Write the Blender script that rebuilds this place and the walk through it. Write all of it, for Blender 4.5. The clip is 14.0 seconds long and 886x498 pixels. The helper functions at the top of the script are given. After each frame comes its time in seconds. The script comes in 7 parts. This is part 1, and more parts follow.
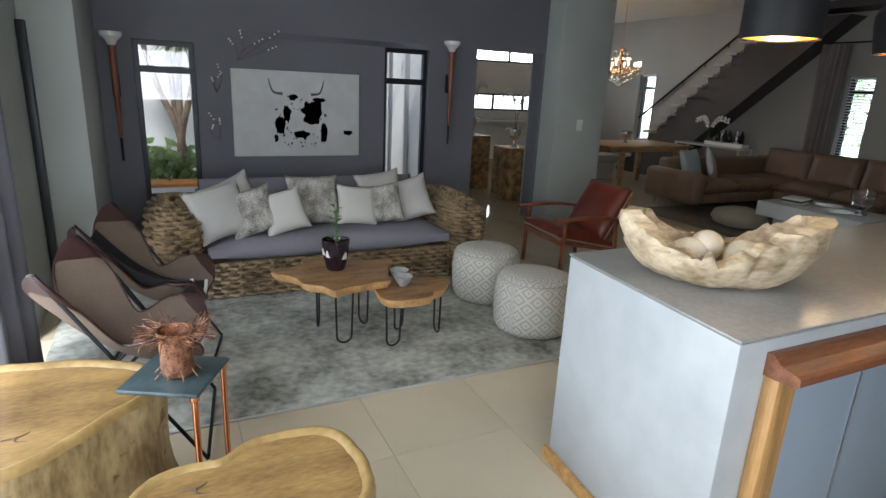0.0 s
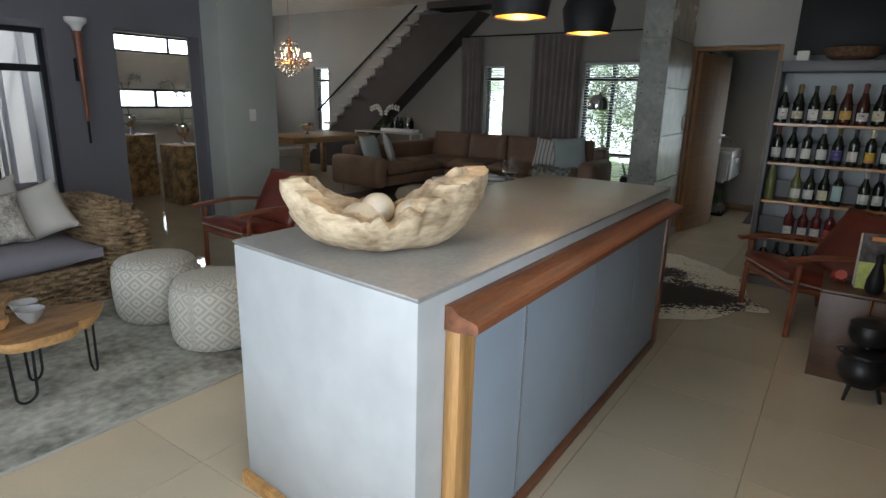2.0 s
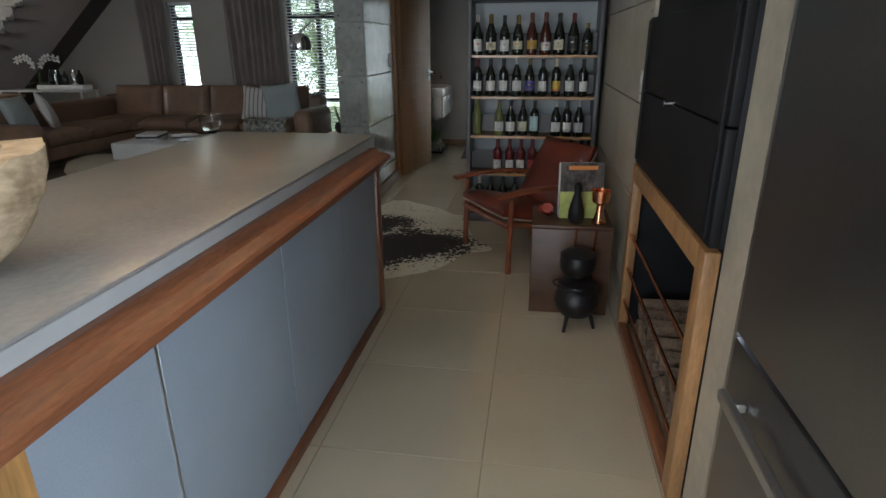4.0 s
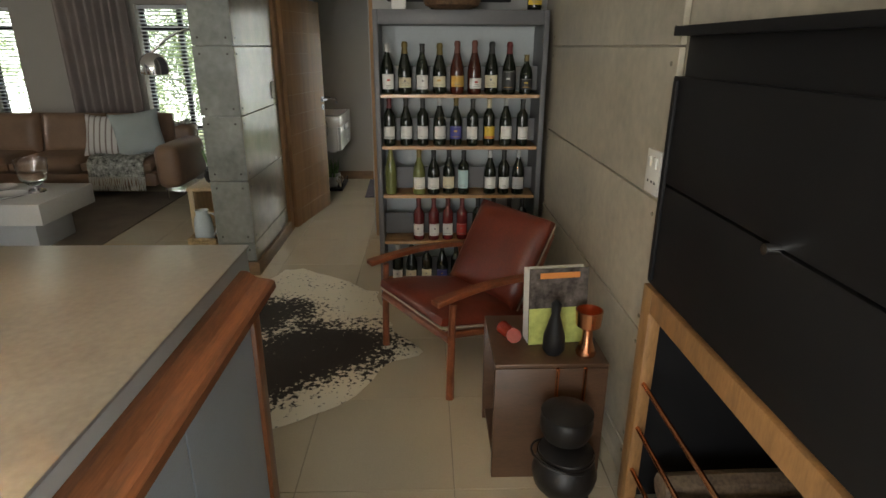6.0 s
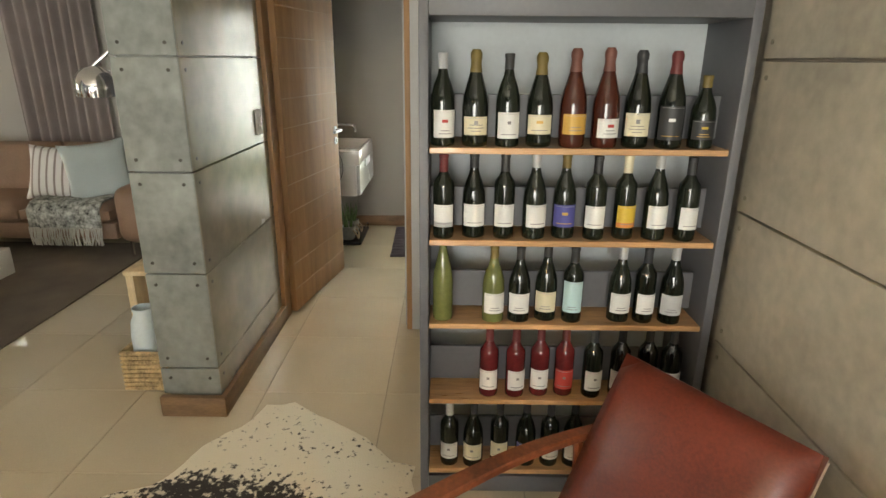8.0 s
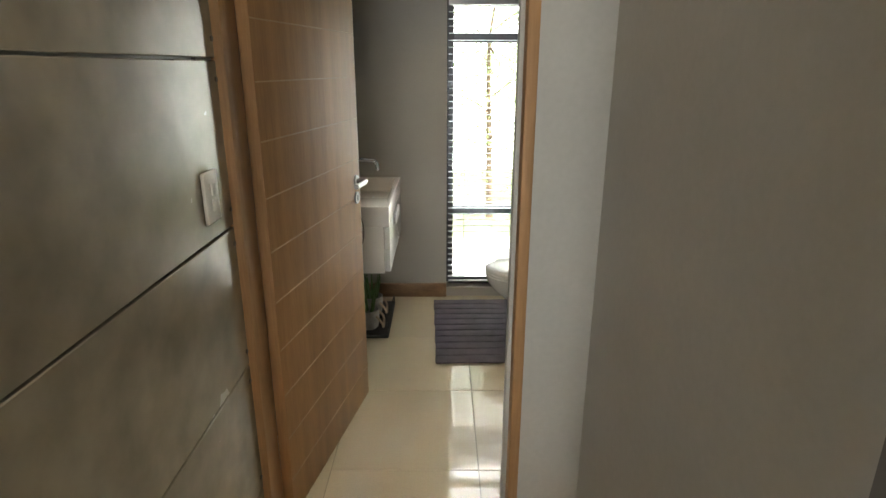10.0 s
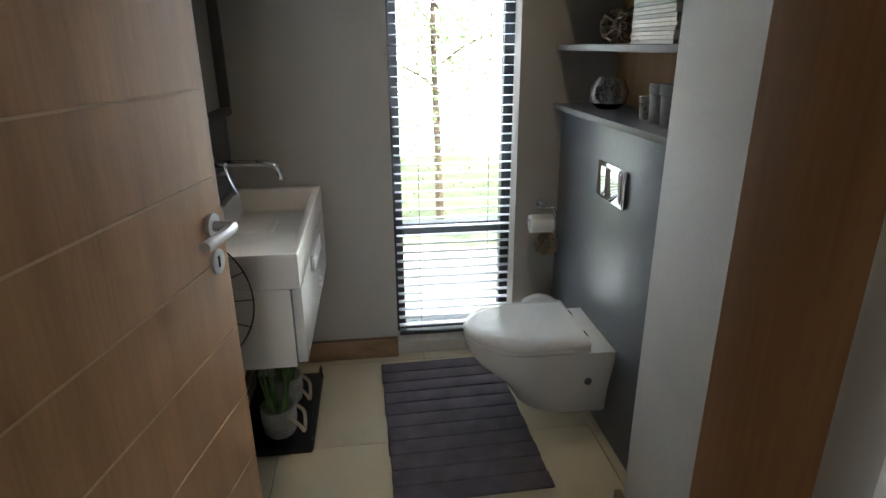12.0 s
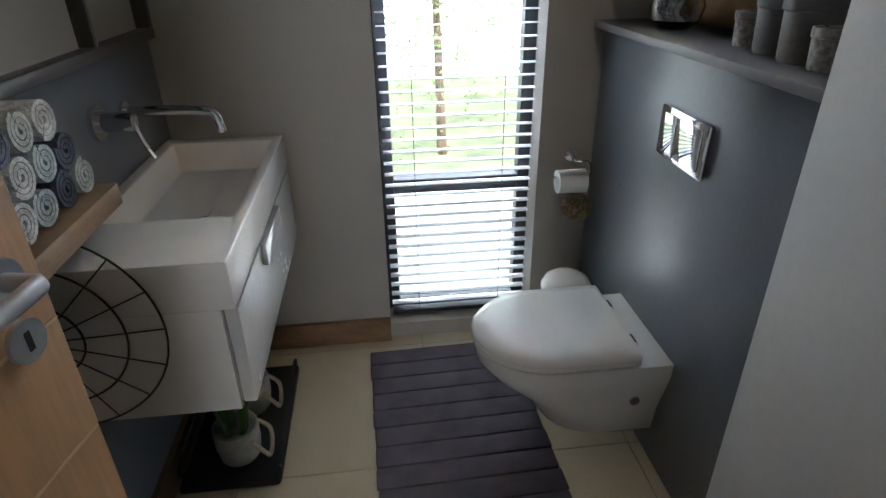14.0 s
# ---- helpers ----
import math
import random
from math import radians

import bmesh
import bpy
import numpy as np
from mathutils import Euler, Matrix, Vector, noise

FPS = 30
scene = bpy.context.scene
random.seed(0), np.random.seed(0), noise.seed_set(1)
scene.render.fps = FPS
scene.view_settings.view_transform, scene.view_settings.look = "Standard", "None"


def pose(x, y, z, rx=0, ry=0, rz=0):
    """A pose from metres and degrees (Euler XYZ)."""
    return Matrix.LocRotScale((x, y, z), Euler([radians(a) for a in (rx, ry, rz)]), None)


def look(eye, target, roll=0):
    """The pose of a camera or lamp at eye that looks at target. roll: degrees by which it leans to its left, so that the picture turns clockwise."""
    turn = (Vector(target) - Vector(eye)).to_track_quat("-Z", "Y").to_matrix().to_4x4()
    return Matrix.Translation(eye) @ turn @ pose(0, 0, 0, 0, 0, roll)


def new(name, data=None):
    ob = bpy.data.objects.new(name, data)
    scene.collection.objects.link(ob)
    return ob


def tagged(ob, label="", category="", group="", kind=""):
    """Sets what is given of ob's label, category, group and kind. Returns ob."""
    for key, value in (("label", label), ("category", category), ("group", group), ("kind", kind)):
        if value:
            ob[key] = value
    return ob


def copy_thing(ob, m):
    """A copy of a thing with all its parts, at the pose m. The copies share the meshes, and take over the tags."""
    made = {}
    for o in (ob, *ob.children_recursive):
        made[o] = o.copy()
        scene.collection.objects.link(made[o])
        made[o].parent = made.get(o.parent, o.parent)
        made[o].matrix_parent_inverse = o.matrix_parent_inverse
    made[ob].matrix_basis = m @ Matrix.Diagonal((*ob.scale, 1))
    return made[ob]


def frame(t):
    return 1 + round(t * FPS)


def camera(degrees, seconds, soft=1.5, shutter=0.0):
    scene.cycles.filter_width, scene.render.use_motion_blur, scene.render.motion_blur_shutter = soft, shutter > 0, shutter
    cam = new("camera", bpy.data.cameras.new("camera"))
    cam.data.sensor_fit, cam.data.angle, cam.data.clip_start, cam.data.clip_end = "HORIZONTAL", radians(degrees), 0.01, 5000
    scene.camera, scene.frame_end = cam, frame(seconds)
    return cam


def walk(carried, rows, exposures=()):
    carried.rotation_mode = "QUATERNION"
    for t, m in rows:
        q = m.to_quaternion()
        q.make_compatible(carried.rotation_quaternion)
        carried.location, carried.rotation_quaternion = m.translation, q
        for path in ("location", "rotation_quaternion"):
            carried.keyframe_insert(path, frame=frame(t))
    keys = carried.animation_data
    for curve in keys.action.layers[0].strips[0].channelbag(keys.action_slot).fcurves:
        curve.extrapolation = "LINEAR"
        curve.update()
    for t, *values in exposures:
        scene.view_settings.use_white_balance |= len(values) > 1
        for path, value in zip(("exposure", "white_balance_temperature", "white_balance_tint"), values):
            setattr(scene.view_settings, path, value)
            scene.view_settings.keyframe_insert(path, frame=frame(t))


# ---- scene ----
cam = camera(75.4, 14.0)

PATH = [
    (0, (-0.45, 0.493, 1.589), (0.396, 2.22, 1.038), 2.8),
    (0.5, (-0.472, 0.563, 1.562), (0.629, 2.145, 1.027), 2.6),
    (1, (-0.428, 0.603, 1.521), (0.855, 2.046, 1.0), 2.3),
    (1.5, (-0.322, 0.619, 1.486), (1.109, 1.919, 0.971), 1.9),
    (2, (-0.161, 0.61, 1.447), (1.435, 1.702, 0.934), 1.5),
    (2.5, (-0.033, 0.59, 1.419), (1.69, 1.467, 0.905), 0.9),
    (3, (0.083, 0.588, 1.387), (1.89, 1.243, 0.831), 0.5),
    (3.5, (0.272, 0.593, 1.38), (2.111, 1.057, 0.746), -0.1),
    (4, (0.498, 0.606, 1.4), (2.359, 0.897, 0.726), -0.3),
    (4.2, (0.587, 0.626, 1.427), (2.453, 0.85, 0.743), -0.0),
    (6.3, (1.833, 0.836, 1.582), (3.72, 0.776, 0.92), 0.2),
    (6.5, (1.987, 0.813, 1.574), (3.876, 0.772, 0.917), 0.2),
    (7, (2.435, 0.878, 1.567), (4.329, 0.849, 0.925), 0.3),
    (7.5, (2.855, 0.948, 1.562), (4.751, 0.933, 0.926), 0.4),
    (8, (3.282, 1.037, 1.578), (5.181, 1.051, 0.951), 0.5),
    (8.5, (3.72, 1.159, 1.587), (5.619, 1.204, 0.963), 0.5),
    (9, (4.171, 1.29, 1.578), (6.072, 1.321, 0.958), 0.3),
    (11.3, (5.966, 1.563, 1.516), (7.868, 1.426, 0.914), -0.2),
    (11.5, (6.096, 1.563, 1.496), (7.993, 1.389, 0.887), -0.3),
    (12, (6.332, 1.526, 1.428), (8.203, 1.301, 0.757), -0.5),
    (12.5, (6.524, 1.485, 1.391), (8.342, 1.238, 0.594), -0.6),
    (13, (6.678, 1.459, 1.367), (8.455, 1.216, 0.482), -0.8),
    (13.5, (6.817, 1.463, 1.369), (8.578, 1.223, 0.453), -0.8),
    (14, (6.911, 1.452, 1.393), (8.672, 1.253, 0.465), -0.8),
]
EXPOSURES = [(0, -0.25, 5950, 10), (1.5, -0.3, 6000, 10), (3, -0.35, 6000, 10), (4.2, -0.2, 5900, 10), (6.3, 0.52, 7100, 10), (7.5, 1.32, 7200, 10), (9, 1.68, 7250, 10), (11.3, 0.85, 6600, 10), (12, 0.85, 6250, 12), (14, 0.75, 6000, 14)]
walk(cam, [(t, look(eye, target, roll)) for t, eye, target, roll in PATH], EXPOSURES)

# ---- light ----
world = bpy.data.worlds.new("world")
scene.world = world
world.use_nodes = True
wn = world.node_tree
sky = wn.nodes.new("ShaderNodeTexSky")
sky.sky_type, sky.sun_disc = "NISHITA", False
sky.sun_elevation, sky.sun_rotation = radians(54), radians(203)
wn.nodes["Background"].inputs["Strength"].default_value = 0.15
wn.links.new(sky.outputs["Color"], wn.nodes["Background"].inputs["Color"])
sun = new("sun", bpy.data.lights.new("sun", "SUN"))
sun.data.energy, sun.data.angle, sun.data.color = 5.0, radians(8), (1.0, 0.96, 0.9)
sun.matrix_world = look((-2.5, -6, 9), (0, 0, 0))


def area(name, at, to, w, h, watts, color=(1, 1, 1)):
    ob = new(name, bpy.data.lights.new(name, "AREA"))
    ob.data.shape, ob.data.size, ob.data.size_y = "RECTANGLE", w, h
    ob.data.energy, ob.data.color = watts, color
    ob.matrix_world = look(at, to)
    return ob


# sky light in the real openings: terrace doors, far windows, courtyard, bathroom
area("terrace_daylight", (-2.1, 2.6, 1.3), (2, 2.8, 0.8), 3.6, 2.2, 185, (0.95, 0.98, 1.0))
area("kitchen_daylight", (-0.3, -0.80, 1.5), (-0.2, 2.0, 1.2), 1.5, 0.95, 70, (0.95, 0.98, 1.0))
area("window_daylight", (9.55, 3.72, 2.55), (7.6, 3.7, 0.2), 1.2, 0.8, 40, (0.93, 0.98, 1.0))
area("window_daylight", (9.55, 5.77, 2.55), (7.6, 5.7, 0.2), 0.8, 0.8, 22, (0.93, 0.98, 1.0))
area("bathroom_daylight", (9.5, 1.17, 2.5), (8.0, 1.2, 0.3), 0.8, 0.8, 265, (0.88, 0.95, 1.0))
area("hall_daylight", (6.65, 12.25, 2.29), (6.4, 9.5, 1.2), 2.2, 0.32, 38, (0.97, 0.99, 1.0))
area("courtyard_daylight", (-0.42, 7.1, 2.5), (-0.2, 5.6, 0.2), 0.8, 0.6, 12, (0.95, 0.98, 1.0))


def lamp(name, at, watts, color=(1.0, 0.72, 0.42), r=0.03):
    ob = new(name, bpy.data.lights.new(name, "POINT"))
    ob.data.energy, ob.data.color, ob.data.shadow_soft_size = watts, color, r
    ob.location = at
    return ob


# ---- materials ----
def mat(name, base, rough=0.5, metal=0.0, var=0.12, scale=3.0, fine=60.0, bump=0.1, tint=None, stretch=(1, 1, 1), rand=0.0, rvar=0.08, coat=0.0, spec=0.5):
    """Two scales of noise move colour, gloss and relief; tint is the second colour; rand varies it from object to object."""
    m = bpy.data.materials.new(name)
    m.use_nodes = True
    nt = m.node_tree
    n, l = nt.nodes, nt.links
    p = n["Principled BSDF"]
    tc, mp = n.new("ShaderNodeTexCoord"), n.new("ShaderNodeMapping")
    mp.inputs["Scale"].default_value = stretch
    l.new(tc.outputs["Object"], mp.inputs["Vector"])
    src = mp.outputs["Vector"]
    if rand:
        oi, ad = n.new("ShaderNodeObjectInfo"), n.new("ShaderNodeVectorMath")
        mu = n.new("ShaderNodeMath")
        mu.operation, mu.inputs[1].default_value = "MULTIPLY", 37.0
        l.new(oi.outputs["Random"], mu.inputs[0])
        l.new(src, ad.inputs[0])
        l.new(mu.outputs[0], ad.inputs[1])
        src = ad.outputs[0]
    a, b = n.new("ShaderNodeTexNoise"), n.new("ShaderNodeTexNoise")
    a.inputs["Scale"].default_value, a.inputs["Detail"].default_value = scale, 5
    b.inputs["Scale"].default_value, b.inputs["Detail"].default_value = fine, 3
    l.new(src, a.inputs["Vector"])
    l.new(src, b.inputs["Vector"])
    mixf = n.new("ShaderNodeMath")
    mixf.operation, mixf.inputs[1].default_value = "MULTIPLY_ADD", 0.35
    l.new(b.outputs["Fac"], mixf.inputs[0])
    ma = n.new("ShaderNodeMath")
    ma.operation, ma.inputs[1].default_value = "MULTIPLY", 0.65
    l.new(a.outputs["Fac"], ma.inputs[0])
    l.new(ma.outputs[0], mixf.inputs[2])
    rp = n.new("ShaderNodeValToRGB")
    lo = [c * (1 - 2.2 * var) for c in base]
    hi = list(tint) if tint else [min(1, c * (1 + 2.2 * var)) for c in base]
    rp.color_ramp.elements[0].position, rp.color_ramp.elements[1].position = 0.33, 0.68
    rp.color_ramp.elements[0].color, rp.color_ramp.elements[1].color = (*[max(0, c) for c in lo], 1), (*hi, 1)
    l.new(mixf.outputs[0], rp.inputs["Fac"])
    out = rp.outputs["Color"]
    if rand:
        hs, mr = n.new("ShaderNodeHueSaturation"), n.new("ShaderNodeMapRange")
        mr.inputs["To Min"].default_value, mr.inputs["To Max"].default_value = 1 - rand, 1 + rand
        l.new(oi.outputs["Random"], mr.inputs["Value"])
        l.new(mr.outputs[0], hs.inputs["Value"])
        l.new(out, hs.inputs["Color"])
        out = hs.outputs["Color"]
    l.new(out, p.inputs["Base Color"])
    rr = n.new("ShaderNodeMapRange")
    rr.inputs["To Min"].default_value, rr.inputs["To Max"].default_value = max(0, rough - rvar), min(1, rough + rvar)
    l.new(mixf.outputs[0], rr.inputs["Value"])
    l.new(rr.outputs[0], p.inputs["Roughness"])
    p.inputs["Metallic"].default_value = metal
    p.inputs["Specular IOR Level"].default_value = spec
    p.inputs["Coat Weight"].default_value = coat
    if bump:
        bp = n.new("ShaderNodeBump")
        bp.inputs["Strength"].default_value, bp.inputs["Distance"].default_value = bump, 0.01
        l.new(mixf.outputs[0], bp.inputs["Height"])
        l.new(bp.outputs["Normal"], p.inputs["Normal"])
    return m


def glass_mat(name, color=(1, 1, 1), rough=0.0):
    m = bpy.data.materials.new(name)
    m.use_nodes = True
    p = m.node_tree.nodes["Principled BSDF"]
    p.inputs["Base Color"].default_value = (*color, 1)
    p.inputs["Roughness"].default_value = rough
    p.inputs["Transmission Weight"].default_value = 1.0
    p.inputs["IOR"].default_value = 1.45
    return m


def glow_mat(name, color, strength):
    m = bpy.data.materials.new(name)
    m.use_nodes = True
    p = m.node_tree.nodes["Principled BSDF"]
    p.inputs["Base Color"].default_value = (*color, 1)
    p.inputs["Emission Color"].default_value = (*color, 1)
    p.inputs["Emission Strength"].default_value = strength
    return m


M_TILE = mat("polished_porcelain", (0.55, 0.475, 0.345), 0.045, var=0.03, scale=2, fine=140, bump=0.002, rand=0.03, rvar=0.015)
M_GROUT = mat("grout", (0.31, 0.27, 0.21), 0.8)
M_SLATE = mat("slate_paint", (0.150, 0.150, 0.172), 0.62, var=0.06, scale=1.2, fine=120, bump=0.04)
M_WALL = mat("greige_paint", (0.36, 0.34, 0.305), 0.6, var=0.04, scale=1.0, fine=150, bump=0.04)
M_WALLG = mat("pale_grey_paint", (0.40, 0.425, 0.40), 0.55, var=0.05, scale=1.2, fine=140, bump=0.04)
M_WHITE = mat("white_paint", (0.78, 0.78, 0.76), 0.6, var=0.02, bump=0.03)
M_CEIL = mat("ceiling_paint", (0.74, 0.71, 0.65), 0.7, var=0.02, bump=0.02)
M_CONC = mat("concrete_panel", (0.215, 0.225, 0.205), 0.34, var=0.17, scale=3.2, fine=22, bump=0.10, rand=0.05, rvar=0.14)
M_CREAM = mat("screeded_panel", (0.40, 0.36, 0.28), 0.36, var=0.12, scale=2.4, fine=24, bump=0.03, rand=0.03, rvar=0.1)
M_SEAL = mat("sealed_screed_panel", (0.275, 0.245, 0.19), 0.24, var=0.16, scale=2.2, fine=9, bump=0.14, rand=0.03, rvar=0.14)
M_ISLAND = mat("cement_screed", (0.44, 0.46, 0.465), 0.40, var=0.06, scale=1.3, fine=9, bump=0.02, rvar=0.12)
M_ITOP = mat("sealed_screed", (0.27, 0.265, 0.25), 0.32, var=0.12, scale=2.5, fine=50, bump=0.012, rvar=0.08)
M_WOODR = mat("red_hardwood", (0.20, 0.075, 0.032), 0.5, var=0.2, scale=5, fine=40, bump=0.06, stretch=(0.6, 6, 6), coat=0.2)
M_WOODRV = mat("red_hardwood_upright", (0.23, 0.085, 0.035), 0.32, var=0.2, scale=5, fine=40, bump=0.06, stretch=(6, 6, 0.6), coat=0.2)
M_WOODY = mat("honey_wood", (0.45, 0.25, 0.09), 0.42, var=0.18, scale=4, fine=30, bump=0.06, stretch=(6, 6, 0.5))
M_WOODF = mat("brown_frame_wood", (0.33, 0.175, 0.07), 0.48, var=0.16, scale=4, fine=30, bump=0.05, stretch=(4, 4, 1))
M_WOODYH = mat("honey_wood_flat", (0.50, 0.27, 0.09), 0.42, var=0.18, scale=4, fine=30, bump=0.06, stretch=(0.5, 6, 6))
M_NAVY = mat("navy_laminate", (0.32, 0.39, 0.475), 0.32, var=0.05, scale=2, fine=160, bump=0.02)
M_ALU = mat("brushed_aluminium", (0.62, 0.63, 0.65), 0.3, 1.0, var=0.04, fine=90)
M_STEEL = mat("stainless_steel", (0.30, 0.30, 0.31), 0.34, 1.0, var=0.04, scale=1.2, fine=90, bump=0, rvar=0.04)
M_CHROME = mat("chrome", (0.8, 0.8, 0.82), 0.06, 1.0, var=0.01, bump=0)
M_COPPER = mat("copper", (0.80, 0.36, 0.19), 0.22, 1.0, var=0.06, fine=80, bump=0.01)
M_BLACK = mat("black_steel", (0.009, 0.009, 0.010), 0.55, 0.0, var=0.1, fine=100, bump=0.02, spec=0.25)
M_FRAME = mat("charcoal_aluminium", (0.018, 0.020, 0.026), 0.4, 0.2, var=0.05, bump=0.01)
M_SKIRT = mat("skirting_wood", (0.21, 0.125, 0.065), 0.42, var=0.16, scale=4, fine=40, bump=0.04, stretch=(1, 1, 5))
M_DOOR = mat("door_veneer", (0.36, 0.205, 0.10), 0.52, var=0.10, scale=3, fine=30, bump=0.03, stretch=(5, 5, 0.35), spec=0.3)
M_GROOVE = mat("pale_groove", (0.44, 0.30, 0.18), 0.6)
M_GLASS = glass_mat("pane_glass")
M_RACK = mat("grey_rack_paint", (0.115, 0.115, 0.120), 0.45, var=0.05, bump=0.03)
M_RACKB = mat("pale_backboard", (0.46, 0.50, 0.51), 0.5, var=0.03, bump=0.02)
M_SHELF = mat("shelf_edge_wood", (0.52, 0.30, 0.14), 0.3, var=0.15, scale=5, fine=40, bump=0.04, stretch=(5, 0.5, 5), coat=0.3)
M_BLIND = mat("white_slat", (0.72, 0.75, 0.78), 0.45, var=0.02, bump=0)
M_DUCT = mat("blue_grey_paint", (0.115, 0.130, 0.150), 0.30, var=0.06, scale=2, fine=80, bump=0.015)
M_NIB = mat("pale_wall_paint", (0.42, 0.42, 0.405), 0.6, var=0.03, bump=0.03)
M_GRASS = mat("grass", (0.16, 0.19, 0.10), 0.9, var=0.3, scale=3, fine=60, bump=0.4)
M_PAVE = mat("paving", (0.42, 0.40, 0.36), 0.8, var=0.1, bump=0.2)
M_LEAF = mat("leaf", (0.08, 0.14, 0.04), 0.5, var=0.3, scale=8, fine=60, bump=0.1, tint=(0.18, 0.26, 0.09), rand=0.2)
lt, lm = M_LEAF.node_tree.nodes.new("ShaderNodeBsdfTranslucent"), M_LEAF.node_tree.nodes.new("ShaderNodeMixShader")
lt.inputs["Color"].default_value = (0.42, 0.55, 0.26, 1)
lm.inputs["Fac"].default_value = 0.5
M_LEAF.node_tree.links.new(M_LEAF.node_tree.nodes["Principled BSDF"].outputs[0], lm.inputs[1])
M_LEAF.node_tree.links.new(lt.outputs[0], lm.inputs[2])
M_LEAF.node_tree.links.new(lm.outputs[0], M_LEAF.node_tree.nodes["Material Output"].inputs["Surface"])
M_PLANT = mat("houseplant_leaf", (0.05, 0.13, 0.03), 0.42, var=0.25, scale=14, fine=60, bump=0.1, tint=(0.12, 0.25, 0.06))
M_BARK = mat("bark", (0.17, 0.12, 0.08), 0.85, var=0.25, scale=10, fine=80, bump=0.4)
M_CERAM = mat("white_ceramic", (0.80, 0.80, 0.79), 0.08, var=0.01, bump=0, rvar=0.02)
M_PORC = mat("basin_white", (0.80, 0.77, 0.73), 0.14, var=0.01, bump=0, rvar=0.02)


# ---- mesh helpers ----
def box(bm, x0, x1, y0, y1, z0, z1):
    vs = [bm.verts.new((x, y, z)) for z in (z0, z1) for y in (y0, y1) for x in (x0, x1)]
    for f in ((0, 2, 3, 1), (4, 5, 7, 6), (0, 1, 5, 4), (2, 6, 7, 3), (0, 4, 6, 2), (1, 3, 7, 5)):
        bm.faces.new([vs[i] for i in f])
    return vs


def bevel(bm, w, seg=2):
    bmesh.ops.bevel(bm, geom=bm.edges[:], offset=w, segments=seg, profile=0.5, affect="EDGES", clamp_overlap=True)
    return bm


def bbox(x0, x1, y0, y1, z0, z1, w=0.0, seg=2):
    bm = bmesh.new()
    box(bm, x0, x1, y0, y1, z0, z1)
    return bevel(bm, w, seg) if w else bm


def prism(bm, outline, z0, z1):
    lo = [bm.verts.new((x, y, z0)) for x, y in outline]
    hi = [bm.verts.new((x, y, z1)) for x, y in outline]
    k = len(outline)
    for i in range(k):
        bm.faces.new((lo[i], lo[(i + 1) % k], hi[(i + 1) % k], hi[i]))
    bm.faces.new(lo[::-1])
    bm.faces.new(hi)


def lathe(bm, prof, n=24, at=(0, 0, 0), wob=None, caps=True):
    rings = []
    for r, z in prof:
        ring = []
        for i in range(n):
            a = 2 * math.pi * i / n
            k = wob(a, z) if wob else 1
            ring.append(bm.verts.new((at[0] + r * k * math.cos(a), at[1] + r * k * math.sin(a), at[2] + z)))
        rings.append(ring)
    for a, b in zip(rings, rings[1:]):
        for i in range(n):
            bm.faces.new((a[i], a[(i + 1) % n], b[(i + 1) % n], b[i]))
    if caps:
        bm.faces.new(rings[0][::-1])
        bm.faces.new(rings[-1])


def tube(bm, pts, r, n=6, closed=False, r1=None):
    pts = [Vector(p) for p in pts]
    k = len(pts)
    rings, side = [], None
    for i, p in enumerate(pts):
        if closed:
            d = pts[(i + 1) % k] - pts[i - 1]
        else:
            d = pts[min(i + 1, k - 1)] - pts[max(i - 1, 0)]
        d = d.normalized() if d.length else Vector((0, 0, 1))
        if side is None:
            side = d.orthogonal().normalized()
        side = side - d * side.dot(d)
        side = side.normalized() if side.length > 1e-6 else d.orthogonal().normalized()
        up = d.cross(side)
        rr = r if r1 is None else r + (r1 - r) * i / (k - 1)
        rings.append([bm.verts.new(p + (side * math.cos(2 * math.pi * j / n) + up * math.sin(2 * math.pi * j / n)) * rr) for j in range(n)])
    for i in range(k if closed else k - 1):
        a, b = rings[i], rings[(i + 1) % k]
        for j in range(n):
            bm.faces.new((a[j], a[(j + 1) % n], b[(j + 1) % n], b[j]))
    if not closed:
        bm.faces.new(rings[0][::-1])
        bm.faces.new(rings[-1])


def rod(p0, p1, r, n=10, r1=None):
    bm = bmesh.new()
    tube(bm, [p0, p1], r, n, r1=r1)
    return bm


def smooth_path(pts, sub=6):
    pts = [Vector(p) for p in pts]
    out = []
    for i in range(len(pts) - 1):
        p0, p1, p2, p3 = pts[max(i - 1, 0)], pts[i], pts[i + 1], pts[min(i + 2, len(pts) - 1)]
        for s in range(sub):
            t = s / sub
            out.append(0.5 * (2 * p1 + (p2 - p0) * t + (2 * p0 - 5 * p1 + 4 * p2 - p3) * t * t + (3 * p1 - p0 - 3 * p2 + p3) * t ** 3))
    return out + [pts[-1]]


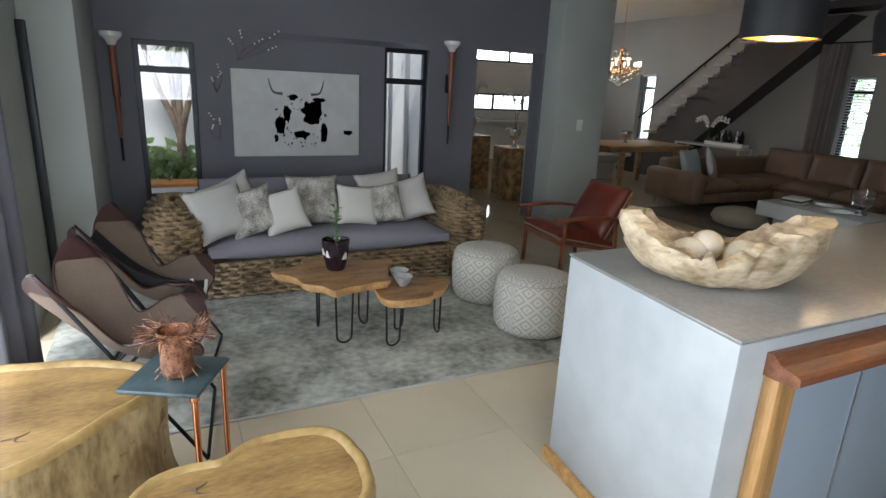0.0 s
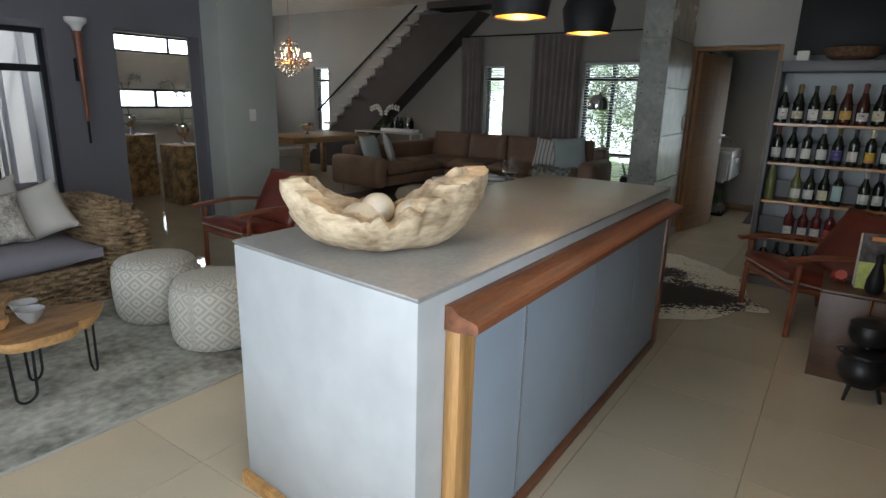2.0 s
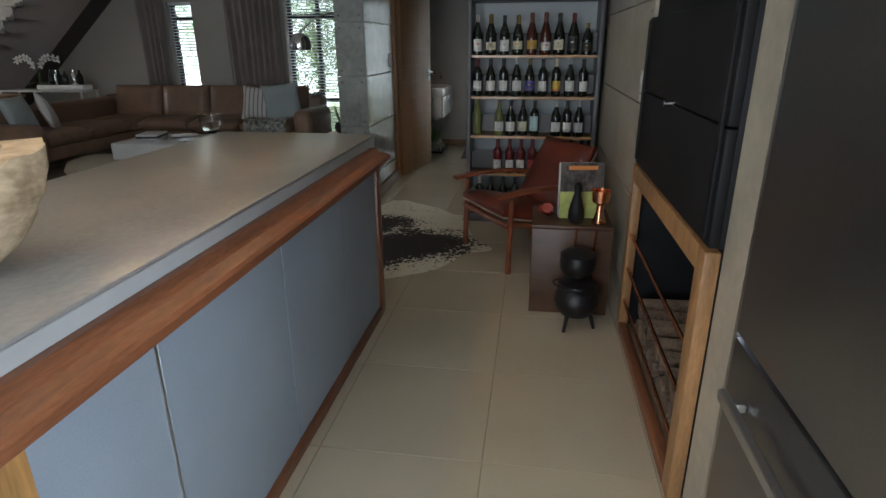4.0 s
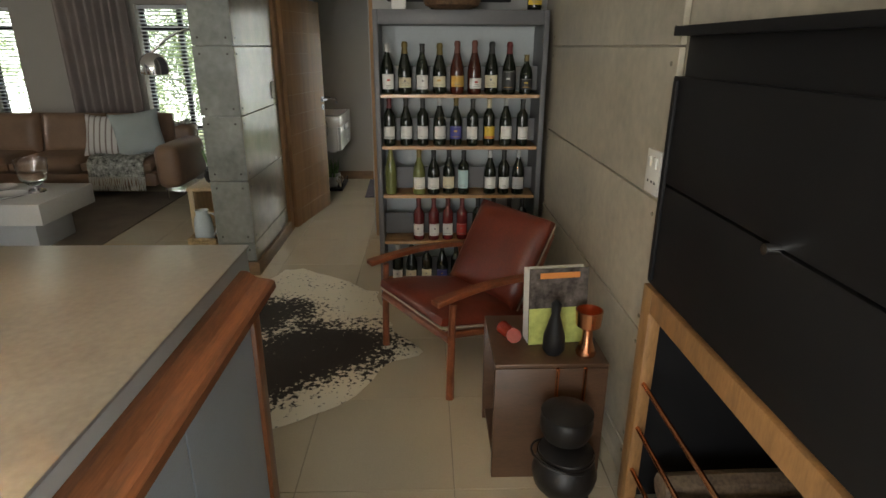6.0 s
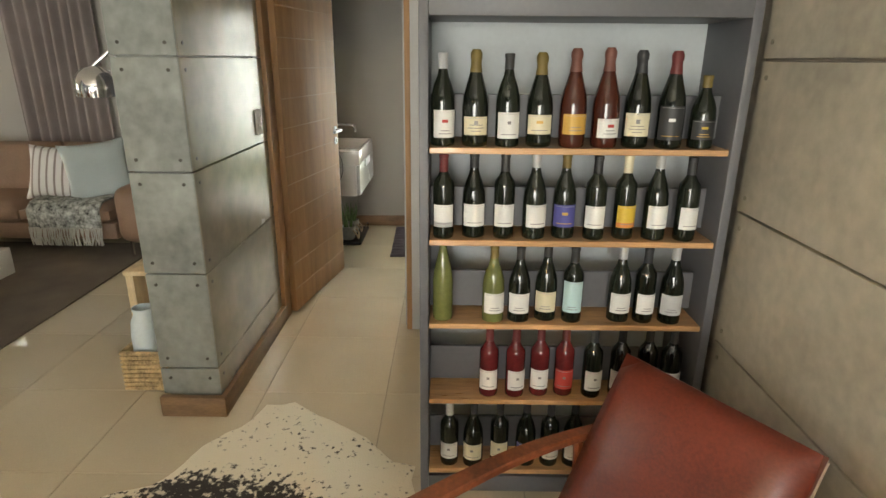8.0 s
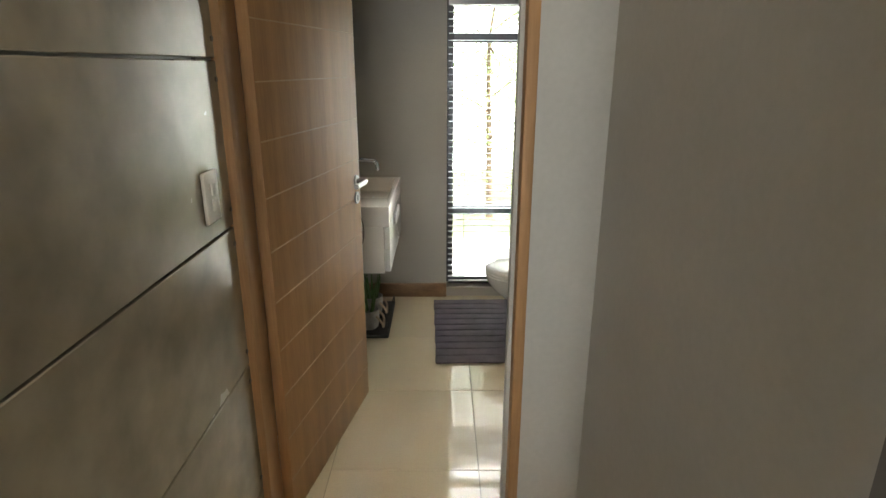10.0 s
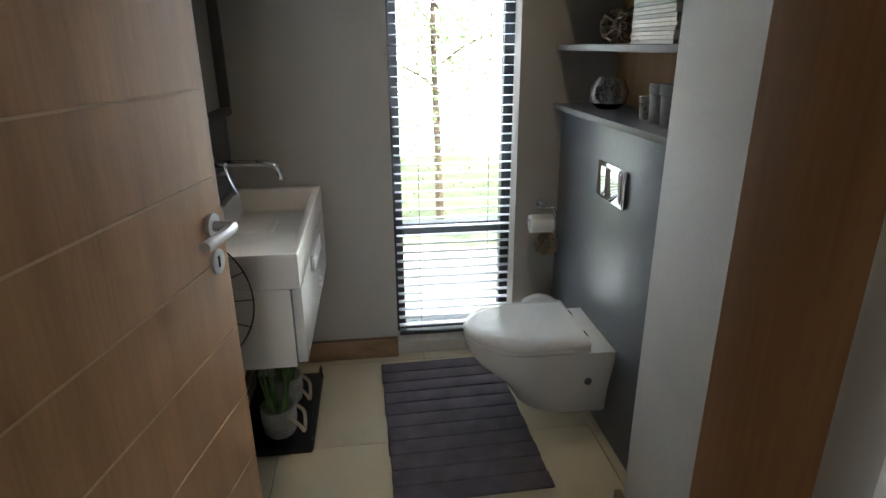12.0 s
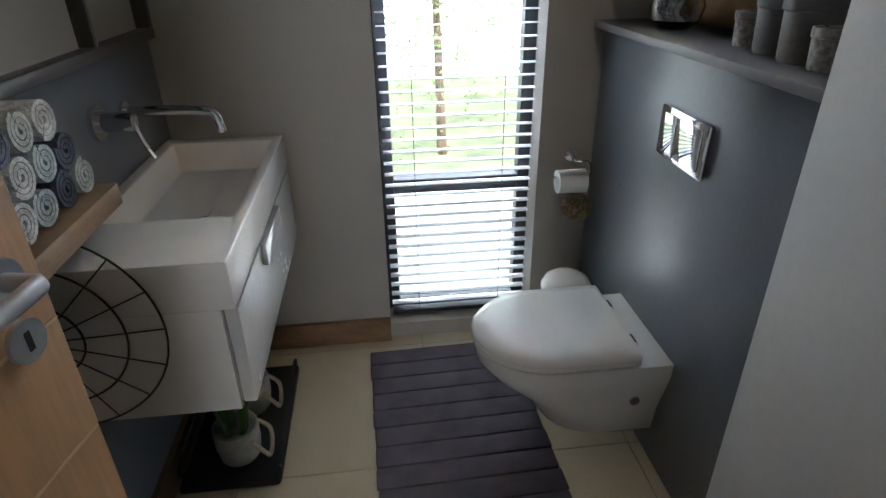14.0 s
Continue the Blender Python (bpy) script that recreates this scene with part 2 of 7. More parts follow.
def sheet(bm, fn, nu, nv, thick=0.0):
    """A surface fn(u, v) over the unit square, with thickness along its normals."""
    g = [[Vector(fn(i / nu, j / nv)) for j in range(nv + 1)] for i in range(nu + 1)]

    def normal(i, j):
        du = g[min(i + 1, nu)][j] - g[max(i - 1, 0)][j]
        dv = g[i][min(j + 1, nv)] - g[i][max(j - 1, 0)]
        c = du.cross(dv)
        return c.normalized() if c.length else Vector((0, 0, 1))
    top = [[bm.verts.new(g[i][j] + normal(i, j) * thick / 2) for j in range(nv + 1)] for i in range(nu + 1)]
    for i in range(nu):
        for j in range(nv):
            bm.faces.new((top[i][j], top[i + 1][j], top[i + 1][j + 1], top[i][j + 1]))
    if thick:
        bot = [[bm.verts.new(g[i][j] - normal(i, j) * thick / 2) for j in range(nv + 1)] for i in range(nu + 1)]
        for i in range(nu):
            for j in range(nv):
                bm.faces.new((bot[i][j], bot[i][j + 1], bot[i + 1][j + 1], bot[i + 1][j]))
        for i in range(nu):
            bm.faces.new((top[i][0], bot[i][0], bot[i + 1][0], top[i + 1][0]))
            bm.faces.new((top[i][nv], top[i + 1][nv], bot[i + 1][nv], bot[i][nv]))
        for j in range(nv):
            bm.faces.new((top[0][j], top[0][j + 1], bot[0][j + 1], bot[0][j]))
            bm.faces.new((top[nu][j], bot[nu][j], bot[nu][j + 1], top[nu][j + 1]))


def mesh_of(name, bm, material, smooth=None):
    me = bpy.data.meshes.new(name)
    bmesh.ops.recalc_face_normals(bm, faces=bm.faces[:])
    bm.to_mesh(me)
    bm.free()
    me.materials.append(material)
    if smooth:
        me.polygons.foreach_set("use_smooth", [True] * len(me.polygons))
        me.set_sharp_from_angle(angle=radians(smooth))
    return me


def part(name, bm, material, parent=None, label="", smooth=40, m=None):
    ob = new(name, mesh_of(name, bm, material, smooth))
    ob.parent = parent
    if m is not None:
        ob.matrix_basis = m
    return tagged(ob, label) if label else ob


def thing(name, label, category, m=None, group="", kind=""):
    ob = new(name)
    ob.empty_display_size = 0.1
    if m is not None:
        ob.matrix_basis = m
    return tagged(ob, label, category, group, kind)


def structure(name, bm, material, label="", smooth=30):
    ob = new(name, mesh_of(name, bm, material, smooth))
    return tagged(ob, label, "", "", "structure")


def wall_with_holes(bm, axis, a0, a1, u0, u1, z0, z1, holes):
    """A wall slab between a0 and a1 along axis, over u0..u1, with openings (u, u, z, z) cut right through."""
    us = sorted({u0, u1, *[h[0] for h in holes], *[h[1] for h in holes]})
    zs = sorted({z0, z1, *[h[2] for h in holes], *[h[3] for h in holes]})
    for i in range(len(us) - 1):
        for k in range(len(zs) - 1):
            uc, zc = (us[i] + us[i + 1]) / 2, (zs[k] + zs[k + 1]) / 2
            if any(h[0] < uc < h[1] and h[2] < zc < h[3] for h in holes):
                continue
            if axis == "x":
                box(bm, a0, a1, us[i], us[i + 1], zs[k], zs[k + 1])
            else:
                box(bm, us[i], us[i + 1], a0, a1, zs[k], zs[k + 1])
    bmesh.ops.remove_doubles(bm, verts=bm.verts[:], dist=1e-5)
    inner = {}
    for f in bm.faces:
        inner.setdefault(tuple(round(c, 4) for c in f.calc_center_median()), []).append(f)
    bmesh.ops.delete(bm, geom=[f for fs in inner.values() if len(fs) > 1 for f in fs], context="FACES")


# ---- structure ----
TALL = Matrix.Diagonal((1, 1, 1.023, 1))
CEIL = 3.08
ground = structure("ground", bbox(-300, 300, -300, 300, -0.35, -0.06), M_GRASS, "green lawn around the house")
slab = structure("floor", bbox(-1.5, 9.0, -2.4, 12.2, -0.05, -0.004), M_GROUT, "cream polished porcelain tile floor with fine joints")
bm = bmesh.new()
box(bm, -1.5, 9.05, -2.4, 6.65, CEIL, CEIL + 0.2)
box(bm, 2.62, 9.05, 6.65, 12.2, CEIL, CEIL + 0.2)
structure("ceiling", bm, M_CEIL, "warm white plastered ceiling")

# east wall: bathroom window and living-room windows
WIN = [(0.89, 1.45, 0.065, 1.975), (3.27, 4.17, 0.09, 2.03), (5.585, 5.977, 0.09, 1.995), (9.8, 10.25, 0.09, 2.0)]
bm = bmesh.new()
wall_with_holes(bm, "x", 8.82, 9.05, -2.4, 12.2, 0, CEIL, WIN)
structure("wall_east", bm, M_WALL, "greige plastered wall with tall narrow windows")
# slate feature wall with two courtyard windows and the doorway to the hall
NW = 6.45
W1, W2 = (-0.65, -0.15, 0.10, 1.85), (1.685, 2.195, 0.10, 1.935)
DOORWAY = (2.78, 3.66, 0.0, 1.99)
bm = bmesh.new()
wall_with_holes(bm, "y", NW, NW + 0.2, -1.5, 3.9, 0, CEIL, [W1, W2, DOORWAY])
structure("wall_north", bm, M_SLATE, "dark slate painted wall with two tall windows")
bm = bmesh.new()
wall_with_holes(bm, "y", 12.0, 12.2, -1.5, 9.05, 0, CEIL, [(5.5, 7.8, 2.12, 2.46), (5.5, 7.8, 1.08, 1.45)])
structure("wall_hall", bm, M_WHITE, "white wall of the hall with wide windows")
bm = bmesh.new()
wall_with_holes(bm, "x", -1.5, -1.25, -2.4, 6.45, 0, CEIL, [(0.9, 4.30, 0.0, 2.25)])
structure("wall_west", bm, M_WALLG, "pale grey wall with a wide terrace opening")
structure("wall_pier", bbox(-1.25, -0.93, 5.2, 6.45, 0, CEIL, 0.01), M_WALLG, "pale grey plastered pier")
structure("trim_terrace", bbox(-1.249, -1.20, 5.13, 5.198, 0, 1.86, 0.003), M_FRAME, "charcoal aluminium jamb in the corner by the pier")
KW = (-1.1, 0.5, 1.0, 2.0)
bm = bmesh.new()
wall_with_holes(bm, "y", -2.4, -2.2, -1.5, 9.05, 0, CEIL, [KW])
structure("wall_south", bm, M_WALL, "plain greige kitchen wall")
structure("wall_courtyard", bbox(2.62, 2.72, 6.65, 12.0, 0, CEIL), M_WHITE, "white wall between courtyard and hall")
structure("column", bbox(3.70, 4.42, 6.15, 6.75, 0, CEIL, 0.012), M_WALLG, "square pale grey-green plastered column")
# kitchen side: panelled wall, hearth wall, pier, fridge recess
bm = bmesh.new()
wall_with_holes(bm, "y", -0.12, 0.078, 1.86, 6.48, 0, CEIL, [(2.06, 3.32, 0.02, 1.60)])
structure("wall_panelled", bm, M_CREAM, "cement screeded wall behind the panels")
structure("wall_hearth_back", bbox(1.86, 3.5, -0.75, -0.55, 0, CEIL), M_BLACK, "blackened back of the fireplace")
structure("wall_hearth_side", bbox(3.34, 3.5, -0.55, -0.12, 0, CEIL), M_BLACK, "blackened side of the fireplace")
structure("wall_hearth_pier", bbox(1.86, 2.04, -0.55, -0.12, 0, CEIL), M_BLACK, "blackened side of the fireplace")
bm = bmesh.new()
wall_with_holes(bm, "y", -0.75, -0.6, -1.25, 1.86, 0, CEIL, [KW])
structure("wall_fridge_back", bm, M_WALL, "plain wall with a kitchen window beside the fridge")
structure("wall_service", bbox(5.42, 6.48, 0.08, 1.06, 0, CEIL), M_NIB, "plain pale wall behind the bottle rack")
# bathroom
bm = bmesh.new()
wall_with_holes(bm, "x", 6.48, 6.69, 0.0, 2.34, 0, CEIL, [(1.25, 2.08, 0.0, 2.02)])
structure("wall_bathroom_west", bm, M_NIB, "pale plastered wall with the bathroom doorway")
structure("wall_bathroom_nib", bbox(6.69, 7.69, 0.45, 0.80, 0, CEIL, 0.004), M_NIB, "pale plastered wall beside the toilet")
structure("wall_bathroom_back", bbox(6.69, 8.82, 0.2, 0.45, 0, CEIL), M_SLATE, "wall behind the recessed shelves")
structure("wall_bathroom_duct", bbox(7.69, 8.82, 0.45, 0.694, 0, 1.155, 0.004), M_DUCT, "glossy blue-grey painted half wall behind the toilet")
structure("wall_bathroom_lintel", bbox(7.69, 8.82, 0.45, 0.694, 2.25, CEIL), M_DUCT, "blue-grey painted wall above the shelves")
structure("wall_bathroom_north", bbox(6.69, 8.82, 2.12, 2.34, 0, CEIL), M_DUCT, "blue-grey painted wall behind the basin")
bm = bmesh.new()
box(bm, 6.69, 8.82, 0.45, 2.12, 2.6, 2.68)
structure("ceiling_bathroom", bm, M_CEIL, "white bathroom ceiling")
# clad wall stub
structure("wall_stub", bbox(5.60, 6.48, 2.09, 2.32, 0, CEIL), M_CONC, "concrete core of the clad wall")


def skirting(x0, x1, y0, y1, h=0.1):
    structure("baseboard", bbox(x0, x1, y0, y1, 0, h, 0.003), M_SKIRT, "brown wooden baseboard")


skirting(5.555, 6.62, 2.045, 2.072)
skirting(5.545, 5.575, 2.045, 2.345)
skirting(8.795, 8.82, 1.45, 2.12)
skirting(6.69, 7.71, 0.80, 0.822)
skirting(6.455, 6.48, 1.06, 1.19)
skirting(8.0, 8.8, 2.10, 2.12)


def clad(parent_name, label, panels, along, face, material):
    """Thin cement panels with open joints, each held by bolts near its corners."""
    wall = thing(parent_name, label, "", kind="structure")
    for u0, u1, z0, z1 in panels:
        g = 0.003
        if along == "x":
            bm = bbox(u0 + g, u1 - g, min(face, face + 0.02), max(face, face + 0.02), z0 + g, z1 - g, 0.0025, 1)
        else:
            bm = bbox(min(face, face + 0.02), max(face, face + 0.02), u0 + g, u1 - g, z0 + g, z1 - g, 0.0025, 1)
        p = part("panel", bm, material, wall)
        for u in (u0 + 0.045, u1 - 0.045):
            for z in (z0 + 0.05, z1 - 0.05):
                if z1 - z0 < 0.2 or z1 > 2.8 or u1 - u0 < 0.2:
                    if z1 - z0 < 0.2 and z < (z0 + z1) / 2:
                        continue
                s = 1 if parent_name == "wall_cladding_south" else -1
                if along == "x":
                    bolt = rod((u, face + (0.02 if s > 0 else 0), z), (u, face + (0.023 if s > 0 else -0.003), z), 0.0075, 8)
                else:
                    bolt = rod((face, u, z), (face - 0.003, u, z), 0.0075, 8)
                part("bolt", bolt, M_BOLTS if s > 0 else M_BOLT, p)
    return wall


M_BOLTS = mat("dull_bolt", (0.26, 0.235, 0.185), 0.4, 0.2, var=0.1)
M_BOLT = mat("dark_bolt", (0.07, 0.065, 0.055), 0.4, 0.7, var=0.1)
ZS = [0.10, 0.235, 0.692, 1.134, 1.582, 2.03, CEIL - 0.01]
clad("wall_cladding_front", "mottled grey cement panels bolted to the wall end", [(2.07, 2.34, a, b) for a, b in zip(ZS, ZS[1:])], "y", 5.578, M_CONC)
clad("wall_cladding_side", "sealed brown-grey cement panels bolted along the passage", [(5.58, 6.615, a, b) for a, b in zip(ZS, ZS[1:])], "x", 2.07, M_SEAL)
ZS2 = [0.10, 0.18, 0.66, 1.122, 1.585, 2.04, CEIL - 0.01]
clad("wall_cladding_south", "beige cement panels bolted along the kitchen wall",
     [(u0, u1, a, b) for a, b in zip(ZS2, ZS2[1:]) for u0, u1 in ((3.34, 5.10),)], "x", 0.08, M_CREAM)


# windows: frame, transoms, panes and slatted blinds
def window(name, axis, a, u0, u1, z0, z1, transoms, mullions=(), blind=False, tilt=0.0, label="tall narrow charcoal aluminium window"):
    w = thing(name, label, "", kind="structure")
    s = 0.045

    def bar(uu0, uu1, zz0, zz1, nm="window_frame"):
        bm = bbox(a, a + 0.06, uu0, uu1, zz0, zz1, 0.003, 1) if axis == "x" else bbox(uu0, uu1, a, a + 0.06, zz0, zz1, 0.003, 1)
        part(nm, bm, M_FRAME, w)
    bar(u0, u0 + s, z0, z1)
    bar(u1 - s, u1, z0, z1)
    bar(u0 + s, u1 - s, z0, z0 + s)
    bar(u0 + s, u1 - s, z1 - s, z1)
    for t in transoms:
        bar(u0 + s, u1 - s, t - 0.03, t + 0.03, "transom")
    for t in mullions:
        bar(t - 0.025, t + 0.025, z0 + s, z1 - s, "mullion")
    pane = part("pane", bbox(a + 0.025, a + 0.031, u0 + s, u1 - s, z0 + s, z1 - s) if axis == "x" else bbox(u0 + s, u1 - s, a + 0.025, a + 0.031, z0 + s, z1 - s), M_GLASS, w)
    pane.visible_shadow = False
    if blind:
        b = thing(blind, "white slatted venetian blind lowered in the window", "blind")
        n = int((z1 - z0 - 0.06) / 0.042)
        me = None
        for i in range(n):
            z = z0 + 0.06 + i * 0.042
            if me is None:
                bm = bmesh.new()
                sheet(bm, lambda u, v: (0.0165 * (2 * u - 1), u0 + 0.012 + v * (u1 - u0 - 0.024), 0.003 * (1 - (2 * u - 1) ** 2)), 4, 1, 0.0012)
                me = mesh_of("slat", bm, M_BLIND, 60)
            o = new("slat", me)
            o.parent, o.location, o.rotation_euler = b, (a - 0.045, 0, z), (0, tilt, 0)
        part("headrail", bbox(a - 0.07, a - 0.02, u0 + 0.01, u1 - 0.01, z1 - 0.045, z1 - 0.005, 0.003), M_BLIND, b)
        part("bottom_rail", bbox(a - 0.065, a - 0.025, u0 + 0.012, u1 - 0.012, z0 + 0.012, z0 + 0.03, 0.003), M_FRAME, b)
        for u in (u0 + 0.12, u1 - 0.12):
            part("cord", rod((a - 0.0675, u, z0 + 0.02), (a - 0.0675, u, z1 - 0.03), 0.0012, 5), M_FRAME, b)
    return w


window("window_1", "x", 8.93, *WIN[0], (0.60, 1.74), blind="venetian_blind")
window("window_2", "x", 8.93, *WIN[1], (1.78, 0.62), (3.72,), tilt=0.42, blind="venetian_blind", label="wide charcoal aluminium window")
window("window_3", "x", 8.93, *WIN[2], (1.77, 0.62), tilt=0.42, blind="venetian_blind")
window("window_4", "x", 8.93, *WIN[3], (1.72,), tilt=0.42, blind="venetian_blind")
window("window_5", "y", NW + 0.06, *W1, (1.60, 0.43))
window("window_6", "y", NW + 0.06, *W2, (1.60,))
window("window_7", "y", 12.06, 5.5, 7.8, 2.12, 2.46, (), (6.65,), label="wide charcoal aluminium hall window")
window("window_8", "y", 12.06, 5.5, 7.8, 1.08, 1.45, (), (6.3, 7.1), label="wide charcoal aluminium hall window")

# bathroom door frame and open leaf
fr = thing("door_1", "open brown veneered bathroom door in a wooden frame", "", kind="structure")
part("door_frame", bbox(6.58, 6.70, 2.045, 2.085, 0, 2.02, 0.004), M_DOOR, fr)
part("door_frame", bbox(6.475, 6.53, 1.245, 1.275, 0, 2.02, 0.003), M_DOOR, fr, "brown wood edge of the lining")
part("door_stop", bbox(6.531, 6.568, 1.245, 1.288, 0, 2.02, 0.006), M_NIB, fr, "pale painted door stop")
part("door_frame", bbox(6.57, 6.70, 1.245, 1.270, 0, 2.02, 0.003), M_DOOR, fr, "brown inner lining")
part("door_frame", bbox(6.58, 6.70, 1.285, 2.045, 1.98, 2.02, 0.004), M_DOOR, fr)
DOOR = pose(6.71, 2.05, 0, 0, 0, -11.3)
leaf = part("door_leaf", bbox(0.0, 0.845, -0.04, 0.0, 0.01, 1.975, 0.003), M_DOOR, fr, m=DOOR)
for i in range(11):
    part("groove", bbox(0.004, 0.84, -0.0415, -0.0395, 0.16 + i * 0.17, 0.164 + i * 0.17), M_GROOVE, leaf)
for sy in (-0.04, 0.0):
    k = -1 if sy < 0 else 1
    bm = bmesh.new()
    tube(bm, [(0.79, sy, 1.09), (0.79, sy + k * 0.045, 1.09)], 0.011, 10)
    tube(bm, smooth_path([(0.79, sy + k * 0.045, 1.09), (0.75, sy + k * 0.05, 1.09), (0.66, sy + k * 0.05, 1.09)], 4), 0.011, 10)
    part("door_handle", bm, M_ALU, leaf, "brushed steel lever handle")
    part("rose", rod((0.79, sy, 1.09), (0.79, sy + k * 0.008, 1.09), 0.026, 20), M_ALU, leaf)
    part("keyhole_plate", rod((0.79, sy, 1.015), (0.79, sy + k * 0.007, 1.015), 0.026, 20), M_ALU, leaf)
    part("keyhole", bbox(0.786, 0.794, *sorted((sy + k * 0.007, sy + k * 0.008)), 1.003, 1.027), M_BLACK, leaf)
for z in (0.25, 1.0, 1.78):
    part("hinge", bbox(-0.012, 0.03, -0.001, 0.002, z, z + 0.09), M_ALU, leaf)

# ---- floor tiles ----
def floor_tiles():
    s, g = 0.6, 0.0016
    bm = bmesh.new()
    box(bm, g, s - g, g, s - g, -0.01, 0.0)
    bmesh.ops.bevel(bm, geom=[e for e in bm.edges if all(v.co.z > -0.005 for v in e.verts)], offset=0.0012, segments=1, affect="EDGES")
    me = mesh_of("tile", bm, M_TILE, 0)
    rest = bmesh.new()
    for i in range(-3, 15):
        for j in range(-5, 20):
            x, y = 0.36 + i * s, 0.73 + j * s
            x0, x1, y0, y1 = max(x, -1.5), min(x + s, 8.97), max(y, -2.3), min(y + s, 12.1)
            if x1 - x0 < 0.03 or y1 - y0 < 0.03:
                continue
            if x0 == x and x1 == x + s and y0 == y and y1 == y + s and 0 <= y < 7.2:
                o = new("tile", me)
                o.location, o.parent = (x, y, 0), slab
            else:
                box(rest, x0 + g, x1 - g, y0 + g, y1 - g, -0.01, 0.0)
    r = part("tile_field", rest, M_TILE, slab, smooth=0)
    tagged(r, kind="stuff")


# ---- kitchen island ----
def island():
    t = thing("kitchen_island", "pale grey cement screed kitchen island with navy doors", "kitchen island", TALL)
    bm = bmesh.new()
    prism(bm, [(0.925, 1.425), (3.43, 1.425), (3.43, 2.275), (1.0, 2.275)], 0.0, 0.922)
    bevel(bm, 0.006, 2)
    part("body", bm, M_ISLAND, t, "pale blue-grey cement screed plinth")
    bm = bmesh.new()
    prism(bm, [(0.92, 1.42), (3.445, 1.42), (3.445, 2.28), (0.997, 2.28)], 0.924, 0.935)
    bevel(bm, 0.005, 2)
    part("top", bm, M_ITOP, t, "sealed olive-grey screed worktop")
    part("post", bbox(1.05, 1.135, 1.375, 1.424, 0.0, 0.845, 0.004), M_WOODY, t, "honey wood post")
    part("post", bbox(3.26, 3.325, 1.375, 1.424, 0.0, 0.845, 0.004), M_WOODRV, t, "red hardwood post")
    bm = bmesh.new()
    vs = [(1.424, 0.884), (1.402, 0.884), (1.392, 0.874), (1.372, 0.862), (1.330, 0.855), (1.318, 0.848), (1.316, 0.828), (1.326, 0.820), (1.386, 0.815), (1.424, 0.815)]
    lo = [bm.verts.new((1.045, y, z)) for y, z in vs]
    hi = [bm.verts.new((3.335, y, z)) for y, z in vs]
    for i in range(len(vs)):
        bm.faces.new((lo[i], lo[(i + 1) % len(vs)], hi[(i + 1) % len(vs)], hi[i]))
    bm.faces.new(lo[::-1]), bm.faces.new(hi)
    part("top_rail", bm, M_WOODR, t, "moulded red hardwood grip rail", 20)
    part("bottom_rail", bbox(1.135, 3.26, 1.372, 1.424, 0.0, 0.045, 0.003), M_WOODR, t, "red hardwood kick rail")
    xs = [1.135, 1.485, 2.13, 2.74, 3.26]
    for a, b in zip(xs, xs[1:]):
        d = part("door", bbox(a + 0.003, b - 0.003, 1.388, 1.41, 0.048, 0.815, 0.002, 1), M_NAVY, t, "dark navy laminate door")
        if a == 1.135:
            part("edge_profile", bbox(b - 0.012, b - 0.004, 1.3845, 1.388, 0.05, 0.812), M_ALU, d, "thin aluminium edge profile")
            part("catch", bbox(b - 0.018, b + 0.002, 1.38, 1.3845, 0.79, 0.805), M_ALU, d)
    bm = bmesh.new()
    prism(bm, [(0.905, 1.43), (0.925, 1.43), (1.0, 2.29), (0.975, 2.29)], 0.0, 0.055)
    part("base_strip", bevel(bm, 0.003, 1), M_WOODYH, t, "honey wood base strip")


